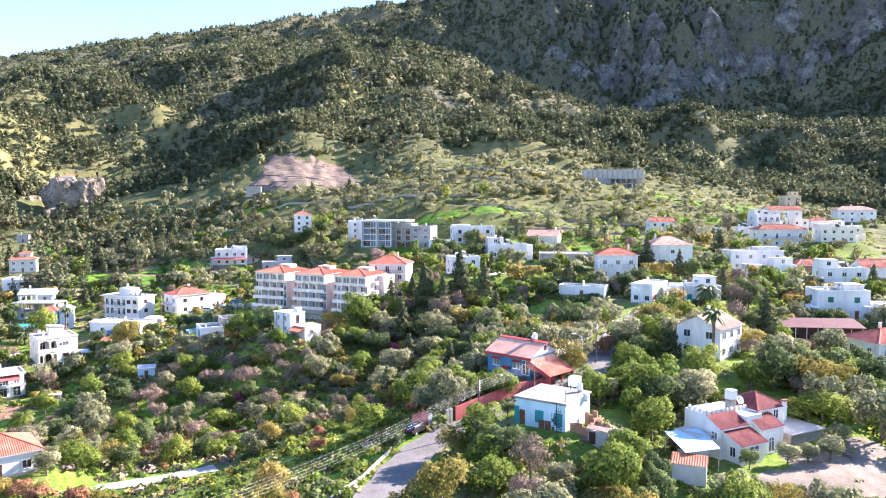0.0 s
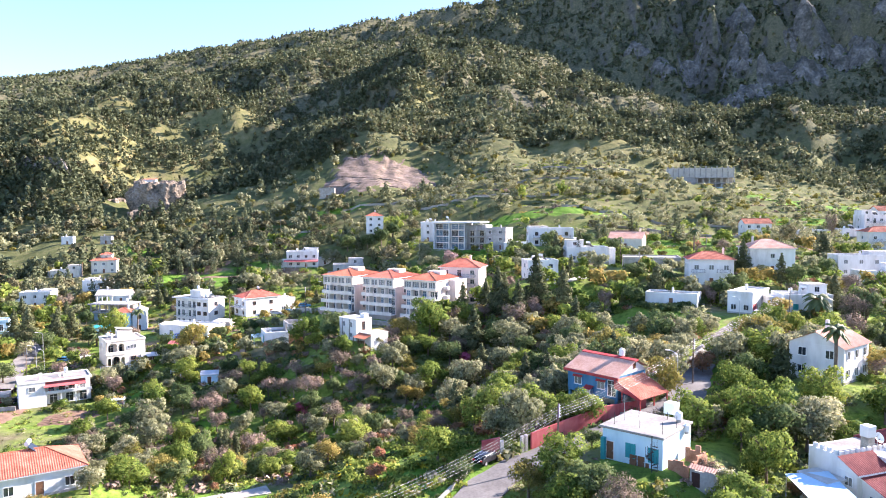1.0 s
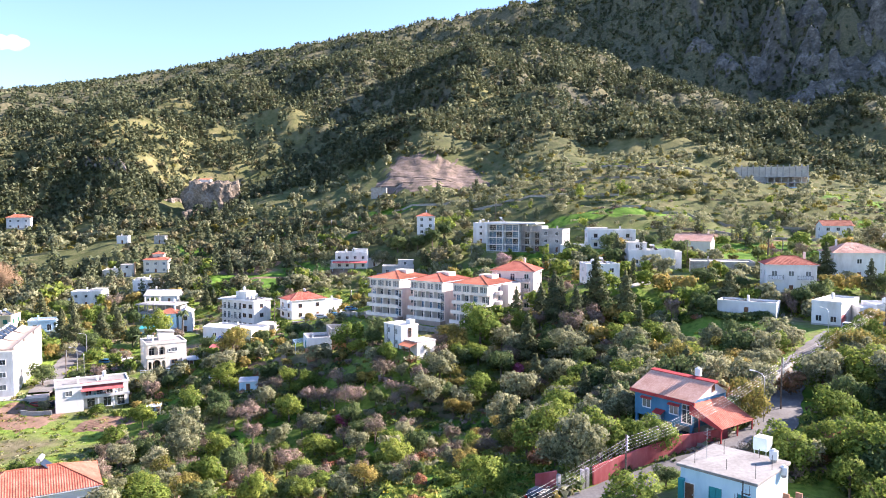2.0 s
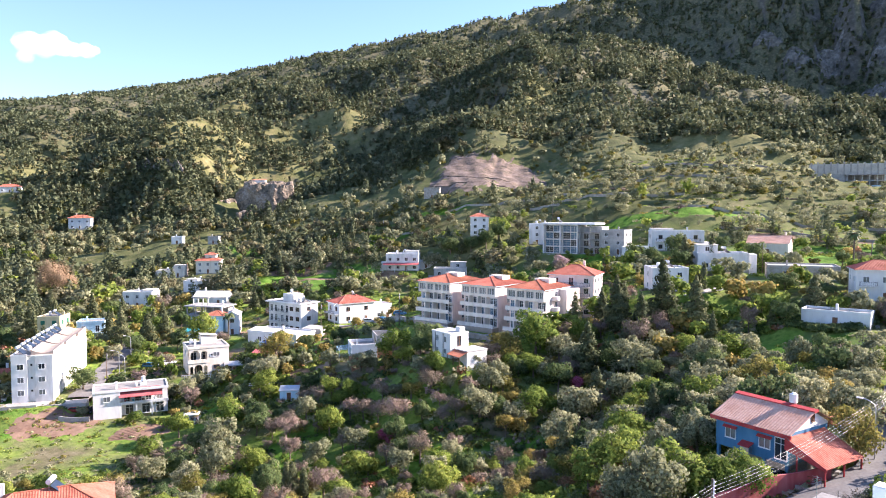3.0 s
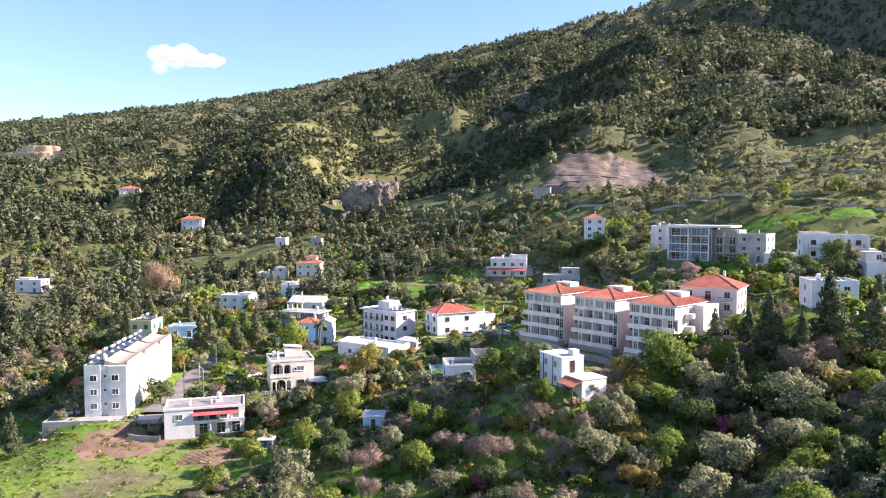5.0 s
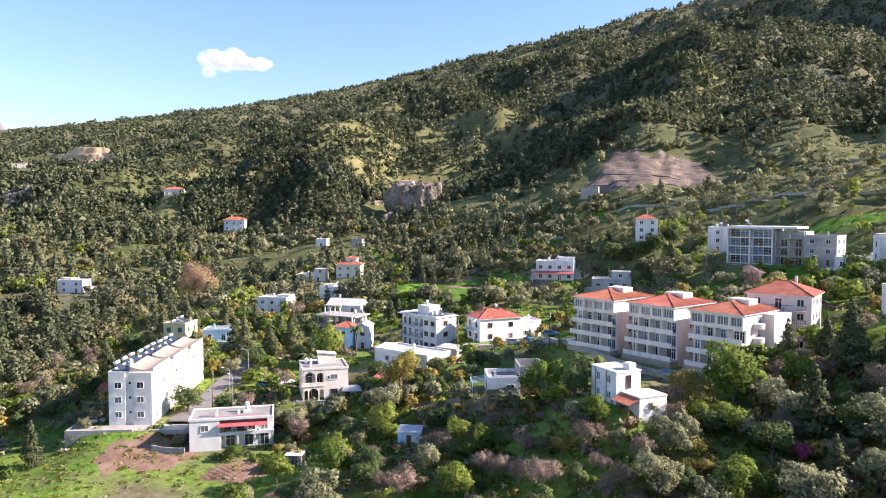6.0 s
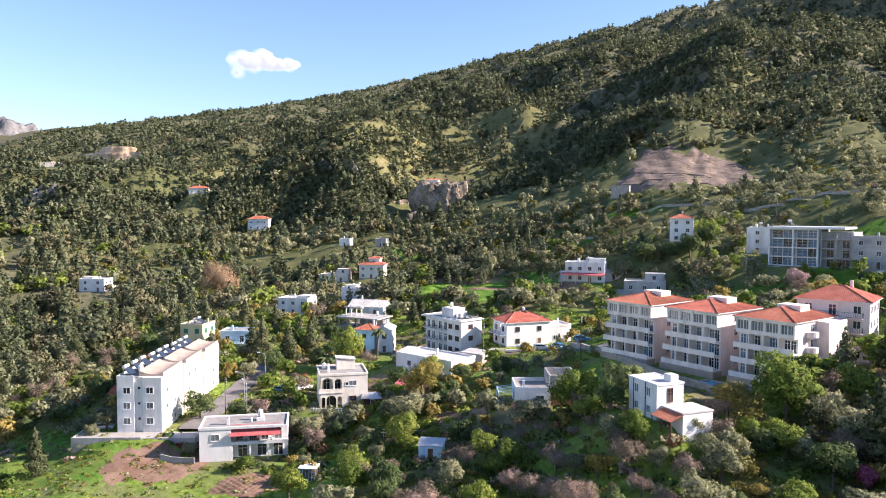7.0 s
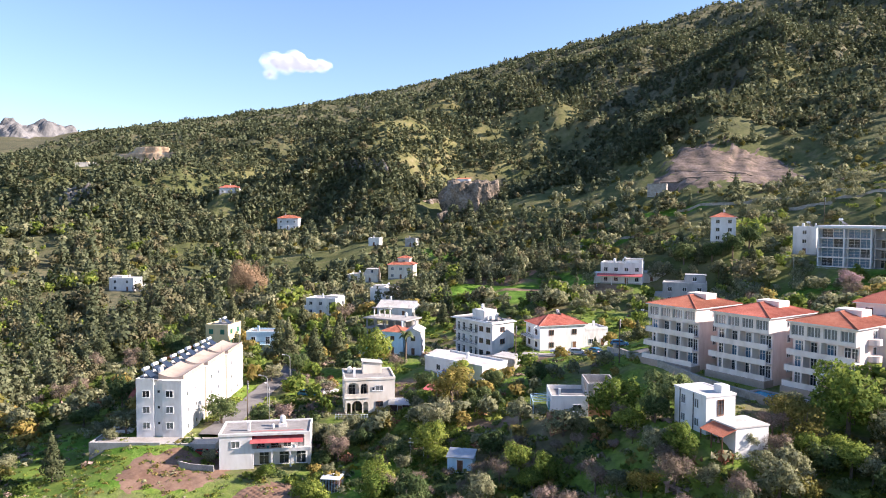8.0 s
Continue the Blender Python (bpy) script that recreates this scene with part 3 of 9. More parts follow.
def ground_z(x, y):
    x, y = np.atleast_1d(np.asarray(x, float)), np.atleast_1d(np.asarray(y, float))
    z = np.zeros(x.shape)
    for a in range(0, len(x), 40000):
        b = slice(a, a + 40000)
        r = np.sqrt((x[b, None] - spots[None, :, 0])**2 + (y[b, None] - spots[None, :, 1])**2 + SOFT**2)
        z[b] = -r @ weights[: len(spots)] + weights[-3] + weights[-2] * x[b] / 1000 + weights[-1] * y[b] / 1000
    far = np.hypot(x, y - 60)
    wild = smooth(350, 700, far)
    z = z + waves(x, y, 45, 3) * 0.5 * (1 - wild)
    ridge = 1 - np.abs(waves(x, y, 260, 5))
    z = z + wild * (ridge * 17 - 8 + waves(x, y, 90, 7) * 5)
    for line, wide, tall in SPURS:
        dd = near_line(x, y, line) / wide
        z = z + tall * np.exp(-dd * dd)
    # terraces on the foothill
    band = smooth(300, 360, y) * (1 - smooth(520, 640, y)) * smooth(-330, -200, x) * (1 - smooth(160, 240, x))
    step = 3.0
    frac = (z / step) % 1.0
    z = z + band * 0.8 * step * (smooth(0.35, 0.65, frac) - frac)
    # broken crags on the high face
    high = smooth(190, 330, z) * smooth(150, 420, x + 0.25 * (y - 900))
    z = z + high * (np.abs(waves(x, y, 150, 11)) * 34 + np.abs(waves(x, y, 60, 12)) * 14 - 20)
    # the land falls away to the far west
    turn = np.degrees(np.arctan2(-x, np.maximum(y, 1)))
    z = z - 45 * smooth(55.5, 59, turn) * smooth(900, 1600, far)
    for _, line, width, _ in ROADS:
        best, level = np.full(x.shape, 1e9), z.copy()
        for (x0, y0, z0), (x1, y1, z1) in zip(line, line[1:]):
            t = np.clip(((x - x0) * (x1 - x0) + (y - y0) * (y1 - y0)) / ((x1 - x0)**2 + (y1 - y0)**2), 0, 1)
            dd = np.hypot(x - x0 - t * (x1 - x0), y - y0 - t * (y1 - y0))
            level = np.where(dd < best, z0 + t * (z1 - z0), level)
            best = np.minimum(best, dd)
        k = 1 - smooth(width / 2 + 1.0, width / 2 + 6, best)
        z = z * (1 - k) + (level - 0.12) * k
    for p in PLOTS.values():
        c, s = math.cos(radians(p["yaw"])), math.sin(radians(p["yaw"]))
        u, v = (x - p["x"]) * c + (y - p["y"]) * s, -(x - p["x"]) * s + (y - p["y"]) * c
        out = np.hypot(np.maximum(np.maximum(-u, u - p["w"]), 0), np.maximum(np.maximum(-v, v - p["d"]), 0))
        k = 1 - smooth(p["pad"], p["pad"] + 6, out)
        z = z * (1 - k) + p["z"] * k
    return z


def spaced(lo, hi, step, end, grow):
    mid = np.arange(lo, hi + 0.1, step)
    tail, s, v = [], step, hi
    while v < end:
        s *= grow
        v += s
        tail.append(v)
    head, s, v = [], step, lo
    while v > -end:
        s *= grow
        v -= s
        head.append(v)
    return np.r_[head[::-1], mid, tail]


gx, gy = spaced(-230, 120, 2.5, 4600, 1.028), spaced(70, 300, 2.5, 4600, 1.028)
GX, GY = np.meshgrid(gx, gy)
GZ = ground_z(GX.ravel(), GY.ravel()).reshape(GX.shape)
nx, ny = len(gx), len(gy)
idx = np.arange(nx * ny).reshape(ny, nx)
quads = np.stack([idx[:-1, :-1], idx[:-1, 1:], idx[1:, 1:], idx[1:, :-1]], -1).reshape(-1, 4)


def on_ground(x, y):
    """Height of the built sheet at a place."""
    i, j = np.clip(np.searchsorted(gx, x) - 1, 0, nx - 2), np.clip(np.searchsorted(gy, y) - 1, 0, ny - 2)
    u, v = (x - gx[i]) / (gx[i + 1] - gx[i]), (y - gy[j]) / (gy[j + 1] - gy[j])
    return (GZ[j, i] * (1 - u) + GZ[j, i + 1] * u) * (1 - v) + (GZ[j + 1, i] * (1 - u) + GZ[j + 1, i + 1] * u) * v


# open grass, lush glades and bare earth: centre and half sizes
MEADOWS = [(-350, 600, 60, 75), (-315, 735, 55, 60), (-75, 700, 36, 80), (60, 560, 60, 40), (-520, 540, 90, 30), (20, 430, 60, 30), (-430, 720, 40, 60)]
GLADES = [(-60, 163, 11, 8), (-35, 160, 9, 6), (-22, 165, 10, 5), (-148, 158, 22, 14), (14, 93, 8, 7), (-28, 104, 24, 18), (-12, 112, 9, 18), (35, 192, 14, 9), (30, 140, 6, 10), (-138, 338, 40, 24), (-112, 322, 22, 14), (-150, 352, 34, 10), (-20, 300, 30, 14), (-200, 405, 26, 9), (-140, 398, 30, 6), (-110, 420, 26, 5), (-165, 425, 24, 5), (10, 352, 40, 6), (160, 420, 40, 10), (130, 370, 30, 7), (60, 290, 40, 16), (110, 240, 30, 14), (-88, 178, 9, 6)]
BARE = [(-165, 358, 22, 5), (-140, 345, 14, 3), (-105, 318, 14, 3), (-98, 247, 15, 6), (-112, 220, 9, 6), (-77, 197, 9, 4), (-130, 262, 14, 6), (-85, 190, 6, 3), (80, 262, 24, 5), (115, 305, 30, 5), (60, 318, 26, 4), (-150, 300, 14, 4)]


def ground_material():
    m = bpy.data.materials.new("hillside_ground")
    m.use_nodes = True
    N, L = m.node_tree.nodes, m.node_tree.links
    bs = N["Principled BSDF"]
    bs.inputs["Roughness"].default_value, bs.inputs["Specular IOR Level"].default_value = 1.0, 0.1
    geo = N.new("ShaderNodeNewGeometry")

    def noisy(scale, detail=5, rough=0.6):
        n = N.new("ShaderNodeTexNoise")
        n.inputs["Scale"].default_value, n.inputs["Detail"].default_value, n.inputs["Roughness"].default_value = scale, detail, rough
        L.new(geo.outputs["Position"], n.inputs["Vector"])
        return n.outputs["Fac"]

    def ramp(fac, stops):
        r = N.new("ShaderNodeValToRGB")
        for k, (p, c) in enumerate(stops):
            e = r.color_ramp.elements[k] if k < 2 else r.color_ramp.elements.new(p)
            e.position, e.color = p, (*c, 1)
        L.new(fac, r.inputs["Fac"])
        return r.outputs["Color"]

    def mixed(fac, a, b):
        x = N.new("ShaderNodeMix")
        x.data_type = "RGBA"
        L.new(fac, x.inputs[0])
        L.new(a, x.inputs[6])
        L.new(b, x.inputs[7])
        return x.outputs[2]

    def span(v, lo, hi):
        r = N.new("ShaderNodeMapRange")
        r.inputs["From Min"].default_value, r.inputs["From Max"].default_value = lo, hi
        L.new(v, r.inputs["Value"])
        return r.outputs["Result"]

    grass = ramp(noisy(0.9, 6), [(0.3, (0.085, 0.14, 0.022)), (0.5, (0.16, 0.235, 0.035)), (0.7, (0.26, 0.31, 0.065))])
    dry = ramp(noisy(0.5, 6), [(0.3, (0.10, 0.095, 0.05)), (0.5, (0.165, 0.145, 0.078)), (0.7, (0.24, 0.205, 0.125))])
    rocky = ramp(noisy(0.16, 8, 0.7), [(0.3, (0.055, 0.055, 0.045)), (0.5, (0.10, 0.095, 0.08)), (0.7, (0.19, 0.175, 0.15))])
    base = mixed(span(noisy(0.05, 6), 0.47, 0.62), grass, dry)
    scrub = ramp(noisy(0.22, 7, 0.7), [(0.36, (0.06, 0.066, 0.04)), (0.48, (0.105, 0.105, 0.058)), (0.58, (0.16, 0.145, 0.082)), (0.7, (0.23, 0.20, 0.13))])
    far_dry = mixed(span(noisy(0.011, 5), 0.55, 0.72), scrub, dry)
    sep = N.new("ShaderNodeSeparateXYZ")
    L.new(geo.outputs["Position"], sep.inputs[0])
    base = mixed(span(sep.outputs["X"], -170, -260), base, scrub)
    upper = ramp(noisy(0.12, 7, 0.7), [(0.35, (0.065, 0.075, 0.032)), (0.5, (0.115, 0.125, 0.046)), (0.65, (0.18, 0.165, 0.08))])
    base = mixed(span(sep.outputs["Y"], 290, 350), base, upper)
    base = mixed(span(sep.outputs["Z"], 95, 160), base, far_dry)
    meadow = ramp(noisy(0.09, 8, 0.72), [(0.34, (0.085, 0.09, 0.036)), (0.48, (0.155, 0.152, 0.06)), (0.6, (0.215, 0.19, 0.085)), (0.72, (0.28, 0.24, 0.14))])
    lush = ramp(noisy(0.25, 8, 0.65), [(0.34, (0.055, 0.11, 0.014)), (0.5, (0.10, 0.20, 0.022)), (0.66, (0.19, 0.29, 0.05))])
    earth = ramp(noisy(0.3, 8, 0.65), [(0.34, (0.15, 0.10, 0.065)), (0.5, (0.24, 0.165, 0.105)), (0.66, (0.34, 0.25, 0.17))])
    wander = noisy(0.05, 5, 0.65)
    for tone, areas in ((meadow, MEADOWS), (lush, GLADES), (earth, BARE)):
        for cx, cy, rx, ry in areas:
            off = N.new("ShaderNodeVectorMath")
            off.operation = "SUBTRACT"
            off.inputs[1].default_value = (cx, cy, 0)
            L.new(geo.outputs["Position"], off.inputs[0])
            size = N.new("ShaderNodeVectorMath")
            size.operation = "MULTIPLY"
            size.inputs[1].default_value = (1 / rx, 1 / ry, 0)
            L.new(off.outputs[0], size.inputs[0])
            ln = N.new("ShaderNodeVectorMath")
            ln.operation = "LENGTH"
            L.new(size.outputs[0], ln.inputs[0])
            rag = N.new("ShaderNodeMath")
            rag.operation = "MULTIPLY_ADD"
            rag.inputs[1].default_value = 1.6
            L.new(wander, rag.inputs[0])
            L.new(ln.outputs["Value"], rag.inputs[2])
            base = mixed(span(rag.outputs[0], 1.95, 1.65), base, tone)
    nz = N.new("ShaderNodeSeparateXYZ")
    L.new(geo.outputs["Normal"], nz.inputs[0])
    add = N.new("ShaderNodeMath")
    add.operation = "MULTIPLY_ADD"
    add.inputs[1].default_value = 0.45
    L.new(noisy(0.03, 8, 0.7), add.inputs[0])
    L.new(nz.outputs["Z"], add.inputs[2])
    steep = span(add.outputs[0], 0.9, 0.74)
    high = N.new("ShaderNodeMath")
    high.operation = "MULTIPLY"
    L.new(steep, high.inputs[0])
    L.new(span(sep.outputs["Z"], 62, 100), high.inputs[1])
    L.new(mixed(high.outputs[0], base, rocky), bs.inputs["Base Color"])
    b = N.new("ShaderNodeBump")
    b.inputs["Strength"].default_value, b.inputs["Distance"].default_value = 0.7, 0.35
    L.new(noisy(1.2, 8, 0.7), b.inputs["Height"])
    L.new(b.outputs["Normal"], bs.inputs["Normal"])
    return m


ground = new("ground", np_mesh("ground", np.stack([GX, GY, GZ], -1).reshape(-1, 3), quads, ground_material(), True))
tagged(ground, "green and stony hillside with grass and dry terraces", "ground", kind="structure")


def strip(name, line, width, material, label, lift=0.06):
    """A paved strip that follows the ground along a smoothed centre line, with a real edge."""
    pts = np.array(line, float)
    s = np.r_[0, np.cumsum(np.hypot(*np.diff(pts[:, :2], axis=0).T))]
    q = np.arange(0, s[-1], 1.5)
    ker = np.ones(7) / 7
    cx, cy, cz = [np.convolve(np.pad(np.interp(q, s, pts[:, k]), 3, "edge"), ker, "valid") for k in range(3)]
    dx, dy = np.gradient(cx), np.gradient(cy)
    ln = np.hypot(dx, dy)
    nxs, nys = -dy / ln, dx / ln
    cols = []
    for o, dz in ((-0.5, -0.5), (-0.5, 0), (-0.25, 0.03), (0, 0.05), (0.25, 0.03), (0.5, 0), (0.5, -0.5)):
        wob = 0.18 * np.sin(q * 0.9 + o * 9) if abs(o) == 0.5 else 0
        px, py = cx + nxs * (o * width + wob), cy + nys * (o * width + wob)
        cols.append(np.stack([px, py, cz + lift + dz], -1))
    v = np.stack(cols, 1)
    n, k = v.shape[:2]
    ii = np.arange(n * k).reshape(n, k)
    f = np.stack([ii[:-1, :-1], ii[1:, :-1], ii[1:, 1:], ii[:-1, 1:]], -1).reshape(-1, 4)[:, ::-1]
    ob = new(name, np_mesh(name, v.reshape(-1, 3), f, material))
    return tagged(ob, label, "road", kind="structure")


for name, line, width, m in ROADS:
    strip(name, line, width, M[m], "worn grey village road with ragged edges")


# ---- house builder ----
CACHE = {}


def window_meshes(w, h, style):
    key = (round(w, 2), round(h, 2), style)
    if key not in CACHE:
        fr, gl = bmesh.new(), bmesh.new()
        t = 0.07
        xs = [-w / 2 - t, -w / 2] + ([-0.03, 0.03] if style != "plain" else []) + [w / 2, w / 2 + t]
        zs = [-t - 0.05, 0] + ([h * 0.72, h * 0.72 + 0.05] if h > 1.7 else []) + [h, h + t]
        grid = {(i, j, k): fr.verts.new((x, (-0.13 if j == 0 else -0.09) if k == 0 else 0.02, z)) for i, x in enumerate(xs) for j, z in enumerate(zs) for k in (0, 1)}
        solid = {(i, j) for i in range(len(xs) - 1) for j in range(len(zs) - 1) if i % 2 == 0 or j % 2 == 0}
        for i, j in solid:
            fr.faces.new([grid[q] for q in ((i, j, 0), (i + 1, j, 0), (i + 1, j + 1, 0), (i, j + 1, 0))])
            for (di, dj), e in (((-1, 0), ((i, j), (i, j + 1))), ((1, 0), ((i + 1, j + 1), (i + 1, j))), ((0, -1), ((i + 1, j), (i, j))), ((0, 1), ((i, j + 1), (i + 1, j + 1)))):
                if (i + di, j + dj) not in solid:
                    (a0, b0), (a1, b1) = e
                    fr.faces.new([grid[q] for q in ((a0, b0, 0), (a1, b1, 0), (a1, b1, 1), (a0, b0, 1))])
        bmesh.ops.recalc_face_normals(fr, faces=fr.faces)
        box(gl, -w / 2, w / 2, -0.035, 0.02, 0, h)
        fm = {"wood": "wood", "teal": "teal", "green": "green"}.get(style, "frame_white")
        gm = {"pale": "glass_pale", "teal": "teal", "green": "green", "blue": "glass_blue"}.get(style, "glass")
        CACHE[key] = (mesh_of("window", fr, M[fm]), mesh_of("pane", gl, M[gm]))
    return CACHE[key]


def put_window(parent, side, w_house, d_house, u, z, w=1.2, h=1.25, style="dark", name="window"):
    a, b = window_meshes(w, h, style)
    m = {"front": pose(u, 0, z), "right": pose(w_house, u, z, 0, 0, 90), "left": pose(0, u, z, 0, 0, -90), "back": pose(u, d_house, z, 0, 0, 180)}[side]
    ob = part(name, a, None, parent)
    ob.matrix_local = m
    part("pane", b, None, ob)
    return ob


def slope(bm, a, e, n, length, run, rise, il, ir, pitch=0.3, lump=0.07):
    """One side of a tiled roof: columns of tiles from the eave at a along e, running inwards along n."""
    a, e, n = Vector(a), Vector(e), Vector(n)
    count = max(2, int(length / (pitch / 2)))
    last = None
    for k in range(count + 1):
        s = length * k / count
        f = min(1.0, s / il if il > 0.01 else 1.0, (length - s) / ir if ir > 0.01 else 1.0)
        up = Vector((0, 0, lump if k % 2 else 0))
        p0, p1 = a + e * s + up, a + e * s + n * run * f + Vector((0, 0, rise * f)) + up * 0.7
        cur = (bm.verts.new(p0), bm.verts.new(p1))
        if last:
            bm.faces.new((last[0], cur[0], cur[1], last[1]))
        last = cur


def hip_roof(parent, x0, x1, y0, y1, z, over, rise, material, pitch=0.3, name="roof"):
    bm = bmesh.new()
    x0, x1, y0, y1 = x0 - over, x1 + over, y0 - over, y1 + over
    w, d = x1 - x0, y1 - y0
    r = min(w, d) / 2
    slope(bm, (x0, y0, z), (1, 0, 0), (0, 1, 0), w, min(r, d / 2), rise, r, r, pitch)
    slope(bm, (x1, y1, z), (-1, 0, 0), (0, -1, 0), w, min(r, d / 2), rise, r, r, pitch)
    slope(bm, (x1, y0, z), (0, 1, 0), (-1, 0, 0), d, r, rise, r, r, pitch)
    slope(bm, (x0, y1, z), (0, -1, 0), (1, 0, 0), d, r, rise, r, r, pitch)
    ob = part(name, bm, material, parent)
    caps = bmesh.new()
    if w >= d:
        ra, rb = Vector((x0 + r, y0 + r, z + rise)), Vector((x1 - r, y0 + r, z + rise))
    else:
        ra, rb = Vector((x0 + r, y0 + r, z + rise)), Vector((x0 + r, y1 - r, z + rise))
    tube(caps, ra, rb + Vector((0.01, 0, 0)), 0.13, n=6)
    ends = ((ra, (x0, y0)), (ra if w >= d else rb, (x0, y1)), (rb if w >= d else ra, (x1, y0)), (rb, (x1, y1)))
    for top, (cx, cy) in ends:
        tube(caps, (cx, cy, z + 0.03), top, 0.12, n=6)
    part("ridge_tile", caps, material, ob)
    eave = bmesh.new()
    box(eave, x0 + 0.04, x1 - 0.04, y0 + 0.04, y1 - 0.04, z - 0.16, z - 0.004)
    part("soffit", eave, M["frame_white"], parent)
    return ob


def gable_roof(parent, x0, x1, y0, y1, z, over, rise, material, wall, along_x=True, pitch=0.3):
    bm = bmesh.new()
    if along_x:
        w, run = x1 - x0 + 2 * over, (y1 - y0) / 2 + over
        drop = rise * over / ((y1 - y0) / 2)
        slope(bm, (x0 - over, y0 - over, z - drop), (1, 0, 0), (0, 1, 0), w, run, rise + drop, 0, 0, pitch)
        slope(bm, (x1 + over, y1 + over, z - drop), (-1, 0, 0), (0, -1, 0), w, run, rise + drop, 0, 0, pitch)
        ym = (y0 + y1) / 2
        tris = [((x, y0, z), (x, y1, z), (x, ym, z + rise - 0.06)) for x in (x0, x1)]
        off = Vector((0.2, 0, 0))
        ridge = ((x0 - over, ym, z + rise), (x1 + over, ym, z + rise))
    else:
        w, run = y1 - y0 + 2 * over, (x1 - x0) / 2 + over
        drop = rise * over / ((x1 - x0) / 2)
        slope(bm, (x1 + over, y0 - over, z - drop), (0, 1, 0), (-1, 0, 0), w, run, rise + drop, 0, 0, pitch)
        slope(bm, (x0 - over, y1 + over, z - drop), (0, -1, 0), (1, 0, 0), w, run, rise + drop, 0, 0, pitch)
        xm = (x0 + x1) / 2
        tris = [((x0, y, z), (x1, y, z), (xm, y, z + rise - 0.06)) for y in (y0, y1)]
        off = Vector((0, 0.2, 0))
        ridge = ((xm, y0 - over, z + rise), (xm, y1 + over, z + rise))
    ob = part("roof", bm, material, parent)
    for k, tri in enumerate(tris):
        ends = bmesh.new()
        s = off if k == 0 else -off
        lo, hi = [ends.verts.new(Vector(p)) for p in tri], [ends.verts.new(Vector(p) + s) for p in tri]
        ends.faces.new(lo)
        ends.faces.new(hi[::-1])
        for i in range(3):
            ends.faces.new((lo[i], hi[i], hi[(i + 1) % 3], lo[(i + 1) % 3]))
        bmesh.ops.recalc_face_normals(ends, faces=ends.faces)
        part("gable_wall", ends, wall, parent)
    rt = bmesh.new()
    tube(rt, *ridge, 0.13, n=6)
    part("ridge_tile", rt, material, ob)
    return ob


def flat_roof(parent, x0, x1, y0, y1, z, material, wall, parapet=0.45, over=0.0, thick=0.2):
    bm = bmesh.new()
    box(bm, x0 + 0.18, x1 - 0.18, y0 + 0.18, y1 - 0.18, z - 0.15, z + 0.03)
    ob = part("roof", bm, material, parent)
    if parapet:
        pp = bmesh.new()
        o = over
        box(pp, x0 - o, x1 + o, y0 - o, y0 + thick, z - 0.2 * bool(o), z + parapet, 0.02)
        box(pp, x0 - o, x1 + o, y1 - thick, y1 + o, z - 0.2 * bool(o), z + parapet, 0.02)
        box(pp, x0 - o, x0 + thick, y0 + thick, y1 - thick, z - 0.2 * bool(o), z + parapet, 0.02)
        box(pp, x1 - thick, x1 + o, y0 + thick, y1 - thick, z - 0.2 * bool(o), z + parapet, 0.02)
        part("parapet", pp, wall, parent)
    return ob


def railing(parent, x0, x1, y, z, h=0.95, ends=0.0, material="rail", side=1):
    bm = bmesh.new()
    tube(bm, (x0, y, z + h), (x1, y, z + h), 0.035, n=5)
    tube(bm, (x0, y, z + 0.1), (x1, y, z + 0.1), 0.025, n=5)
    k = max(2, int((x1 - x0) / 0.35))
    for i in range(k + 1):
        x = x0 + (x1 - x0) * i / k
        tube(bm, (x, y, z), (x, y, z + h), 0.02, n=4, caps=False)
    if ends:
        for x in (x0, x1):
            tube(bm, (x, y, z + h), (x, y + ends, z + h), 0.035, n=5)
            for j in range(1, int(ends / 0.35) + 1):
                tube(bm, (x, y + j * 0.35, z), (x, y + j * 0.35, z + h), 0.02, n=4, caps=False)
    return part("railing", bm, M[material], parent)


def balcony(parent, x0, x1, z, depth=1.2, y=0.0, wall="white"):
    bm = bmesh.new()
    box(bm, x0, x1, y - depth, y + 0.1, z - 0.18, z, 0.02)
    part("balcony_slab", bm, M[wall], parent)
    railing(parent, x0 + 0.05, x1 - 0.05, y - depth + 0.06, z, ends=depth - 0.1)


heater_proto = None


def heater_at(m):
    """A rooftop solar water heater: stand, sloping collectors and a lying tank."""
    global heater_proto
    if heater_proto is None:
        ob = thing("solar_water_heater", m, "white solar water heater on a metal stand", "water heater", "rooftop heaters")
        for x in (-0.9, 0.9):
            st = bmesh.new()
            tube(st, (x, 0.5, 0), (x, 0.5, 1.7), 0.04, n=5)
            part("leg", st, M["metal"], ob)
        pa = bmesh.new()
        box(pa, -1.05, 1.05, 0, 2.0, -0.04, 0.05, 0.01)
        pp = part("collector", pa, M["panel"], ob)
        pp.matrix_local = pose(0, -1.2, 0.12, 38)
        tk = bmesh.new()
        tube(tk, (-0.95, 0.55, 1.75), (0.95, 0.55, 1.75), 0.32, n=14)
        part("tank", tk, M["tank"], ob)
        heater_proto = ob
        return ob
    return copy_thing(heater_proto, m)


tank_proto = None


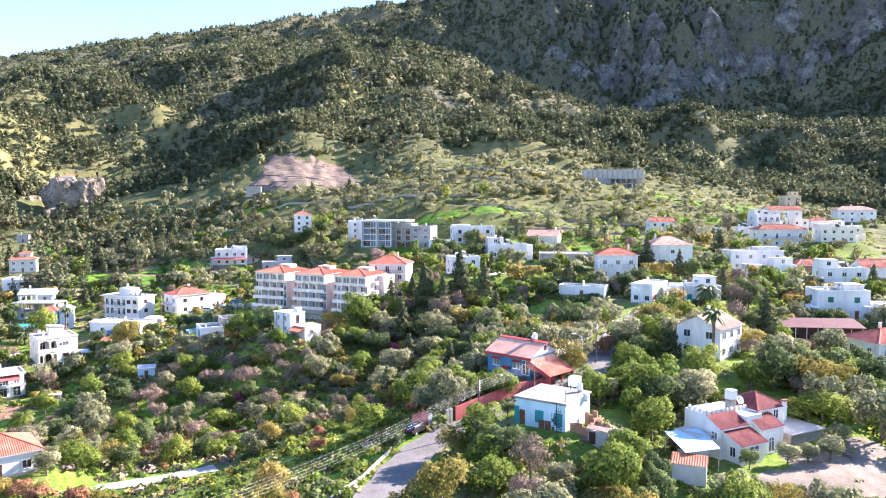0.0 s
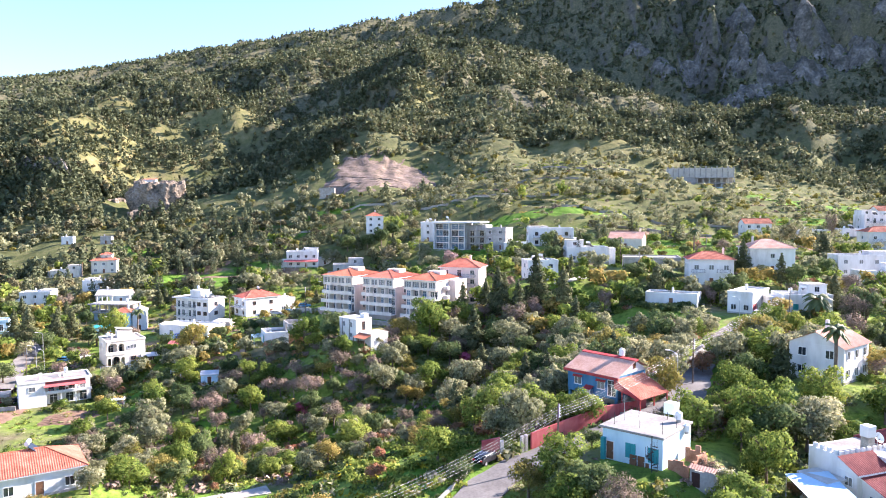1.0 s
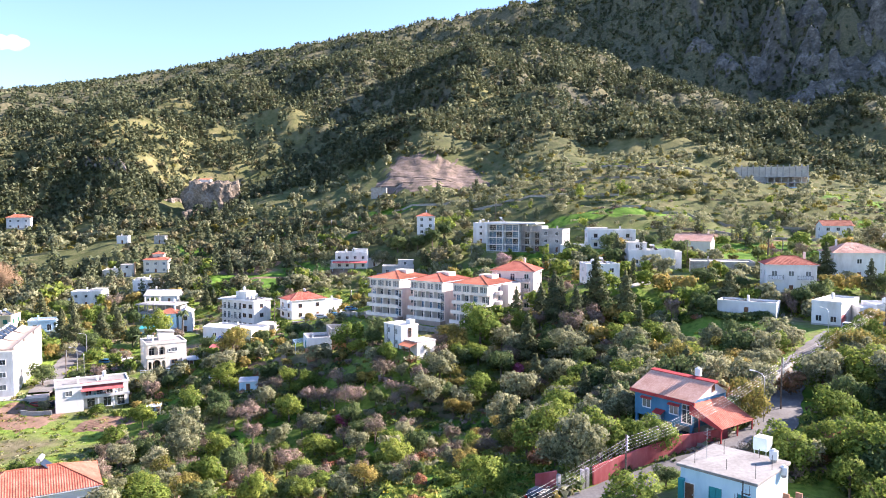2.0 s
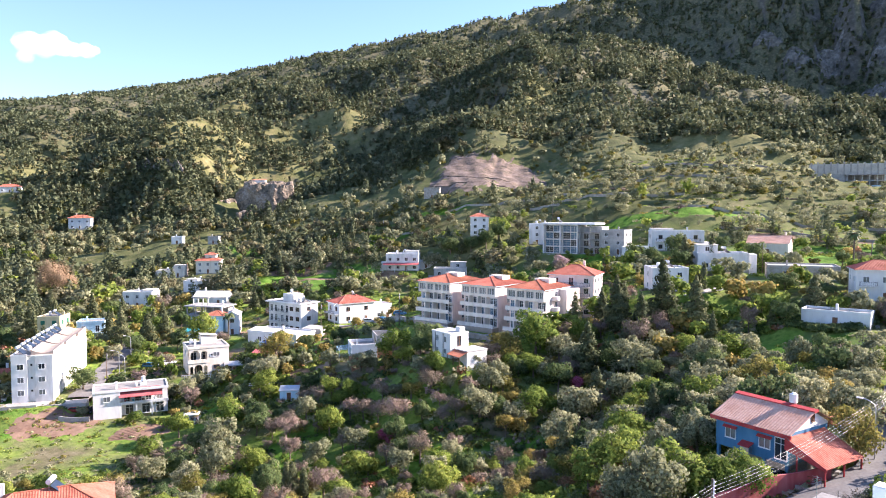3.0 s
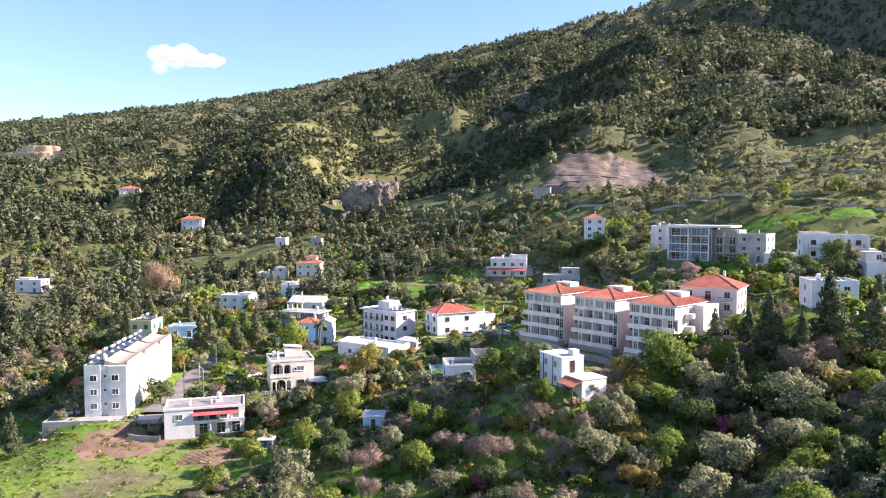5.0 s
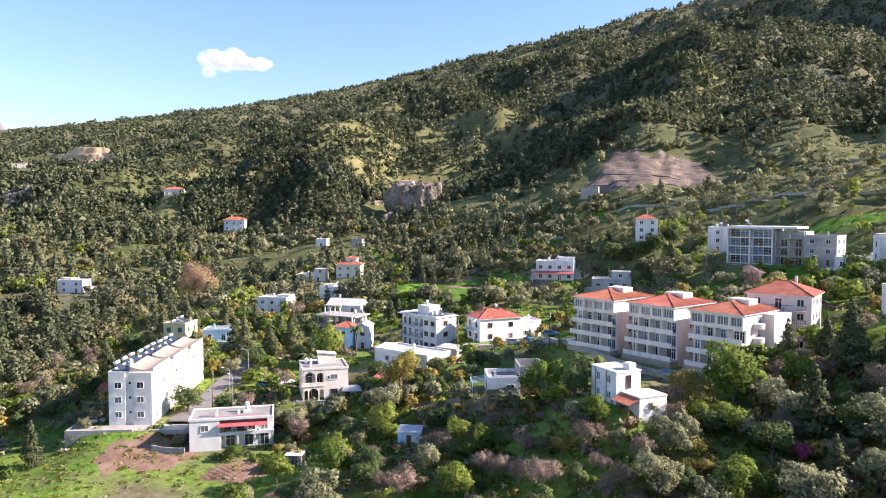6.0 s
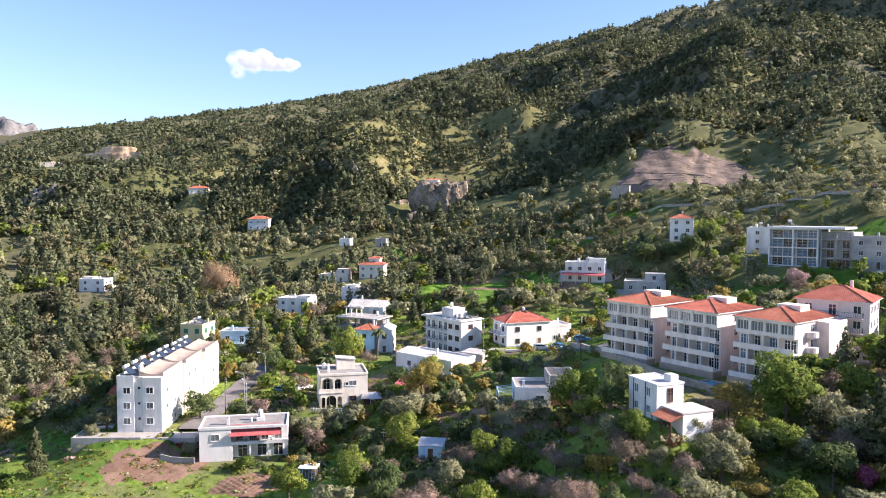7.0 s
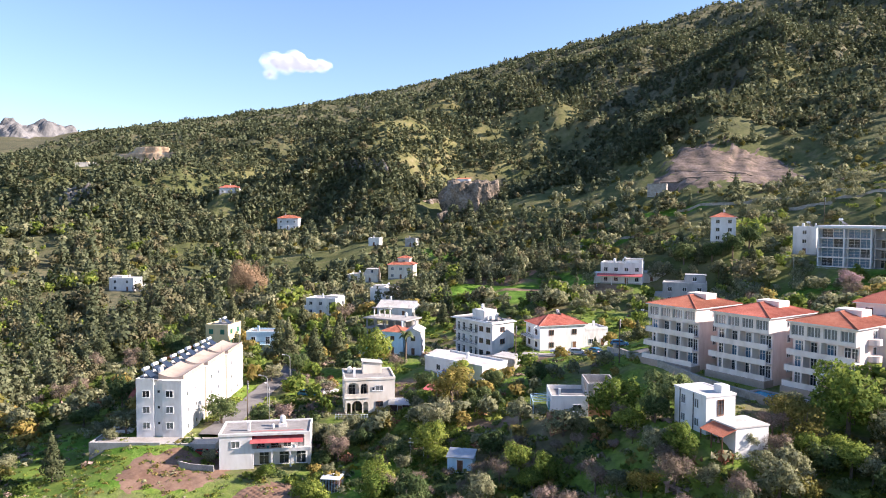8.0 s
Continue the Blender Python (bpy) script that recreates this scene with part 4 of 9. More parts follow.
def tank_at(m):
    """An upright water tank on a low stand."""
    global tank_proto
    if tank_proto is None:
        ob = thing("water_tank", m, "white upright water tank on a steel stand", "water tank", "rooftop tanks")
        tk = bmesh.new()
        tube(tk, (0, 0, 0.5), (0, 0, 1.75), 0.62, n=16)
        tube(tk, (0, 0, 1.75), (0, 0, 1.95), 0.62, 0.2, n=16)
        bd = part("tank", tk, M["tank"], ob)
        st = bmesh.new()
        tube(st, (0, 0, 0), (0, 0, 0.5), 0.45, n=8)
        part("stand", st, M["concrete"], ob)
        lid = bmesh.new()
        tube(lid, (0, 0, 1.95), (0, 0, 2.02), 0.25, n=10)
        part("lid", lid, M["tank"], bd)
        tank_proto = ob
        return ob
    return copy_thing(tank_proto, m)


def base_matrix(p):
    return pose(p["x"], p["y"], p["z"], 0, 0, p["yaw"])


def on_roof(p, u, v, z, turn=0):
    return base_matrix(p) @ pose(u, v, z, 0, 0, turn)


def door_at(parent, u, z=0.05, w=1.0, h=2.1, material="wood", y=0.0):
    bm = bmesh.new()
    box(bm, u - w / 2, u + w / 2, y - 0.06, y + 0.02, z, z + h)
    d = part("door", bm, M[material], parent)
    hb = bmesh.new()
    box(hb, u + w / 2 - 0.15, u + w / 2 - 0.08, y - 0.1, y - 0.06, z + 0.95, z + 1.1)
    part("door_handle", hb, M["metal"], d)
    fr = bmesh.new()
    for a, b, c, e in ((u - w / 2 - 0.08, u - w / 2, z, z + h + 0.08), (u + w / 2, u + w / 2 + 0.08, z, z + h + 0.08), (u - w / 2, u + w / 2, z + h, z + h + 0.08)):
        box(fr, a, b, y - 0.09, y + 0.02, c, e)
    part("door_frame", fr, M["frame_white"], d)
    return d


rng = random.Random(7)


def generic_house(key, p):
    w, d, sh, n = p["w"], p["d"], p["sh"], p["storeys"]
    H = n * sh + 0.1
    wall = M[p["wall"]]
    ob = thing("house", base_matrix(p), p["label"], "house", "village houses")
    bm = bmesh.new()
    box(bm, 0, w, 0, d, -2.5, H, 0.03)
    part("wall", bm, wall, ob)
    bm = bmesh.new()
    box(bm, -0.06, w + 0.06, -0.06, d + 0.06, -2.5, 0.35)
    part("plinth", bm, M["concrete"], ob)
    ex = p["extra"]
    tiles = M["tile_pale"] if key in ("cream", "gable_house", "big_hip", "upper_f") else M["roof_pale"] if key in ("pillar_house", "small_red_wing") else M["tile"]
    if p["roof"] == "hip":
        hip_roof(ob, 0, w, 0, d, H + 0.16, 0.5, min(w, d) * 0.24, tiles)
    elif p["roof"] == "gable":
        gable_roof(ob, 0, w, 0, d, H, 0.4, min(w, d) * 0.24, tiles, wall, along_x=w >= d)
    else:
        flat_roof(ob, 0, w, 0, d, H, M["roof_pale"] if rng.random() < 0.5 else M["roof_slab"], wall, 0.45, 0.06)
    if p["roof"] == "flat" and w > 9.5 and key not in ("stone_yard", "garden_wall_house", "low_white", "yellow_block", "glass_house"):
        side = rng.random() < 0.5
        a, c = (0.0, w * 0.45) if side else (w * 0.55, w)
        up = rng.choice([0.9, 1.4, 2.5])
        bm = bmesh.new()
        box(bm, a + 0.3, c - 0.3, d * 0.35, d - 0.3, H, H + up, 0.03)
        part("upper_room", bm, wall, ob)
        bm = bmesh.new()
        box(bm, a + 0.1, c - 0.1, d * 0.35 - 0.2, d - 0.1, H + up, H + up + 0.16)
        part("upper_roof", bm, M["roof_pale"], ob)
        bm = bmesh.new()
        u0, u1 = (-2.6, 0) if not side else (w, w + 2.6)
        box(bm, u0, u1, d * 0.25, d * 0.85, -2.5, sh * rng.choice([0.9, 1.0]) + 0.1, 0.03)
        part("side_wing", bm, wall, ob)
        if up > 2:
            q = put_window(ob, "front", w, d, (a + c) / 2, H + 0.8, 1.1, 1.2, "dark")
            q.matrix_local = pose((a + c) / 2, d * 0.35, H + 0.8)
    bm = bmesh.new()
    cx = rng.uniform(0.15, 0.85) * w
    hz = H + (min(w, d) * 0.2 if p["roof"] != "flat" else 0)
    box(bm, cx, cx + 0.5, d * 0.6, d * 0.6 + 0.5, H - 0.2, hz + 1.5, 0.02)
    part("chimney", bm, wall, ob)
    styles = ["dark", "dark", "pale", "wood", "dark"]
    nf, nr, nl = p["win"] or (max(1, int(w / 3.2)), max(1, int(d / 4)), 1)
    style = rng.choice(styles)
    if key in ("square_villa", "square_villa_low", "yellow_block"):
        style = "green"
    if key == "long_white_wing":
        style = "teal"
    for s in range(n):
        z = s * sh + 0.95
        for k in range(nf):
            u = w * (k + 0.5) / nf
            if s == 0 and k == nf // 2 and "garage" not in ex:
                door_at(ob, u, 0.36 - 0.3)
            else:
                tall = "balcony" in ex and s > 0 and k % 2
                put_window(ob, "front", w, d, u, z - (0.75 if tall else 0), 1.15, 2.0 if tall else 1.2, style)
        for k in range(nr):
            put_window(ob, "right", w, d, d * (k + 0.5) / nr, z, 1.05, 1.2, style)
        for k in range(nl):
            put_window(ob, "left", w, d, d * (k + 0.5) / nl, z, 1.05, 1.2, style)
    if "balcony" in ex:
        for s in range(1, n):
            balcony(ob, w * 0.08, w * 0.92, s * sh + 0.1, 1.2, wall=p["wall"])
    if "balcony_pair" in ex:
        for a in (0.05, 0.62):
            balcony(ob, w * a, w * (a + 0.3), sh + 0.1, 0.9, wall=p["wall"])
    if "awning" in ex:
        bm = bmesh.new()
        vs = [bm.verts.new(q) for q in ((-1.0, -2.6, sh - 0.5), (w + 0.2, -2.6, sh - 0.5), (w + 0.2, 0, sh + 0.15), (-1.0, 0, sh + 0.15), (-1.0, -2.6, sh - 0.6), (w + 0.2, -2.6, sh - 0.6), (w + 0.2, 0, sh + 0.05), (-1.0, 0, sh + 0.05))]
        for q in ((0, 1, 2, 3), (7, 6, 5, 4), (0, 4, 5, 1), (1, 5, 6, 2), (2, 6, 7, 3), (3, 7, 4, 0)):
            bm.faces.new([vs[i] for i in q])
        part("awning", bm, M["redwall"], ob, "red sloping veranda roof")
        bm = bmesh.new()
        for k in range(4):
            tube(bm, (-0.9 + k * (w + 0.9) / 3, -2.5, -1), (-0.9 + k * (w + 0.9) / 3, -2.5, sh - 0.55), 0.09, n=6)
        part("veranda_post", bm, M["white"], ob)
    if "garage" in ex:
        bm = bmesh.new()
        box(bm, w, w + 0.05, 0.3, 3.2, 0.1, 2.5)
        part("garage_door", bm, M["redwall"], ob, "red metal garage door")
    if "porch" in ex:
        bm = bmesh.new()
        for k in range(4):
            tube(bm, (-3.6 + k * 1.1, -1.2 - 0.2 * k, -0.3), (-3.6 + k * 1.1, -1.2 - 0.2 * k, 2.9), 0.16, n=8)
        part("porch_column", bm, M["white"], ob)
        bm = bmesh.new()
        box(bm, -4.0, 0.2, -2.0, 2.4, 2.9, 3.2, 0.03)
        part("porch_roof", bm, M["white"], ob)
    if "tower" in ex or "tower_flat" in ex:
        bm = bmesh.new()
        a, b = (0.35, 0.8) if "tower" in ex else (0.5, 0.95)
        box(bm, w * a, w * b, d * 0.3, d * 0.9, H, H + 2.8, 0.03)
        part("rooftop_room", bm, wall, ob)
        if "tower" in ex:
            hip_roof(ob, w * a, w * b, d * 0.3, d * 0.9, H + 2.95, 0.4, 1.1, tiles, name="upper_roof")
        put_window(ob, "front", w, d, w * (a + b) / 2, H + 0.8, 1.1, 1.2, style).matrix_local = pose(w * (a + b) / 2, d * 0.3, H + 0.8)
    if "balcony_left" in ex:
        bm = bmesh.new()
        box(bm, -1.6, 0.05, 0.4, d, sh - 0.1, sh + 0.08)
        part("balcony_slab", bm, wall, ob)
        r = railing(ob, 0, d - 0.4, 0, 0)
        r.matrix_local = pose(-1.55, d, sh + 0.08, 0, 0, -90)
    if "heater" in ex:
        top = H + (min(w, d) * 0.16 if p["roof"] != "flat" else 0.03)
        heater_at(on_roof(p, w * 0.6, d * 0.55, top, 115 - p["yaw"]))
        if p["roof"] == "flat":
            tank_at(on_roof(p, w * 0.3, d * 0.6, H + 0.03))
    return ob


OWN = {}


# ---- houses with shapes of their own ----
def quad_prism(bm, pts, thick):
    """A slab over four corner points, thickened downwards."""
    lo = [bm.verts.new((x, y, z - thick)) for x, y, z in pts]
    hi = [bm.verts.new(q) for q in pts]
    n = len(pts)
    bm.faces.new(hi)
    bm.faces.new(lo[::-1])
    for k in range(n):
        bm.faces.new((lo[k], lo[(k + 1) % n], hi[(k + 1) % n], hi[k]))
    return bm


def arch_wall(bm, x0, x1, y, z0, z1, openings, thick=0.25):
    """A wall along x with round-headed openings (u0, u1, spring)."""
    edge = x0
    for u0, u1, spring in openings:
        box(bm, edge, u0, y, y + thick, z0, z1)
        r = (u1 - u0) / 2
        steps = 8
        for k in range(steps):
            a, b = math.pi * k / steps, math.pi * (k + 1) / steps
            xa, xb = u0 + r - r * math.cos(a), u0 + r - r * math.cos(b)
            za, zb = spring + r * math.sin(a), spring + r * math.sin(b)
            vs = [bm.verts.new(q) for q in ((xa, y, za), (xb, y, zb), (xb, y, z1), (xa, y, z1), (xa, y + thick, za), (xb, y + thick, zb), (xb, y + thick, z1), (xa, y + thick, z1))]
            for q in ((0, 1, 2, 3), (7, 6, 5, 4), (0, 4, 5, 1), (2, 6, 7, 3)):
                bm.faces.new([vs[i] for i in q])
        edge = u1
    box(bm, edge, x1, y, y + thick, z0, z1)
    bmesh.ops.remove_doubles(bm, verts=bm.verts, dist=0.001)
    return bm


def terrace_block(p, first=False, last=False):
    w, d, z0, sh = p["w"], p["d"], 1.3, 2.63
    ob = thing("terrace_house", base_matrix(p), "cream terrace block of flats with red hip roof and balconies", "apartment building", "terrace blocks")
    top = z0 + 4 * sh
    bm = bmesh.new()
    box(bm, 0, w, 1.4, d, -2.5, top)
    part("wall", bm, M["pink"], ob)
    bm = bmesh.new()
    box(bm, -0.6, w + 0.3, -1.3, 1.4, -3.0, z0 - 0.1, 0.03)
    part("basement_wall", bm, M["roof_tan"], ob, "tan rendered base wall")
    outs = (-1.0, -0.7, -0.3)
    for s in range(3):
        z = z0 + s * sh
        y = outs[s]
        bm = bmesh.new()
        box(bm, -0.5 + 0.15 * s, w + 0.1, y, 1.4, z - 0.16, z)
        part("balcony_slab", bm, M["warm"], ob)
        bm = bmesh.new()
        box(bm, -0.5 + 0.15 * s, w + 0.1, y, y + 0.14, z, z + 0.85, 0.02)
        box(bm, -0.5 + 0.15 * s, -0.36 + 0.15 * s, y + 0.14, 1.4, z, z + 0.85, 0.02)
        part("balcony_parapet", bm, M["warm"], ob)
    # top storey front comes forward
    bm = bmesh.new()
    box(bm, 0, w, 0.2, 1.4, z0 + 3 * sh - 0.1, z0 + 3 * sh + 0.55)
    box(bm, 0, w, 0.2, 1.4, top - 0.45, top)
    for k in range(5):
        u = w * k / 4
        box(bm, max(0, u - 0.28), min(w, u + 0.28), 0.2, 1.4, z0 + 3 * sh + 0.55, top - 0.45)
    part("upper_front", bm, M["warm"], ob)
    for s in range(4):
        z = z0 + s * sh
        y = 1.4 if s < 3 else 0.55
        for k in range(4):
            u = w * (k + 0.5) / 4
            if s < 3:
                style = rng.choice(["dark", "dark", "pale", "blue"])
                wnd = put_window(ob, "front", w, d, u - 0.45, z + 0.1, 0.95, 2.0, style)
                wnd.matrix_local = pose(u - 0.45, y, z + 0.1)
                if rng.random() < 0.8:
                    wnd = put_window(ob, "front", w, d, u + 0.65, z + 0.1, 0.85, 2.0, "dark")
                    wnd.matrix_local = pose(u + 0.65, y, z + 0.1)
            else:
                for o in (-0.56, 0.56):
                    wnd = put_window(ob, "front", w, d, u + o, z + 0.56, 0.98, 1.55, "pale")
                    wnd.matrix_local = pose(u + o, y, z + 0.58)
    bm = bmesh.new()
    for s in range(3):
        for k in range(1, 4):
            box(bm, w * k / 4 - 0.14, w * k / 4 + 0.14, outs[s] + 0.15, 1.4, z0 + s * sh, z0 + (s + 1) * sh - 0.17)
    part("pier", bm, M["warm"], ob)
    for s in range(4):
        put_window(ob, "right", w, d, 6.0, z0 + s * sh + 0.8, 0.9, 1.2, "dark")
        put_window(ob, "right", w, d, 10.5, z0 + s * sh + 0.8, 0.9, 1.2, "dark")
    if last:
        for s in range(1, 4):
            bm = bmesh.new()
            tube(bm, (w + 0.1, 5.2, z0 + s * sh - 0.1), (w + 0.1, 5.2, z0 + s * sh + 0.85), 1.35, n=18)
            part("round_balcony", bm, M["pink"], ob)
        bm = bmesh.new()
        box(bm, w, w + 2.2, 7.5, d, -2.5, top - 0.2)
        part("side_wing", bm, M["pink"], ob)
    hip_roof(ob, 0, w, 0.2, d, top + 0.16, 0.45, 1.75, M["tile"])
    bm = bmesh.new()
    box(bm, w * 0.35, w * 0.75, 7.2, 10.5, top + 1.0, top + 2.2, 0.02)
    part("roof_hatch", bm, M["warm"], ob)
    return ob


OWN["terrace"] = lambda p: terrace_block(p, True)
OWN["terrace.b"] = terrace_block
OWN["terrace.c"] = lambda p: terrace_block(p, False, True)


def apartment(p):
    w, H = p["w"], 10.8
    ob = thing("apartment_building", base_matrix(p), "long white three-storey block of flats with solar heaters", "apartment building")
    for k in range(3):
        y0 = 14.0 * k
        bm = bmesh.new()
        box(bm, 0, 3.3, y0 + 0.002, y0 + 13.998, -3, H - 0.3 * k, 0.03)
        box(bm, 4.9, w, y0, y0 + 12.6, -3, H - 0.3 * k, 0.03)
        box(bm, 3.2, 5.0, y0 + 0.5, y0 + 13.4, -3, H - 0.3 * k)
        box(bm, 4.9, w - 1.0, y0 + 12.5, y0 + 13.99, -3, H - 0.3 * k)
        part("wall", bm, M["white"], ob)
        bm = bmesh.new()
        box(bm, w - 1.02, w - 0.35, y0 + 12.6, y0 + 13.99, -0.2, H - 0.3 * k - 0.4)
        part("stair_strip", bm, M["peach"], ob, "cream recessed stair strip")
        bm = bmesh.new()
        box(bm, 0.2, 4.0, y0 + 0.25, y0 + 13.8, H - 0.3 * k - 0.1, H - 0.3 * k + 0.04)
        part("roof", bm, M["roof_slab"], ob)
        # raised tan roof with a hollow curve
        bm = bmesh.new()
        last = None
        for j in range(9):
            f = j / 8
            x = 3.9 + f * (w - 3.9)
            zz = H - 0.3 * k + 1.15 - 0.75 * math.sin(math.pi * f * 0.85)
            cur = [bm.verts.new((x, y, z)) for y, z in ((y0 + 1.0, H - 0.3 * k - 0.05), (y0 + 1.0, zz), (y0 + 12.4, zz), (y0 + 12.4, H - 0.3 * k - 0.05))]
            if last:
                for q in range(3):
                    bm.faces.new((last[q], cur[q], cur[q + 1], last[q + 1]))
            else:
                bm.faces.new(cur)
            last = cur
        bm.faces.new(last[::-1])
        bmesh.ops.recalc_face_normals(bm, faces=bm.faces)
        part("raised_roof", bm, M["roof_tan"], ob, "tan coated raised roof")
        bm = bmesh.new()
        box(bm, 0, 3.3, y0, y0 + 0.2, H - 0.3 * k, H - 0.3 * k + 0.35)
        box(bm, 0, 0.2, y0 + 0.2, y0 + 13.98, H - 0.3 * k, H - 0.3 * k + 0.35)
        part("parapet", bm, M["white"], ob)
        for j in range(3):
            heater_at(on_roof(p, 1.5, y0 + 2.2 + j * 4.3, H - 0.3 * k + 0.04, 115 - p["yaw"]))
        if k == 0:
            tank_at(on_roof(p, 2.8, y0 + 5, H + 0.04))
        for s in range(3):
            for yy in (3.0, 7.5):
                put_window(ob, "right", w, 42, y0 + yy, 0.9 + s * 3.2, 0.6, 0.8, "plain")
            put_window(ob, "left", w, 42, y0 + 4, 1.2 + s * 3.2, 1.2, 1.2)
            put_window(ob, "left", w, 42, y0 + 10, 1.2 + s * 3.2, 1.2, 1.2)
    for s in range(3):
        for u in (1.9, 6.3):
            put_window(ob, "front", w, 42, u, 1.7 + s * 3.0, 1.25, 1.15, "dark" if s == 2 else "pale")
        bm = bmesh.new()
        box(bm, 3.9, 4.3, 0.42, 0.5, 2.4 + s * 3.0, 2.85 + s * 3.0)
        part("vent", bm, M["glass"], ob)
    bm = bmesh.new()
    for k in range(3):
        tube(bm, (w - 0.9, 14 * k + 13, H - 0.3 * k), (w - 0.9, 14 * k + 13, H + 1.6), 0.03, n=5)
    part("aerial", bm, M["metal"], ob)
    # yard wall and slab in front
    bm = bmesh.new()
    box(bm, -7.0, 6.0, -4.2, -3.9, -3.0, 0.35, 0.02)
    box(bm, -7.0, -6.7, -3.9, 3, -3.0, 0.35, 0.02)
    wl = tagged(part("yard_wall", bm, M["concrete"]), "pale concrete yard wall below the flats", "wall", kind="structure")
    wl.matrix_world = base_matrix(p)
    bm = bmesh.new()
    box(bm, -6.7, 16, -3.9, 0.0, -2.0, 0.05)
    sl = tagged(part("yard_paving", bm, M["concrete_road"]), "pale concrete yard beside the flats", "paving", kind="structure")
    sl.matrix_world = base_matrix(p)


OWN["apartment"] = apartment


def shop(p):
    w, d = p["w"], p["d"]
    ob = thing("house", base_matrix(p), "pale grey two-storey house with red awning over its balcony", "house", "village houses")
    H = 6.1
    bm = bmesh.new()
    box(bm, 0, 5.6, 0, d, -2, H, 0.03)
    box(bm, 5.6, w, 1.9, d, -2, H)
    part("wall", bm, M["white"], ob)
    flat_roof(ob, 0, w, 0.0, d, H, M["roof_slab"], M["white"], 0.28, 0.12)
    bm = bmesh.new()
    box(bm, 5.6, w + 0.1, 0.0, 1.9, 2.9, 3.1)
    part("balcony_slab", bm, M["white"], ob)
    bm = bmesh.new()
    box(bm, 5.6, w + 0.1, 0.0, 0.14, 3.1, 3.5)
    part("balcony_parapet", bm, M["white"], ob)
    railing(ob, 5.7, w, 0.07, 3.5, 0.55, material="metal")
    bm = bmesh.new()
    quad_prism(bm, ((5.3, -0.7, 4.75), (w - 1.2, -0.7, 4.75), (w - 1.2, 1.9, 6.2), (5.3, 1.9, 6.2)), 0.07)
    part("awning", bm, M["redwall"], ob, "faded red sheet awning")
    bm = bmesh.new()
    for k in range(4):
        u = 5.75 + k * (w - 6.0) / 3
        box(bm, u - 0.12, u + 0.12, 0.02, 0.26, -1.5, 2.9)
    part("column", bm, M["white"], ob)
    for u, st in ((7.0, "dark"), (9.4, "wood"), (11.6, "dark"), (14.0, "pale")):
        wnd = put_window(ob, "front", w, d, u, 3.2, 1.2, 2.0, st)
        wnd.matrix_local = pose(u, 1.9, 3.2)
    for u in (7.5, 11.0, 14.0):
        wnd = put_window(ob, "front", w, d, u, 0.2, 1.6, 2.1, "dark")
        wnd.matrix_local = pose(u, 1.9, 0.2)
    put_window(ob, "front", w, d, 2.8, 3.9, 1.4, 1.1, "pale")
    put_window(ob, "left", w, d, 4.0, 0.8, 0.9, 1.2, "dark")
    put_window(ob, "right", w, d, 4.0, 3.9, 1.1, 1.2, "dark")
    bm = bmesh.new()
    box(bm, 4.6, 5.1, 2.2, 2.7, H - 0.1, H + 1.5, 0.02)
    box(bm, 4.5, 5.2, 2.1, 2.8, H + 1.5, H + 1.65)
    part("chimney", bm, M["white"], ob)
    tank_at(on_roof(p, 10.6, 4.5, H + 0.6))
    bm = bmesh.new()
    box(bm, 9.9, 11.3, 3.8, 5.2, H, H + 0.62)
    part("tank_base", bm, M["white"], ob)
    tank_at(on_roof(p, 9.0, 3.2, H + 0.03) @ Matrix.Scale(0.6, 4))
    # clutter on the balcony
    for u, c in ((6.6, "redwall"), (8.3, "teal"), (10.4, "wood"), (12.9, "tarp")):
        bm = bmesh.new()
        box(bm, -0.25, 0.25, -0.2, 0.2, 0, 0.75, 0.04)
        q = tagged(part("storage_box", bm, M[c]), "small coloured box kept on the balcony", "box", "balcony boxes")
        q.matrix_world = on_roof(p, u, 0.6, 3.1, 12 * u)


OWN["shop"] = shop


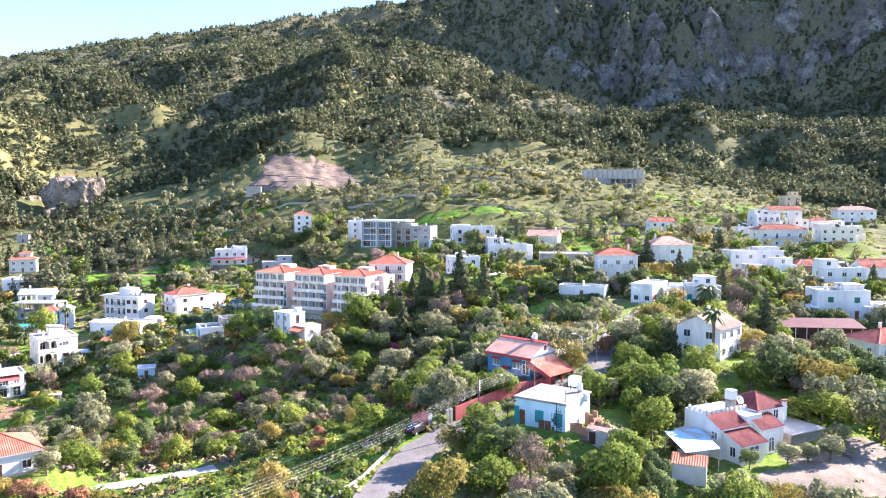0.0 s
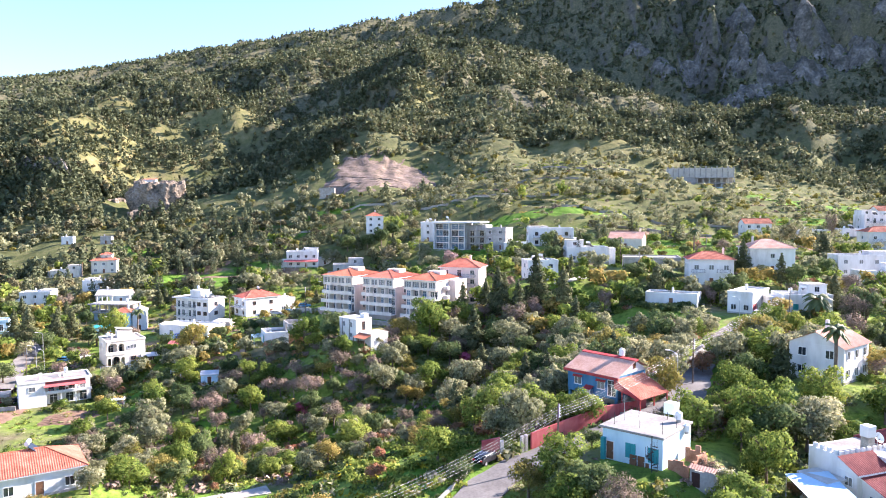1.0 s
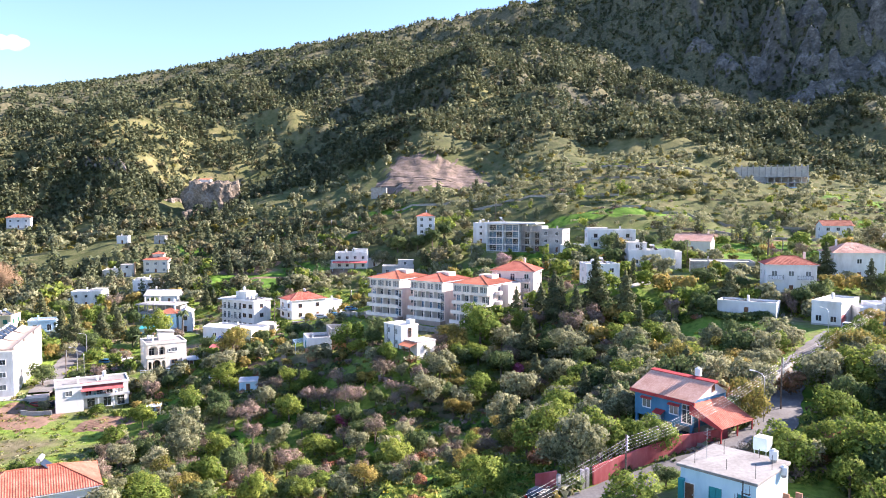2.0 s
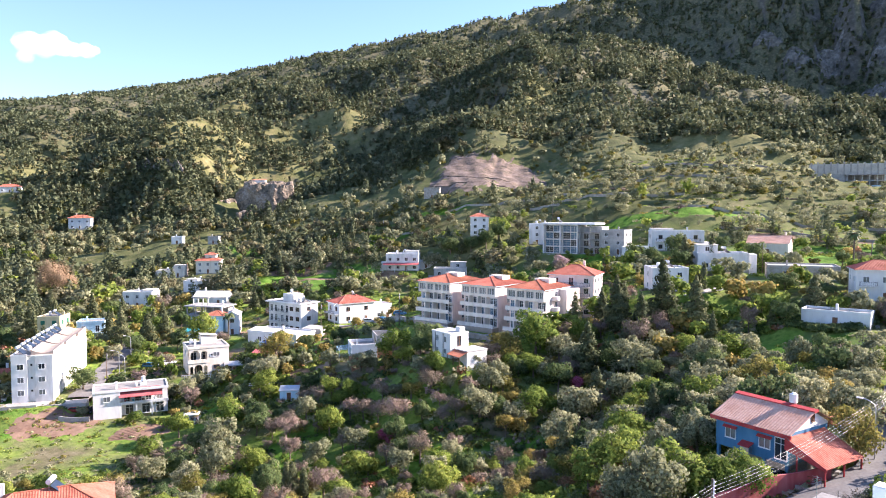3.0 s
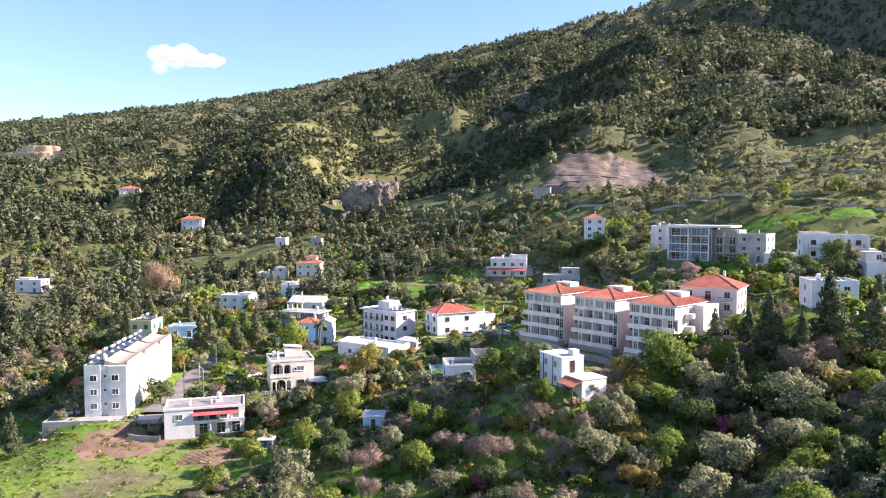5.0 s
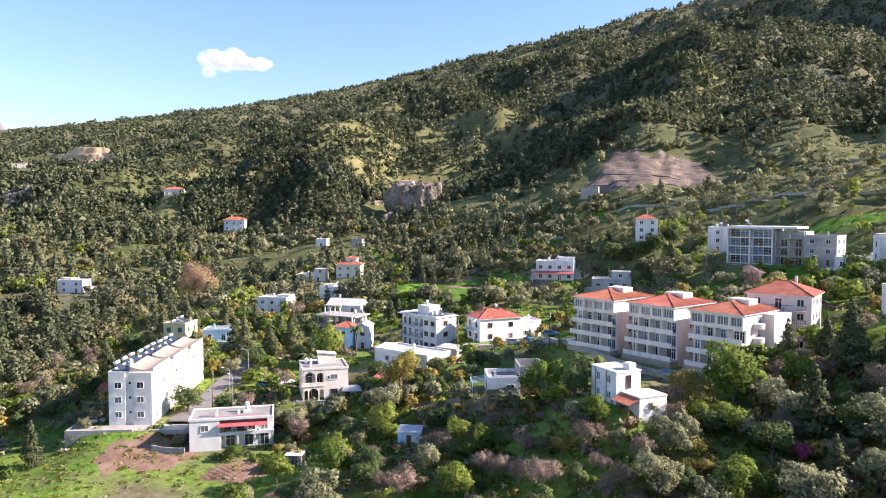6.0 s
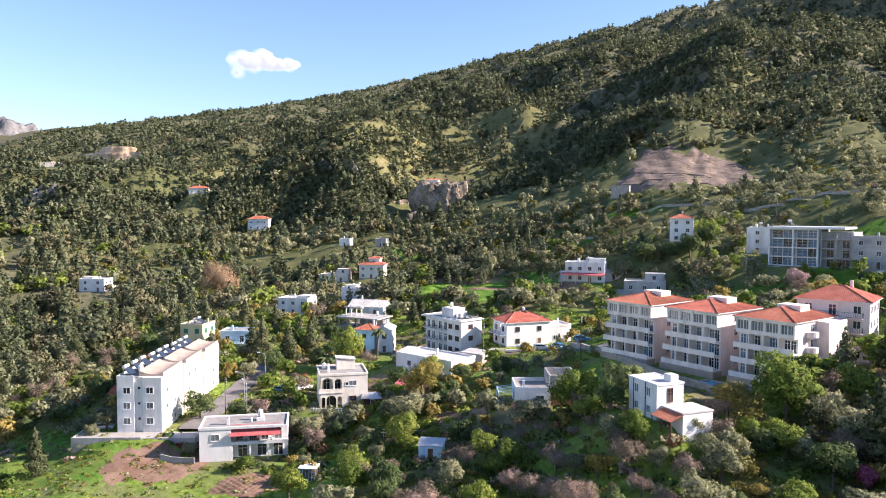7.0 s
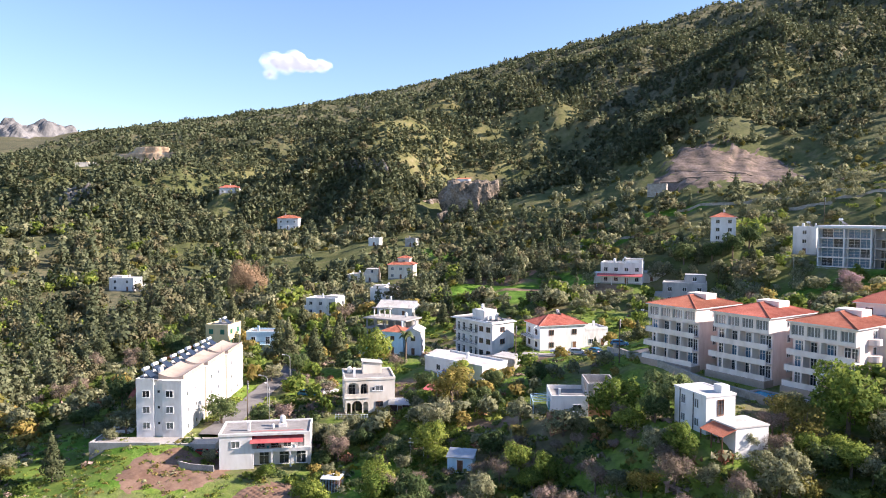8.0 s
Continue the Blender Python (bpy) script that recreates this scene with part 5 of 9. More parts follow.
def villa(p):
    w, d, H = p["w"], p["d"], 7.0
    ob = thing("house", base_matrix(p), "cream two-storey villa with arched loggias and roof terrace", "house", "village houses")
    bm = bmesh.new()
    box(bm, 0, w, 2.2, d, -2, H)
    box(bm, 5.0, w, 0, 2.2, -2, H)
    part("wall", bm, M["cream"], ob)
    bm = bmesh.new()
    arch_wall(bm, 0, 4.998, 0, 0, 3.1, [(0.4, 1.2, 1.9), (1.45, 3.5, 1.6), (3.75, 4.7, 1.9)])
    part("arcade", bm, M["cream"], ob)
    bm = bmesh.new()
    arch_wall(bm, 0, 4.998, 0, 4.0, H, [(0.5, 2.9, 5.2), (3.2, 4.7, 5.4)])
    part("arcade", bm, M["cream"], ob)
    bm = bmesh.new()
    box(bm, -0.15, 4.998, -0.15, 2.2, 3.1, 3.32)
    box(bm, -0.1, 4.998, -0.1, 0.08, 3.32, 4.0)
    part("balcony", bm, M["cream"], ob)
    bm = bmesh.new()
    box(bm, 0, 0.3, 0, 2.2, 0, H)
    part("corner_pier", bm, M["cream"], ob)
    flat_roof(ob, 0, w, 0, d, H, M["roof_slab"], M["cream"], 0.3, 0.12)
    for u, zz in ((1.4, 0.1), (3.0, 0.1), (1.6, 3.4), (3.9, 3.4)):
        q = put_window(ob, "front", w, d, u, zz, 1.3, 2.1, "wood" if zz < 1 else "dark")
        q.matrix_local = pose(u, 2.2, zz)
    put_window(ob, "front", w, d, 7.0, 4.6, 1.5, 1.0, "pale")
    put_window(ob, "front", w, d, 7.0, 1.4, 1.4, 0.9, "wood")
    put_window(ob, "front", w, d, 5.8, 4.7, 0.5, 0.6, "plain")
    put_window(ob, "left", w, d, 5.0, 4.4, 0.8, 1.5, "dark")
    put_window(ob, "right", w, d, 4.0, 4.4, 1.1, 1.2, "dark")
    bm = bmesh.new()
    box(bm, 4.0, 8.0, 5.0, 7.8, H, H + 2.2, 0.02)
    part("stair_head", bm, M["cream"], ob)
    bm = bmesh.new()
    quad_prism(bm, ((3.8, 4.8, H + 2.75), (8.2, 4.8, H + 2.25), (8.2, 8.0, H + 2.25), (3.8, 8.0, H + 2.75)), 0.15)
    part("stair_roof", bm, M["roof_pale"], ob)
    tank_at(on_roof(p, 1.2, 3.5, H + 0.5))
    bm = bmesh.new()
    box(bm, 1.9, 2.4, 2.8, 3.3, H, H + 1.8)
    part("chimney", bm, M["white"], ob)


OWN["villa"] = villa


def flats(p):
    w, d, H = p["w"], p["d"], 9.9
    ob = thing("apartment_building", base_matrix(p), "white three-storey block of flats with iron balconies", "apartment building")
    bm = bmesh.new()
    box(bm, 0, 10.4, 1.0, d, -2, H)
    box(bm, 10.4, w, 0, d, -2, H, 0.03)
    part("wall", bm, M["white"], ob)
    bm = bmesh.new()
    box(bm, -0.5, w + 0.5, -0.5, d + 0.5, H, H + 0.22, 0.02)
    part("cornice", bm, M["white"], ob)
    flat_roof(ob, 0, w, 0, d, H + 0.24, M["roof_slab"], M["white"], 0.25)
    for s in range(3):
        z = 0.3 + s * 3.2
        if s:
            for a, b in ((0.3, 4.8), (5.4, 10.2)):
                bm = bmesh.new()
                box(bm, a, b, -0.2, 1.0, z - 0.18, z)
                part("balcony_slab", bm, M["white"], ob)
                railing(ob, a + 0.05, b - 0.05, -0.14, z, 0.95, 1.1)
        for u in (1.4, 3.6, 6.6, 8.9):
            q = put_window(ob, "front", w, d, u, z, 1.1, 2.1, "dark")
            q.matrix_local = pose(u, 1.0, z + 0.05)
        for u in (12.0, 14.8):
            put_window(ob, "front", w, d, u, z + 0.9, 1.4, 1.2, "wood")
        put_window(ob, "right", w, d, 3.6, z + 0.9, 1.5, 1.2, "wood")
        put_window(ob, "left", w, d, 4.0, z + 0.9, 1.2, 1.2, "dark")
    bm = bmesh.new()
    box(bm, 6.0, 11.0, 2.0, 6.5, H + 0.26, H + 2.9, 0.03)
    part("rooftop_room", bm, M["white"], ob)
    tank_at(on_roof(p, 11.8, 3.5, H + 0.27))
    tank_at(on_roof(p, 12.9, 4.6, H + 0.27))
    tank_at(on_roof(p, 8.0, 4.0, H + 2.9))
    heater_at(on_roof(p, 14.2, 4.5, H + 0.27, 115 - p["yaw"]))


OWN["flats"] = flats


def unfinished(p):
    w, d = p["w"], p["d"]
    ob = thing("house", base_matrix(p), "unfinished grey concrete house frame with open floors", "house", "village houses")
    bm = bmesh.new()
    box(bm, 0.5, 9, 2.0, d, -2, 3.0)
    part("wall", bm, M["paleblue"], ob)
    bm = bmesh.new()
    box(bm, -0.4, w, -0.4, d, 3.0, 3.3, 0.02)
    box(bm, -0.6, w + 0.6, -0.6, d, 6.2, 6.6, 0.02)
    part("floor_slab", bm, M["concrete"], ob)
    for k in range(5):
        for y in (0.0, 4.2):
            bm = bmesh.new()
            u = 0.2 + k * (w - 0.8) / 4
            box(bm, u, u + 0.35, y, y + 0.35, -2, 6.2)
            part("column", bm, M["concrete"], ob)
    bm = bmesh.new()
    box(bm, 5.0, w - 0.5, 5.5, d - 0.3, 3.3, 6.2)
    part("inner_wall", bm, M["concrete"], ob)
    for k in range(4):
        bm = bmesh.new()
        box(bm, 1.0 + 2.0 * k, 1.3 + 2.0 * k, 3.0, 3.3, 6.6, 9.2)
        part("column", bm, M["cream"], ob)
    bm = bmesh.new()
    box(bm, 0.6, 7.8, 2.6, 3.6, 9.2, 9.5)
    part("pergola_beam", bm, M["concrete"], ob)
    for u in (2.5, 5.5, 8.0):
        q = put_window(ob, "front", w, d, u, 0.9, 1.2, 1.2, "dark")
        q.matrix_local = pose(u, 2.0, 0.9)
    tank_at(on_roof(p, 11.5, 6.0, 6.6))


OWN["unfinished"] = unfinished


def cube(p):
    w, d, H = p["w"], p["d"], 5.3
    ob = thing("house", base_matrix(p), "small cubic white house with flat roof and drainpipes", "house", "village houses")
    bm = bmesh.new()
    box(bm, 0, w, 0, d, -2, H, 0.02)
    part("wall", bm, M["white"], ob)
    flat_roof(ob, 0, w, 0, d, H, M["roof_pale"], M["white"], 0.1, 0.1)
    for u in (1.3, 4.2):
        bm = bmesh.new()
        tube(bm, (u, -0.08, -0.5), (u, -0.08, H), 0.06, n=6)
        part("drainpipe", bm, M["rail"], ob)
    for u in (2.0, 4.9):
        put_window(ob, "front", w, d, u, 3.3, 0.8, 1.2, "pale")
        put_window(ob, "front", w, d, u, 0.8, 0.8, 1.0, "pale")
    put_window(ob, "right", w, d, 2.4, 2.6, 0.9, 2.0, "wood", "balcony_door")
    bm = bmesh.new()
    box(bm, 4.6, 6.2, 3.0, 4.4, H, H + 1.1, 0.02)
    part("tank_room", bm, M["white"], ob)
    bm = bmesh.new()
    box(bm, w, w + 4.6, 1.0, d + 1.5, -2, 2.0, 0.02)
    part("annex", bm, M["white"], ob)
    bm = bmesh.new()
    box(bm, w, w + 4.7, 0.9, d + 1.6, 2.004, 2.2)
    part("terrace", bm, M["roof_pale"], ob)
    bm = bmesh.new()
    slope(bm, (w + 0.3, -1.4, 1.2), (1, 0, 0), (0, 1, 0), 4.6, 2.4, 0.8, 0, 0)
    part("porch_roof", bm, M["tile"], ob)
    bm = bmesh.new()
    for k in range(3):
        tube(bm, (w + 0.5 + 2.1 * k, -1.2, -1.5), (w + 0.5 + 2.1 * k, -1.2, 1.2), 0.09, n=6)
    part("porch_post", bm, M["wood"], ob)


OWN["cube"] = cube


def patio(p):
    w, d = p["w"], p["d"]
    ob = thing("house", base_matrix(p), "white house with roof terrace and roofless concrete shell", "house", "village houses")
    bm = bmesh.new()
    box(bm, 0, 6.0, 0, d, -2, 2.7, 0.02)
    box(bm, 6.0, w, 0.3, d, -2, 2.6)
    part("wall", bm, M["white"], ob)
    bm = bmesh.new()
    for a in ((0, 6.0, 0, 0.2), (0, 0.2, 0.2, d), (0.2, 6.0, d - 0.2, d)):
        box(bm, *a, 2.7, 3.4, 0.02)
    part("parapet", bm, M["white"], ob)
    bm = bmesh.new()
    box(bm, 0.2, 6.0, 0.2, d - 0.2, 2.704, 2.74)
    part("roof", bm, M["roof_slab"], ob)
    bm = bmesh.new()
    x0, x1, z0, z1 = 6.0, w, 2.6, 5.3
    box(bm, x0, x1, 0.3, 0.5, z0, z0 + 0.6)
    box(bm, x0, x0 + 0.9, 0.3, 0.5, z0 + 0.6, z1)
    box(bm, x0 + 2.9, x1, 0.3, 0.5, z0 + 0.6, z1)
    box(bm, x0 + 0.9, x0 + 2.9, 0.3, 0.5, z1 - 0.35, z1)
    box(bm, x0, x0 + 0.2, 0.5, 2.0, z0, z1)
    box(bm, x0, x0 + 0.2, 4.4, d, z0, z1)
    box(bm, x0, x0 + 0.2, 2.0, 4.4, z1 - 0.35, z1)
    box(bm, x1 - 0.2, x1, 0.5, 2.2, z0, z1)
    box(bm, x1 - 0.2, x1, 4.6, d, z0, z1)
    box(bm, x1 - 0.2, x1, 2.2, 4.6, z1 - 0.35, z1)
    box(bm, x0 + 0.2, x1 - 0.2, d - 0.2, d, z0, z1)
    box(bm, x0 + 0.2, x1 - 0.2, 3.2, 3.4, z0, z1 - 0.4)
    part("concrete_shell", bm, M["concrete"], ob, "bare roofless concrete storey")
    bm = bmesh.new()
    box(bm, 6.0, w, 0.08, 0.3, -2, 2.7)
    part("lower_wall", bm, M["brick"], ob)
    bm = bmesh.new()
    box(bm, 1.2, 1.6, 0.4, 0.8, 2.7, 4.4)
    part("chimney", bm, M["white"], ob)
    put_window(ob, "front", w, d, 4.2, 0.9, 1.3, 1.0, "dark")
    put_window(ob, "left", w, d, 3.0, 0.4, 0.9, 1.9, "teal")
    bm = bmesh.new()
    for k in range(6):
        tube(bm, (-3.0, 0.4 + k, 2.2), (0, 0.4 + k, 2.5), 0.05, n=5)
    for y in (0.4, 5.4):
        tube(bm, (-2.9, y, -1.5), (-2.9, y, 2.2), 0.06, n=5)
    tube(bm, (-2.9, 0.3, 2.2), (-2.9, 5.5, 2.2), 0.06, n=5)
    part("pergola", bm, M["tarp"], ob, "pale blue painted pergola")
    sh = thing("outhouse", on_roof(p, -0.6, -5.0, -0.8, 10), "small roofless brown brick outhouse", "outhouse")
    bm = bmesh.new()
    for a in ((0, 2.6, 0, 0.2), (0, 2.6, 2.2, 2.4), (0, 0.2, 0.2, 2.2), (2.4, 2.6, 0.2, 2.2)):
        box(bm, *a, -2.5, 2.2)
    part("wall", bm, M["brick"], sh)


OWN["patio"] = patio


def modern(p):
    w, d, sh = p["w"], p["d"], 2.75
    ob = thing("apartment_building", base_matrix(p), "modern white block with glazed bands beside bare concrete floors", "apartment building")
    top, cut = 4 * sh, 14.2
    bm = bmesh.new()
    box(bm, 0.3, cut - 0.3, 2.0, d, -3, top)
    part("wall", bm, M["white"], ob)
    bm = bmesh.new()
    box(bm, cut - 0.3, w - 0.2, 3.2, d, -3, top - 0.6)
    part("rendered_wall", bm, M["grey"], ob)
    bm = bmesh.new()
    for q in range(5):
        box(bm, 0, cut, 0, 2.0, q * sh - 0.15, q * sh + 0.15, 0.02)
    for u in (0, cut / 2 - 0.2, cut - 0.4):
        for q in range(4):
            box(bm, u, u + 0.4, 0.01, 2.0, q * sh + 0.152, (q + 1) * sh - 0.152)
    part("front_frame", bm, M["white"], ob)
    bm = bmesh.new()
    box(bm, -0.4, w * 0.93, -0.5, d, top + 0.16, top + 0.85, 0.04)
    part("roof", bm, M["frame_white"], ob)
    for q in range(4):
        for h in range(2):
            for k in range(2):
                u = 2.1 + h * cut / 2 + k * 3.1
                pane = put_window(ob, "front", w, d, u, q * sh + 0.2, 2.9, 2.3, "blue" if (q + k + h) % 3 else "dark")
                pane.matrix_local = pose(u, 2.0, q * sh + 0.2)
        railing(ob, 0.4, cut - 0.4, 0.1, q * sh + 0.15, 0.95, material="metal")
        for k in range(2):
            put_window(ob, "left", w, d, 4 + 4 * k, q * sh + 0.9, 1.2, 1.3)
    for q in range(4):
        bm = bmesh.new()
        box(bm, cut + 0.1, w + 0.3, 0.6, 3.2, q * sh - 0.14, q * sh + 0.14)
        part("floor_slab", bm, M["concrete"], ob)
    for u in (cut + 0.4, cut + 4.4, w - 0.3):
        for q in range(4):
            bm = bmesh.new()
            box(bm, u, u + 0.35, 0.8, 1.15, q * sh + 0.142, (q + 1) * sh - 0.142)
            part("column", bm, M["concrete"], ob)
    for q in range(3):
        for u in (cut + 2.4, cut + 6.6):
            pane = put_window(ob, "front", w, d, u, q * sh + 0.2, 1.8, 2.1, "dark")
            pane.matrix_local = pose(u, 3.2, q * sh + 0.2)
    bm = bmesh.new()
    box(bm, -2, w + 1, -1.8, 0, -4, -0.2, 0.03)
    part("plinth", bm, M["grey"], ob)
    heater_at(on_roof(p, 5, 5, top + 0.85, 130))


OWN["modern"] = modern


def shell(p):
    w, d = p["w"], p["d"]
    ob = thing("house", base_matrix(p), "large unfinished pale concrete building shell on the hillside", "house")
    cut = w * 0.44
    bm = bmesh.new()
    box(bm, 0, w, 0.8, d, 6.2, 11.6, 0.03)
    part("wall", bm, M["roof_pale"], ob)
    for k in range(13):
        u = k * (w - 0.7) / 12
        bm = bmesh.new()
        box(bm, u, u + 0.7, 0, 0.79, 6.2, 12.2 + 0.5 * (k % 2), 0.02)
        part("pilaster", bm, M["concrete"], ob)
    bm = bmesh.new()
    box(bm, 0, cut, 1.0, d, -2.0, 6.2)
    part("rear_wall", bm, M["concrete"], ob)
    for z in (2.6, 5.8):
        bm = bmesh.new()
        box(bm, cut, w + 0.5, -1.0, d, z, z + 0.4)
        part("floor_slab", bm, M["concrete"], ob)
    for k in range(7):
        u = cut + 0.3 + k * (w - cut - 0.6) / 6
        for y in (-0.8, d * 0.5):
            bm = bmesh.new()
            box(bm, u, u + 0.5, y, y + 0.5, -1.5, 5.8)
            part("column", bm, M["roof_pale"], ob)
    bm = bmesh.new()
    box(bm, cut, w, d * 0.6, d - 0.2, -2, 5.8)
    part("inner_wall", bm, M["concrete"], ob)
    bm = bmesh.new()
    box(bm, cut - 1, w + 1, -3, -1.2, -5, 0.4)
    part("retaining_wall", bm, M["paleblue"], ob)


OWN["shell"] = shell


def blue_house(p):
    w, d = p["w"], p["d"]
    ob = thing("house", base_matrix(p), "blue house on posts with faded red tiled roof", "house", "village houses")
    z0, ze, zr, yr = 2.0, 5.65, 7.5, 4.4
    bm = bmesh.new()
    box(bm, 0, w, 0, d, z0, ze, 0.02)
    part("wall", bm, M["blue"], ob)
    for u, v in ((0.25, 0.25), (3.2, 0.25), (6.2, 0.25), (9.0, 0.25), (0.25, 6.8), (4.5, 6.8), (9.0, 6.8)):
        bm = bmesh.new()
        box(bm, u - 0.18, u + 0.18, v - 0.18, v + 0.18, -1.5, z0)
        part("post", bm, M["blue"], ob)
    bm = bmesh.new()
    box(bm, 1.5, w, 3.4, d, -1.5, z0 - 0.02)
    part("undercroft_wall", bm, M["concrete"], ob)
    bm = bmesh.new()
    run, drop = yr + 0.5, (zr - ze) * 0.5 / yr
    slope(bm, (-0.4, -0.5, ze - drop + 0.06), (1, 0, 0), (0, 1, 0), w + 0.8, run, zr - ze + drop, 0, 0, 0.34, 0.06)
    slope(bm, (w + 0.4, d + 0.5, ze + 0.4), (-1, 0, 0), (0, -1, 0), w + 0.8, d + 0.5 - yr, zr - ze - 0.34, 0, 0, 0.34, 0.06)
    rf = part("roof", bm, M["tile_pale"], ob, "faded salmon-red tiled roof")
    bm = bmesh.new()
    quad_prism(bm, ((-0.4, yr - 0.45, zr + 0.02), (w + 0.4, yr - 0.45, zr + 0.02), (w + 0.4, yr + 0.3, zr + 0.16), (-0.4, yr + 0.3, zr + 0.16)), 0.22)
    part("ridge_board", bm, M["red"], rf, "dark red ridge board")
    bm = bmesh.new()
    box(bm, -0.45, w + 0.45, -0.58, -0.46, ze - drop - 0.35, ze - drop + 0.05)
    part("fascia", bm, M["red"], ob, "dark red eaves board")
    bm = bmesh.new()
    pts = [(0, ze), (yr, zr - 0.1), (d, ze + 0.25), (d, ze - 0.01), (0, ze - 0.01)]
    for x, t in ((0.0, 0.2), (w - 0.2, 0.2)):
        lo, hi = [bm.verts.new((x, y, z)) for y, z in pts], [bm.verts.new((x + t, y, z)) for y, z in pts]
        bm.faces.new(lo)
        bm.faces.new(hi[::-1])
        for k in range(5):
            bm.faces.new((lo[k], hi[k], hi[(k + 1) % 5], lo[(k + 1) % 5]))
    bmesh.ops.recalc_face_normals(bm, faces=bm.faces)
    part("gable_wall", bm, M["white"], ob)
    for u, st, ww in ((2.0, "pale", 1.3), (6.4, "pale", 1.3)):
        q = put_window(ob, "front", w, d, u, z0 + 1.25, ww, 1.1, st)
        bm = bmesh.new()
        quad_prism(bm, ((-0.9, -0.35, 1.2), (0.9, -0.35, 1.2), (0.9, 0, 1.42), (-0.9, 0, 1.42)), 0.06)
        part("window_hood", bm, M["red"], q, "red window hood")
    q = put_window(ob, "front", w, d, 8.4, z0 + 0.5, 1.4, 2.3, "dark", "doorway")
    put_window(ob, "right", w, d, 4.2, ze + 0.7, 0.4, 0.8, "wood")
    bm = bmesh.new()
    box(bm, -0.55, 0.55, -0.65, 0, 0, 0.75)
    ac = part("air_conditioner", bm, M["metal"], ob)
    ac.matrix_local = pose(4.3, 0, z0 + 0.2)
    bm = bmesh.new()
    quad_prism(bm, ((-0.75, -0.95, 0.8), (0.75, -0.95, 0.8), (0.75, 0, 1.2), (-0.75, 0, 1.2)), 0.06)
    part("hood", bm, M["red"], ac, "red sheet hood")
    # side porch under its own red roof
    bm = bmesh.new()
    a = Vector((w - 0.3, -0.6, 5.0))
    slope(bm, (w + 4.6, 6.6, 3.1), (0, -1, 0), (-1, 0, 0), 7.4, 4.7, 2.2, 0, 0, 0.34, 0.06)
    part("porch_roof", bm, M["tile"], ob, "red tiled side roof")
    bm = bmesh.new()
    pts = ((w - 0.1, 5.25), (w + 4.6, 3.1), (w + 4.6, 2.85), (w - 0.1, 4.0))
    lo, hi = [bm.verts.new((x, -0.84, z)) for x, z in pts], [bm.verts.new((x, -0.76, z)) for x, z in pts]
    bm.faces.new(lo)
    bm.faces.new(hi[::-1])
    for k in range(4):
        bm.faces.new((lo[k], hi[k], hi[(k + 1) % 4], lo[(k + 1) % 4]))
    part("fascia", bm, M["red"], ob, "bright red gable board")
    for u, v in ((w + 4.3, -0.6), (w + 4.3, 3.0), (w + 4.3, 6.4), (w + 1.2, -0.6)):
        bm = bmesh.new()
        tube(bm, (u, v, -1.5), (u, v, 3.2 if u > w + 2 else 4.6), 0.1, n=7)
        part("porch_post", bm, M["red"], ob)
    bm = bmesh.new()
    box(bm, w + 0.1, w + 4.6, -0.8, 6.4, z0 - 1.3, z0 - 1.05)
    part("porch_floor", bm, M["concrete"], ob)
    railing(ob, w + 0.3, w + 4.4, -0.7, z0 - 1.05, 0.9, material="wood")
    tk = on_roof(p, 6.6, yr + 0.6, zr - 0.15) @ Matrix.Scale(0.75, 4)
    tank_at(tk)


OWN["blue"] = blue_house


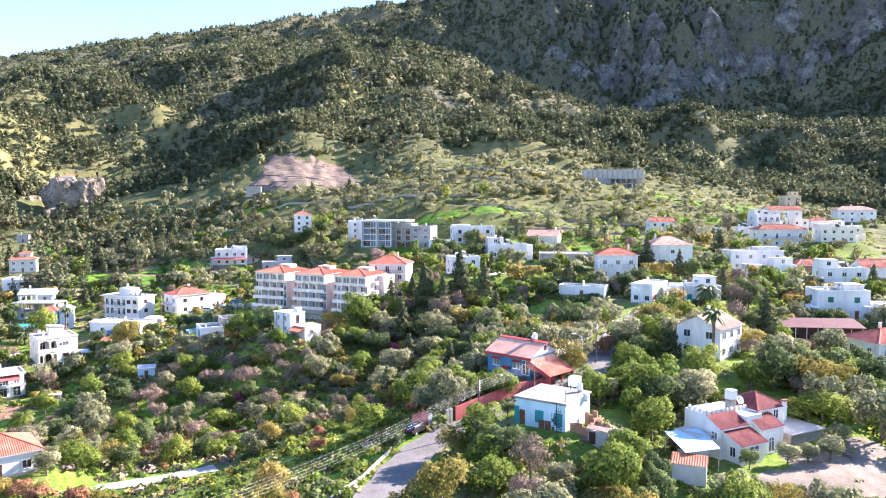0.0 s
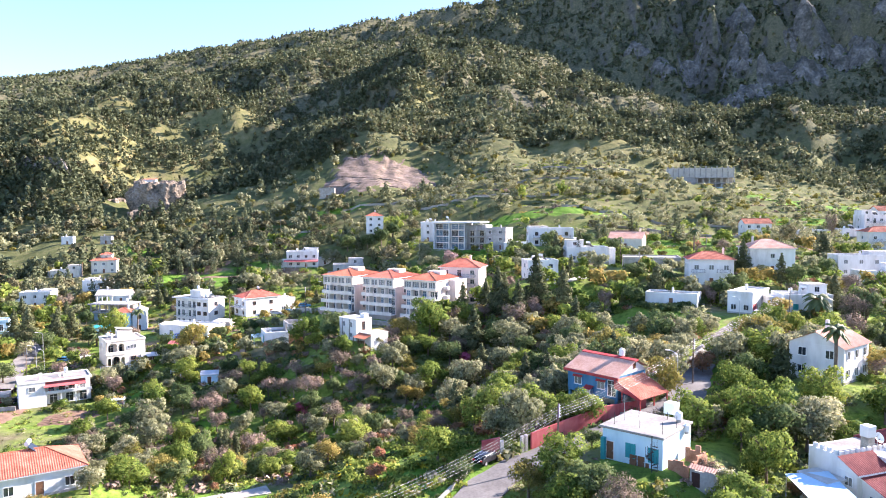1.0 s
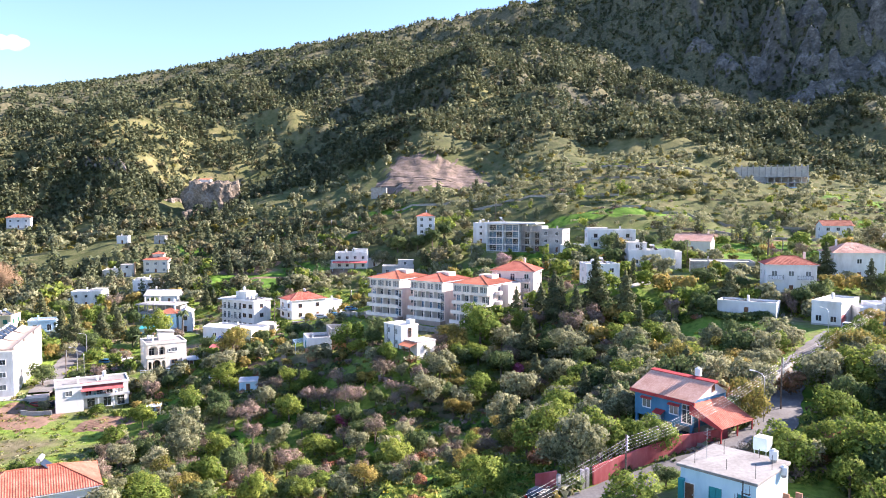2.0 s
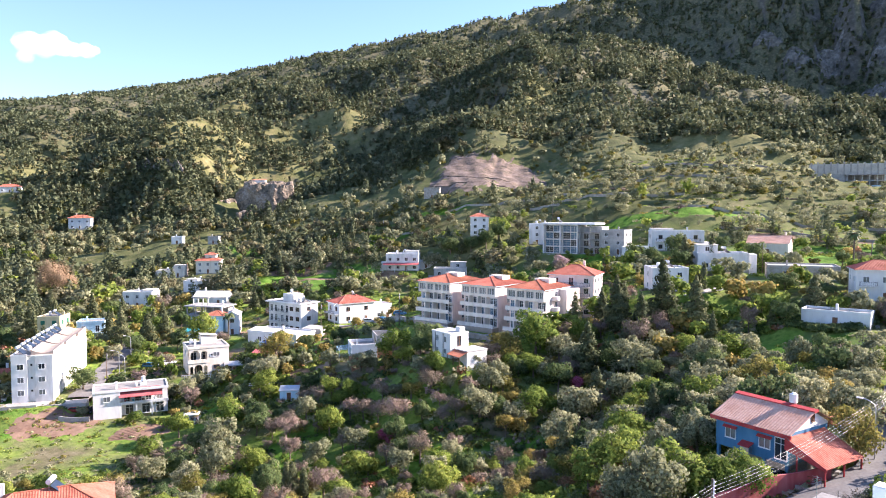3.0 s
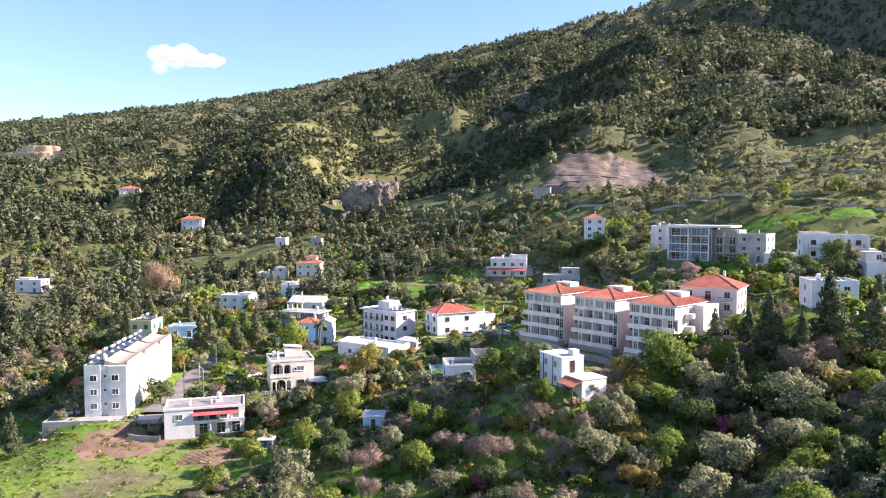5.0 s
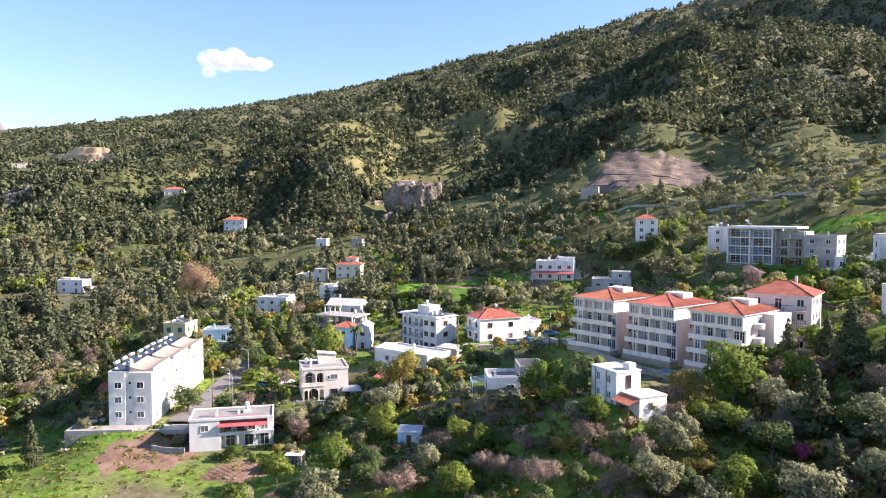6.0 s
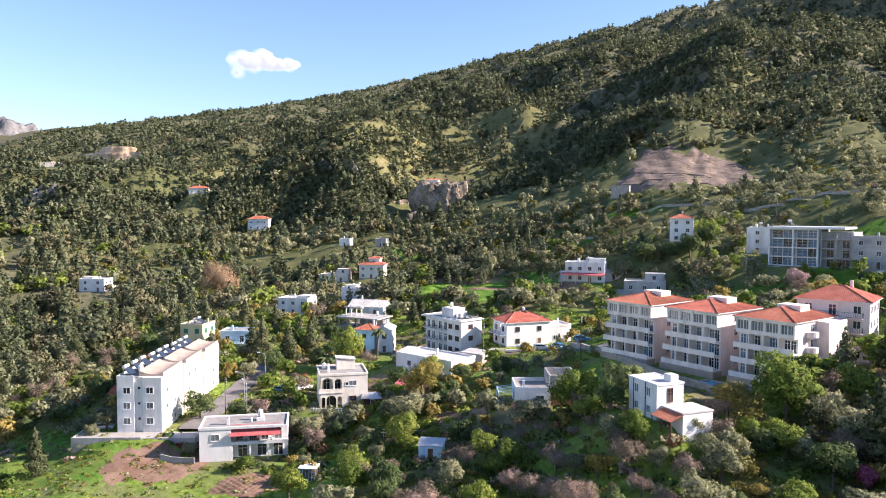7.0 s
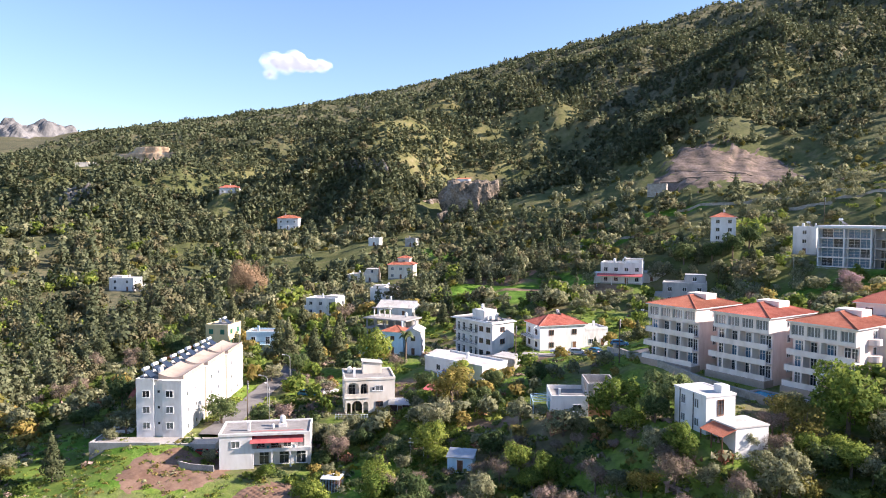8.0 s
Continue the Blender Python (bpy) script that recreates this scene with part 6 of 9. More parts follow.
def annex(p):
    w, d, H = p["w"], p["d"], 3.7
    ob = thing("house", base_matrix(p), "pale blue-white flat-roofed house with teal shutters", "house", "village houses")
    bm = bmesh.new()
    box(bm, 0, w, 0, d, -2, H, 0.02)
    part("wall", bm, M["paleblue"], ob)
    bm = bmesh.new()
    box(bm, -0.35, w + 0.2, -0.25, d + 0.2, H, H + 0.28, 0.03)
    part("roof", bm, M["roof_slab"], ob, "stained flat concrete roof")
    for u in (3.6, 6.4):
        put_window(ob, "front", w, d, u, 0.9, 1.1, 1.5, "teal")
    bm = bmesh.new()
    box(bm, 0.0, 0.5, -0.5, -0.02, -0.5, 2.6)
    part("corner_post", bm, M["teal"], ob)
    door_at(ob, 1.0, 0.1, 0.9, 2.1, "wood")
    # winding iron stair
    bm = bmesh.new()
    for k in range(12):
        a = k * 0.55
        c, s = math.cos(a), math.sin(a)
        quad_prism(bm, ((w - 0.9, -0.9, 0.25 * k + 0.3), (w - 0.9 + 0.7 * c, -0.9 + 0.7 * s, 0.25 * k + 0.3), (w - 0.9 + 0.7 * math.cos(a + 0.5), -0.9 + 0.7 * math.sin(a + 0.5), 0.25 * k + 0.3)), 0.05)
        tube(bm, (w - 0.9 + 0.7 * c, -0.9 + 0.7 * s, 0.25 * k + 0.3), (w - 0.9 + 0.7 * c, -0.9 + 0.7 * s, 0.25 * k + 1.2), 0.02, n=4)
    tube(bm, (w - 0.9, -0.9, -0.5), (w - 0.9, -0.9, 4.2), 0.06, n=6)
    part("spiral_stair", bm, M["rail"], ob, "black iron spiral stair")
    for u, v in ((1.0, 1.0), (4.0, 1.5), (7.0, 1.0), (7.2, 4.5), (2.0, 5.5), (5.0, 7.0)):
        bm = bmesh.new()
        tube(bm, (u, v, H + 0.28), (u, v, H + 1.5 + 0.3 * math.sin(u)), 0.03, n=5)
        part("reinforcing_bar", bm, M["rail"], ob)
    bm = bmesh.new()
    tube(bm, (1.2, 3.2, H + 0.28), (1.2, 3.2, H + 3.4), 0.03, n=5)
    for k in range(5):
        tube(bm, (0.8, 3.2, H + 2.7 + 0.15 * k), (1.6, 3.2, H + 2.7 + 0.15 * k), 0.012, n=4)
    part("aerial", bm, M["metal"], ob)
    tank_at(on_roof(p, w - 1.0, d - 1.2, H + 0.28) @ Matrix.Scale(0.9, 4))
    tank_at(on_roof(p, w + 0.3, d - 2.0, H - 0.7) @ Matrix.Scale(0.8, 4))
    # square tank on a frame behind
    tw = thing("water_tank", on_roof(p, 3.6, d + 3.5, 0.5), "square white water tank on tall steel legs", "water tank")
    bm = bmesh.new()
    box(bm, -0.75, 0.75, -0.75, 0.75, 3.0, 4.4, 0.06)
    part("tank", bm, M["tank"], tw)
    for a, b in ((-0.6, -0.6), (0.6, -0.6), (0.6, 0.6), (-0.6, 0.6)):
        bm = bmesh.new()
        tube(bm, (a, b, -1.5), (a, b, 3.0), 0.05, n=5)
        part("leg", bm, M["metal"], tw)
    # ruined lean-to rooms: broken walls of uneven height
    ru = thing("ruined_outbuilding", on_roof(p, w + 0.2, 0.6, -0.2), "roofless ruined brick outbuilding with tiled edge", "outbuilding")
    rb = random.Random(12)

    def broken(bm, x0, y0, x1, y1, lo, hi, thick=0.22):
        k = max(2, int(math.hypot(x1 - x0, y1 - y0) / 0.5))
        for i in range(k):
            ax, ay, bx, by = x0 + (x1 - x0) * i / k, y0 + (y1 - y0) * i / k, x0 + (x1 - x0) * (i + 1) / k, y0 + (y1 - y0) * (i + 1) / k
            box(bm, min(ax, bx) - (0 if ax != bx else thick / 2), max(ax, bx) + (0 if ax != bx else thick / 2), min(ay, by) - (0 if ay != by else thick / 2), max(ay, by) + (0 if ay != by else thick / 2), -2.0, rb.uniform(lo, hi))

    bm = bmesh.new()
    broken(bm, 0.2, 0.0, 2.6, 0.0, 1.2, 2.0)
    broken(bm, 2.8, 0.1, 2.8, 4.6, 1.4, 2.3)
    broken(bm, 0.3, 4.7, 2.7, 4.7, 1.5, 2.4)
    broken(bm, 2.9, 2.4, 5.6, 2.4, 1.0, 1.8)
    ru_wall = part("wall", bm, M["brick"], ru)
    bm = bmesh.new()
    broken(bm, 3.0, -0.6, 5.6, -0.6, 1.3, 1.6)
    broken(bm, 5.7, -0.6, 5.7, 2.4, 1.2, 1.6)
    part("rendered_wall", bm, M["concrete"], ru)
    bm = bmesh.new()
    slope(bm, (2.8, -0.9, 1.5), (1, 0, 0), (0, 1, 0), 3.0, 0.8, 0.3, 0, 0)
    part("tile_edge", bm, M["tile_pale"], ru)
    bm = bmesh.new()
    box(bm, 3.2, 4.1, -0.75, -0.715, -0.5, 1.1)
    part("doorway", bm, M["darkwood"], ru)


OWN["annex"] = annex


def near_villa(p):
    ob = thing("house", base_matrix(p), "white villa with stepped red tiled roofs and battlements", "house", "village houses")
    bm = bmesh.new()
    box(bm, 0.2, 4.3, 0.2, 3.0, -2, 2.55)
    box(bm, -0.6, 4.2, 3.0, 5.2, -2, 4.1)
    box(bm, 5.6, 9.2, 1.6, 4.2, -2, 3.5)
    box(bm, 4.2, 7.2, 3.0, 5.2, -2, 5.2)
    box(bm, -0.4, 7.2, 5.2, 9.5, -2, 5.4)
    box(bm, 7.2, 12.6, 3.7, 9.3, -2, 5.3)
    part("wall", bm, M["white"], ob)
    for name, args in (("porch_roof", ((-0.3, -0.3, 2.6), (1, 0, 0), (0, 1, 0), 5.0, 3.4, 1.3)), ("middle_roof", ((-1.0, 2.5, 4.15), (1, 0, 0), (0, 1, 0), 5.4, 2.7, 1.35)), ("right_roof", ((5.2, 1.2, 3.6), (1, 0, 0), (0, 1, 0), 4.4, 3.0, 1.6))):
        bm = bmesh.new()
        slope(bm, *args, 0, 0, 0.3, 0.07)
        part(name, bm, M["tile_dark"], ob)
        (ax, ay, az), _, _, ln, run, rise = args
        bm = bmesh.new()
        quad_prism(bm, ((ax, ay, az - 0.02), (ax + ln, ay, az - 0.02), (ax + ln, ay + run, az + rise - 0.02), (ax, ay + run, az + rise - 0.02)), 0.14)
        part("soffit", bm, M["frame_white"], ob)
        for x in (ax, ax + ln):
            bm = bmesh.new()
            pts = ((ay + 0.3, az - 0.2), (ay + run, az + rise - 0.2), (ay + run, az - 0.2))
            xx = x + (0.45 if x == ax else -0.65)
            lo, hi = [bm.verts.new((xx, b, c)) for b, c in pts], [bm.verts.new((xx + 0.2, b, c)) for b, c in pts]
            bm.faces.new(lo)
            bm.faces.new(hi[::-1])
            for k in range(3):
                bm.faces.new((lo[k], hi[k], hi[(k + 1) % 3], lo[(k + 1) % 3]))
            bmesh.ops.recalc_face_normals(bm, faces=bm.faces)
            part("gable_wall", bm, M["white"], ob)
    hip_roof(ob, 7.2, 12.6, 3.7, 9.3, 5.46, 0.35, 1.7, M["tile_dark"], name="tower_roof")
    bm = bmesh.new()
    box(bm, -0.2, 7.0, 5.4, 9.3, 5.404, 5.44)
    part("roof_terrace", bm, M["roof_slab"], ob)
    for k in range(9):
        bm = bmesh.new()
        box(bm, -0.4 + k * 0.85, 0.0 + k * 0.85, 5.2, 5.5, 5.42, 5.9)
        part("battlement", bm, M["white"], ob)
    for k in range(4):
        bm = bmesh.new()
        box(bm, -0.4, -0.1, 5.8 + k * 0.9, 6.2 + k * 0.9, 5.42, 5.9)
        part("battlement", bm, M["white"], ob)
    bm = bmesh.new()
    box(bm, 12.0, 12.6, 3.3, 3.68, 3.5, 6.2)
    ch = part("chimney", bm, M["white"], ob)
    bm = bmesh.new()
    box(bm, 11.9, 12.7, 3.2, 3.78, 6.2, 6.4)
    part("chimney_cap", bm, M["tile"], ch)
    put_window(ob, "front", 9, 9, 2.4, 0.3, 1.7, 2.0, "pale").matrix_local = pose(2.4, 0.2, 0.3)
    put_window(ob, "front", 9, 9, 1.2, 2.9, 0.9, 0.9, "pale").matrix_local = pose(-0.6, 4.0, 2.6, 0, 0, -90)
    put_window(ob, "front", 9, 9, 0, 1, 0.8, 1.2, "dark").matrix_local = pose(0.2, 1.6, 0.8, 0, 0, -90)
    bm = bmesh.new()
    arch_wall(bm, 6.4, 8.4, 1.52, 0.2, 2.9, [(6.8, 8.0, 1.7)], 0.1)
    part("arched_surround", bm, M["frame_white"], ob)
    put_window(ob, "front", 9, 9, 7.4, 0.4, 1.0, 1.9, "pale").matrix_local = pose(7.4, 1.58, 0.4)
    for u in (8.8, 10.8):
        put_window(ob, "front", 9, 9, u, 3.2, 0.9, 1.2, "dark").matrix_local = pose(u, 3.7, 3.9)
    # tank on its stand, and a dish
    tank = thing("water_tank", on_roof(p, 4.6, 6.0, 5.44), "square white water tank on a stone stand", "water tank")
    bm = bmesh.new()
    box(bm, -0.6, 0.6, -0.6, 0.6, 1.4, 2.7, 0.05)
    part("tank", bm, M["tank"], tank)
    bm = bmesh.new()
    box(bm, -0.5, 0.5, -0.5, 0.5, 0, 1.4)
    part("stand", bm, M["stone"], tank)
    dish = thing("satellite_dish", on_roof(p, 6.0, 5.9, 5.44), "white satellite dish on a short mast", "satellite dish")
    bm = bmesh.new()
    tube(bm, (0, 0, 0), (0, 0, 1.0), 0.04, n=6)
    part("mast", bm, M["metal"], dish)
    bm = bmesh.new()
    tube(bm, (0, -0.1, 1.1), (0, -0.28, 1.2), 0.25, 0.62, n=16, caps=False)
    tube(bm, (0, -0.1, 1.1), (0, -0.09, 1.1), 0.25, 0.01, n=16, caps=False)
    part("dish", bm, M["tank"], dish)
    # terrace with pale paving to the side
    bm = bmesh.new()
    box(bm, 12.6, 19.5, 2.5, 10.5, -3, 1.5, 0.03)
    part("terrace_base", bm, M["stone"], ob)
    bm = bmesh.new()
    box(bm, 12.6, 19.8, 2.2, 10.7, 1.504, 1.65)
    part("terrace_floor", bm, M["roof_pale"], ob, "broad pale paved terrace")
    bm = bmesh.new()
    box(bm, -3.2, -0.6, 4.5, 8.0, -2, 3.0)
    part("side_room", bm, M["white"], ob)
    bm = bmesh.new()
    box(bm, -3.6, -0.6, 4.1, 8.2, 3.0, 3.2)
    part("side_roof", bm, M["roof_pale"], ob)
    # shade sail over the car port
    sail = thing("shade_sail", Matrix(), "pale blue tarpaulin stretched over a carport frame", "shade sail")
    bm = bmesh.new()
    quad_prism(bm, ((29.9, 96.2, 39.4), (34.9, 97.0, 39.6), (34.9, 89.6, 39.3), (30.3, 88.9, 39.0)), 0.05)
    part("sheet", bm, M["tarp"], sail)
    for x, y, z in ((30.0, 96.0, 39.35), (34.8, 96.8, 39.5), (34.8, 89.8, 39.25), (30.4, 89.1, 38.95)):
        bm = bmesh.new()
        tube(bm, (x, y, 35.5), (x, y, z - 0.05), 0.05, n=6)
        part("post", bm, M["metal"], sail)
    shd = thing("garden_shed", pose(28.2, 87.6, 36.2, 0, 0, -22), "low white garden shed with red tiled roof", "shed")
    bm = bmesh.new()
    box(bm, 0, 4.0, 0, 2.4, -1.5, 2.0)
    part("wall", bm, M["white"], shd)
    bm = bmesh.new()
    slope(bm, (-0.2, -0.2, 2.0), (1, 0, 0), (0, 1, 0), 4.4, 2.8, 0.55, 0, 0)
    part("roof", bm, M["tile"], shd)


OWN["near_villa"] = near_villa

for key, p in PLOTS.items():
    if p["roof"] == "own" and key in OWN:
        OWN[key](p)
    else:
        if p["roof"] == "own":
            p = dict(p, roof="flat", label=p["label"] or "white village house", storeys=max(1, p["storeys"]))
        generic_house(key, p)


# ---- trees ----
def crown(seed, lobes, n, size, droop=0.0, hollow=0.72, slim=1.0, dense=4.2):
    """Leaf tufts over a set of lobes (x, y, z, rx, rz): arrays of verts, triangles and soft normals."""
    n, size = int(n * dense), size * (0.9 if dense == 1 else 0.52)
    r = np.random.RandomState(seed)
    lob = np.array(lobes, float)
    area = lob[:, 3] * lob[:, 4]
    pick = r.choice(len(lob), n, p=area / area.sum())
    v = r.normal(size=(n, 3))
    v[:, 2] = np.abs(v[:, 2]) * np.where(r.rand(n) < 0.72, 1, -1)
    v /= np.linalg.norm(v, axis=1, keepdims=True)
    rad = hollow + (1.06 - hollow) * r.rand(n) ** 0.42
    rad *= 1 + 0.22 * np.sin(v[:, 0] * 5 + pick) * np.cos(v[:, 1] * 4 + 2 * pick) + 0.12 * np.sin(v[:, 2] * 9 + 3 * pick + v[:, 0] * 7)
    c = lob[pick, :3] + v * np.stack([lob[pick, 3], lob[pick, 3], lob[pick, 4]], 1) * rad[:, None]
    nrm = v + r.normal(size=(n, 3)) * 0.6
    nrm /= np.linalg.norm(nrm, axis=1, keepdims=True)
    a = np.cross(nrm, r.normal(size=(n, 3)))
    a /= np.linalg.norm(a, axis=1, keepdims=True)
    b = np.cross(nrm, a)
    s = size * (0.55 + 0.9 * r.rand(n))[:, None]
    asp = (0.7 + 0.6 * r.rand(n))[:, None] * slim
    bend = nrm * s * 0.25
    q = np.stack([c - a * s * 1.15 + bend, c + a * s * 0.7 - b * s * asp, c + a * s * 0.7 + b * s * asp], 1)
    q[..., 2] -= droop * r.rand(n)[:, None] * s
    mid = np.array([0, 0, lob[:, 2].mean()])
    wide = max(0.01, np.abs(lob[:, :3] - mid).max() + lob[:, 3].max())
    grain = 0.25 if dense == 1 else 0.42
    soft = 0.65 * v + 0.55 * (c - mid) / wide + grain * nrm
    soft /= np.linalg.norm(soft, axis=1, keepdims=True)
    return q.reshape(-1, 3), np.arange(3 * n).reshape(n, 3), np.repeat(soft, 3, 0)


def leafy(name, verts, faces, normals, material):
    """A mesh of leaf cards that takes its light as a rounded mass."""
    me = np_mesh(name, verts, faces, material, True)
    me.normals_split_custom_set_from_vertices(np.asarray(normals, np.float32))
    return me


def limbs(seed, height, spread, base, count=5, twigs=0, thin=1.0, start=0.35):
    """A tapered trunk with limbs, and twigs where asked."""
    r = random.Random(seed)
    bm = bmesh.new()
    top = Vector((r.uniform(-0.2, 0.2), r.uniform(-0.2, 0.2), height * 0.62))
    mid = Vector((r.uniform(-0.15, 0.15), r.uniform(-0.15, 0.15), height * start))
    tube(bm, (0, 0, -0.6), mid, base, base * 0.75, 7)
    tube(bm, mid, top, base * 0.75, base * 0.4, 6)
    for k in range(count):
        a = 2 * math.pi * (k + r.uniform(-0.3, 0.3)) / count
        f = r.uniform(0.2, 0.95)
        p = mid.lerp(top, f)
        e = Vector((math.cos(a) * spread * r.uniform(0.5, 0.9), math.sin(a) * spread * r.uniform(0.5, 0.9), height * r.uniform(0.6, 0.92)))
        tube(bm, p, e, base * 0.38 * thin, base * 0.12, 5, False)
        for j in range(twigs):
            s = p.lerp(e, r.uniform(0.35, 1.0))
            g = s + Vector((r.uniform(-1, 1), r.uniform(-1, 1), r.uniform(0.2, 1.3))) * spread * 0.45
            tube(bm, s, g, base * 0.10, base * 0.03, 3, False)
            for _ in range(2):
                h = s.lerp(g, r.uniform(0.4, 0.9))
                tube(bm, h, h + Vector((r.uniform(-1, 1), r.uniform(-1, 1), r.uniform(0.1, 1.1))) * spread * 0.25, base * 0.05, base * 0.02, 3, False)
    return bm


def round_lobes(seed, R, H, k=7):
    r = random.Random(seed)
    out = [(0, 0, H * 0.6, R * 0.62, H * 0.3)]
    for i in range(k):
        a = 2 * math.pi * (i + r.uniform(-0.3, 0.3)) / k
        q = r.uniform(0.45, 0.68) * R
        out.append((q * math.cos(a), q * math.sin(a), H * r.uniform(0.36, 0.84), R * r.uniform(0.26, 0.5), H * r.uniform(0.12, 0.26)))
    return out


KINDS = {
    "olive": ("olive_tree", "grey-green olive tree with a rounded ragged crown", "olive", 2.6, 4.6),
    "bright": ("broadleaf_tree", "broad tree in fresh yellow-green spring leaf", "bright", 3.0, 5.8),
    "dark": ("evergreen_tree", "dense dark-green evergreen tree", "dark", 2.5, 5.2),
    "ochre": ("broadleaf_tree", "olive-yellow tree with thin foliage", "ochre", 2.4, 4.6),
    "rust": ("dry_bush", "rust-brown bush with dry leaves", "rust", 1.6, 2.8),
    "twig": ("bare_tree", "leafless brown tree with fine twigs", "twig", 2.3, 4.4),
    "pink": ("blossom_tree", "tree covered in magenta blossom", "pinkbloom", 1.8, 3.6),
    "pale_pink": ("blossom_tree", "tree covered in pale pink blossom", "paleblossom", 3.2, 5.6),
    "bush": ("green_bush", "low bright green bush", "bright", 1.5, 1.9),
    "dbush": ("green_bush", "low dark green bush", "dark", 1.5, 2.0),
    "gorse": ("gorse_bush", "low bush with yellow flowers", "yellow", 1.1, 1.3),
    "pine": ("pine_tree", "dark pine tree with layered branches", "pine_near", 2.4, 8.5),
    "cypress": ("cypress_tree", "slender dark-green cypress tree", "pine_near", 0.9, 8.0),
    "plane": ("bare_tree", "tall bare tree with pale brown twigs", "pale_twig", 9.0, 18.0),
}
PROTO = {}


def tree_proto(kind, v):
    name, label, leaf, R, H = KINDS[kind]
    seed = hash((kind == "x", v)) % 5 + v * 17 + sum(map(ord, kind))
    ob = thing(name, Matrix(), label, "tree" if "bush" not in name else "bush", "trees and bushes")
    if kind in ("twig", "plane"):
        part("trunk", limbs(seed, H, R, 0.17 if kind == "twig" else 0.3, 7, 6 if kind == "twig" else 11, 1.0, 0.25), M["bark"] if kind == "twig" else M["pale_twig"], ob)
        vs, fs, ns = crown(seed, round_lobes(seed, R, H, 6), 900 if kind == "twig" else 6000, 0.3 if kind == "twig" else 0.6, -1.0, 0.3, 0.13)
        part("crown", leafy("crown", vs, fs, ns, M[leaf]), None, ob)
        return ob
    if kind == "pine":
        part("trunk", limbs(seed, H, 0.8, 0.2, 3), M["bark"], ob)
        r = random.Random(seed)
        lob = []
        for k in range(13):
            f = k / 12
            rr = R * (1 - f) ** 0.8 * 0.62 + 0.25
            a = k * 2.4 + r.uniform(-0.4, 0.4)
            off = R * (1 - f) * 0.42
            lob.append((off * math.cos(a), off * math.sin(a), H * (0.16 + 0.8 * f), rr, 0.55 + 0.35 * (1 - f)))
        vs, fs, ns = crown(seed, lob, 760, 0.28, 0.8, 0.6)
    elif kind == "cypress":
        part("trunk", limbs(seed, H, 0.3, 0.15, 2), M["bark"], ob)
        lob = [(0, 0, H * (0.1 + 0.085 * k), R * (0.55 + 0.45 * math.sin(math.pi * min(1, 0.2 + k * 0.09))), H * 0.1) for k in range(10)]
        vs, fs, ns = crown(seed, lob, 700, 0.2, 0, 0.7)
    elif kind in ("bush", "dbush", "gorse", "rust"):
        part("trunk", limbs(seed, H, R, 0.07, 5, 1), M["bark"], ob)
        lob = [(x, y, z * 0.72, a, b) for x, y, z, a, b in round_lobes(seed, R, H, 5)]
        vs, fs, ns = crown(seed, lob, 380, 0.17, 0, 0.5)
    else:
        part("trunk", limbs(seed, H, R, 0.2, 6), M["bark"], ob)
        n, s, ho = {"olive": (760, 0.23, 0.62), "bright": (800, 0.26, 0.6), "dark": (760, 0.25, 0.68), "ochre": (560, 0.20, 0.45), "pink": (560, 0.17, 0.45), "pale_pink": (900, 0.18, 0.4)}[kind]
        vs, fs, ns = crown(seed, round_lobes(seed, R, H, 8), n, s, 0.3, ho)
    part("crown", leafy("crown", vs, fs, ns, M[leaf]), None, ob)
    return ob


tree_rng = random.Random(21)


def plant(kind, x, y, scale=1.0, tall=1.0):
    v = tree_rng.randrange(3)
    m = Matrix.LocRotScale((x, y, float(on_ground(x, y)) - 0.05), Euler((0, 0, tree_rng.uniform(0, 6.28))), (scale, scale, scale * tall))
    if (kind, v) not in PROTO:
        PROTO[kind, v] = ob = tree_proto(kind, v)
        ob.matrix_world = m
        ob.scale = (1, 1, 1)
    else:
        copy_thing(PROTO[kind, v], m)


def open_spot(x, y, margin=0.3):
    """Clear of houses and roads, fields or not."""
    for p in PLOTS.values():
        c, s = math.cos(radians(p["yaw"])), math.sin(radians(p["yaw"]))
        u, v = (x - p["x"]) * c + (y - p["y"]) * s, -(x - p["x"]) * s + (y - p["y"]) * c
        if -margin < u < p["w"] + margin and -margin - 2.5 < v < p["d"] + margin:
            return False
    for _, line, width, _ in ROADS:
        for (x0, y0, _), (x1, y1, _) in zip(line, line[1:]):
            t = max(0, min(1, ((x - x0) * (x1 - x0) + (y - y0) * (y1 - y0)) / ((x1 - x0)**2 + (y1 - y0)**2)))
            if math.hypot(x - x0 - t * (x1 - x0), y - y0 - t * (y1 - y0)) < width / 2 + margin + 0.3:
                return False
    return True


def clear_of(x, y, margin=1.6):
    return open_spot(x, y, margin) and not any(x0 < x < x1 and y0 < y < y1 for x0, x1, y0, y1 in CLEARINGS)


# open grass and fields: x0, x1, y0, y1
CLEARINGS = [(20, 52, 180, 206), (-9, 5, 78, 97), (-135, -100, 146, 168), (-100, -84, 160, 174), (10, 22, 88, 98), (1, 10, 120, 128), (-62, -54, 161, 167), (-12, -4, 148, 156), (44, 62, 78, 92), (-40, -33, 108, 118), (-76, -24, 197, 221), (-102, -62, 239, 256), (-128, -112, 240, 252), (22, 48, 184, 201), (-2, 24, 96, 104), (1, 10, 104, 112), (74, 100, 146, 164), (33, 57, 110, 130), (25, 36, 82, 97), (36, 62, 80, 106), (18, 28, 94, 108), (-140, -96, 142, 172), (-86, -58, 84, 101)]


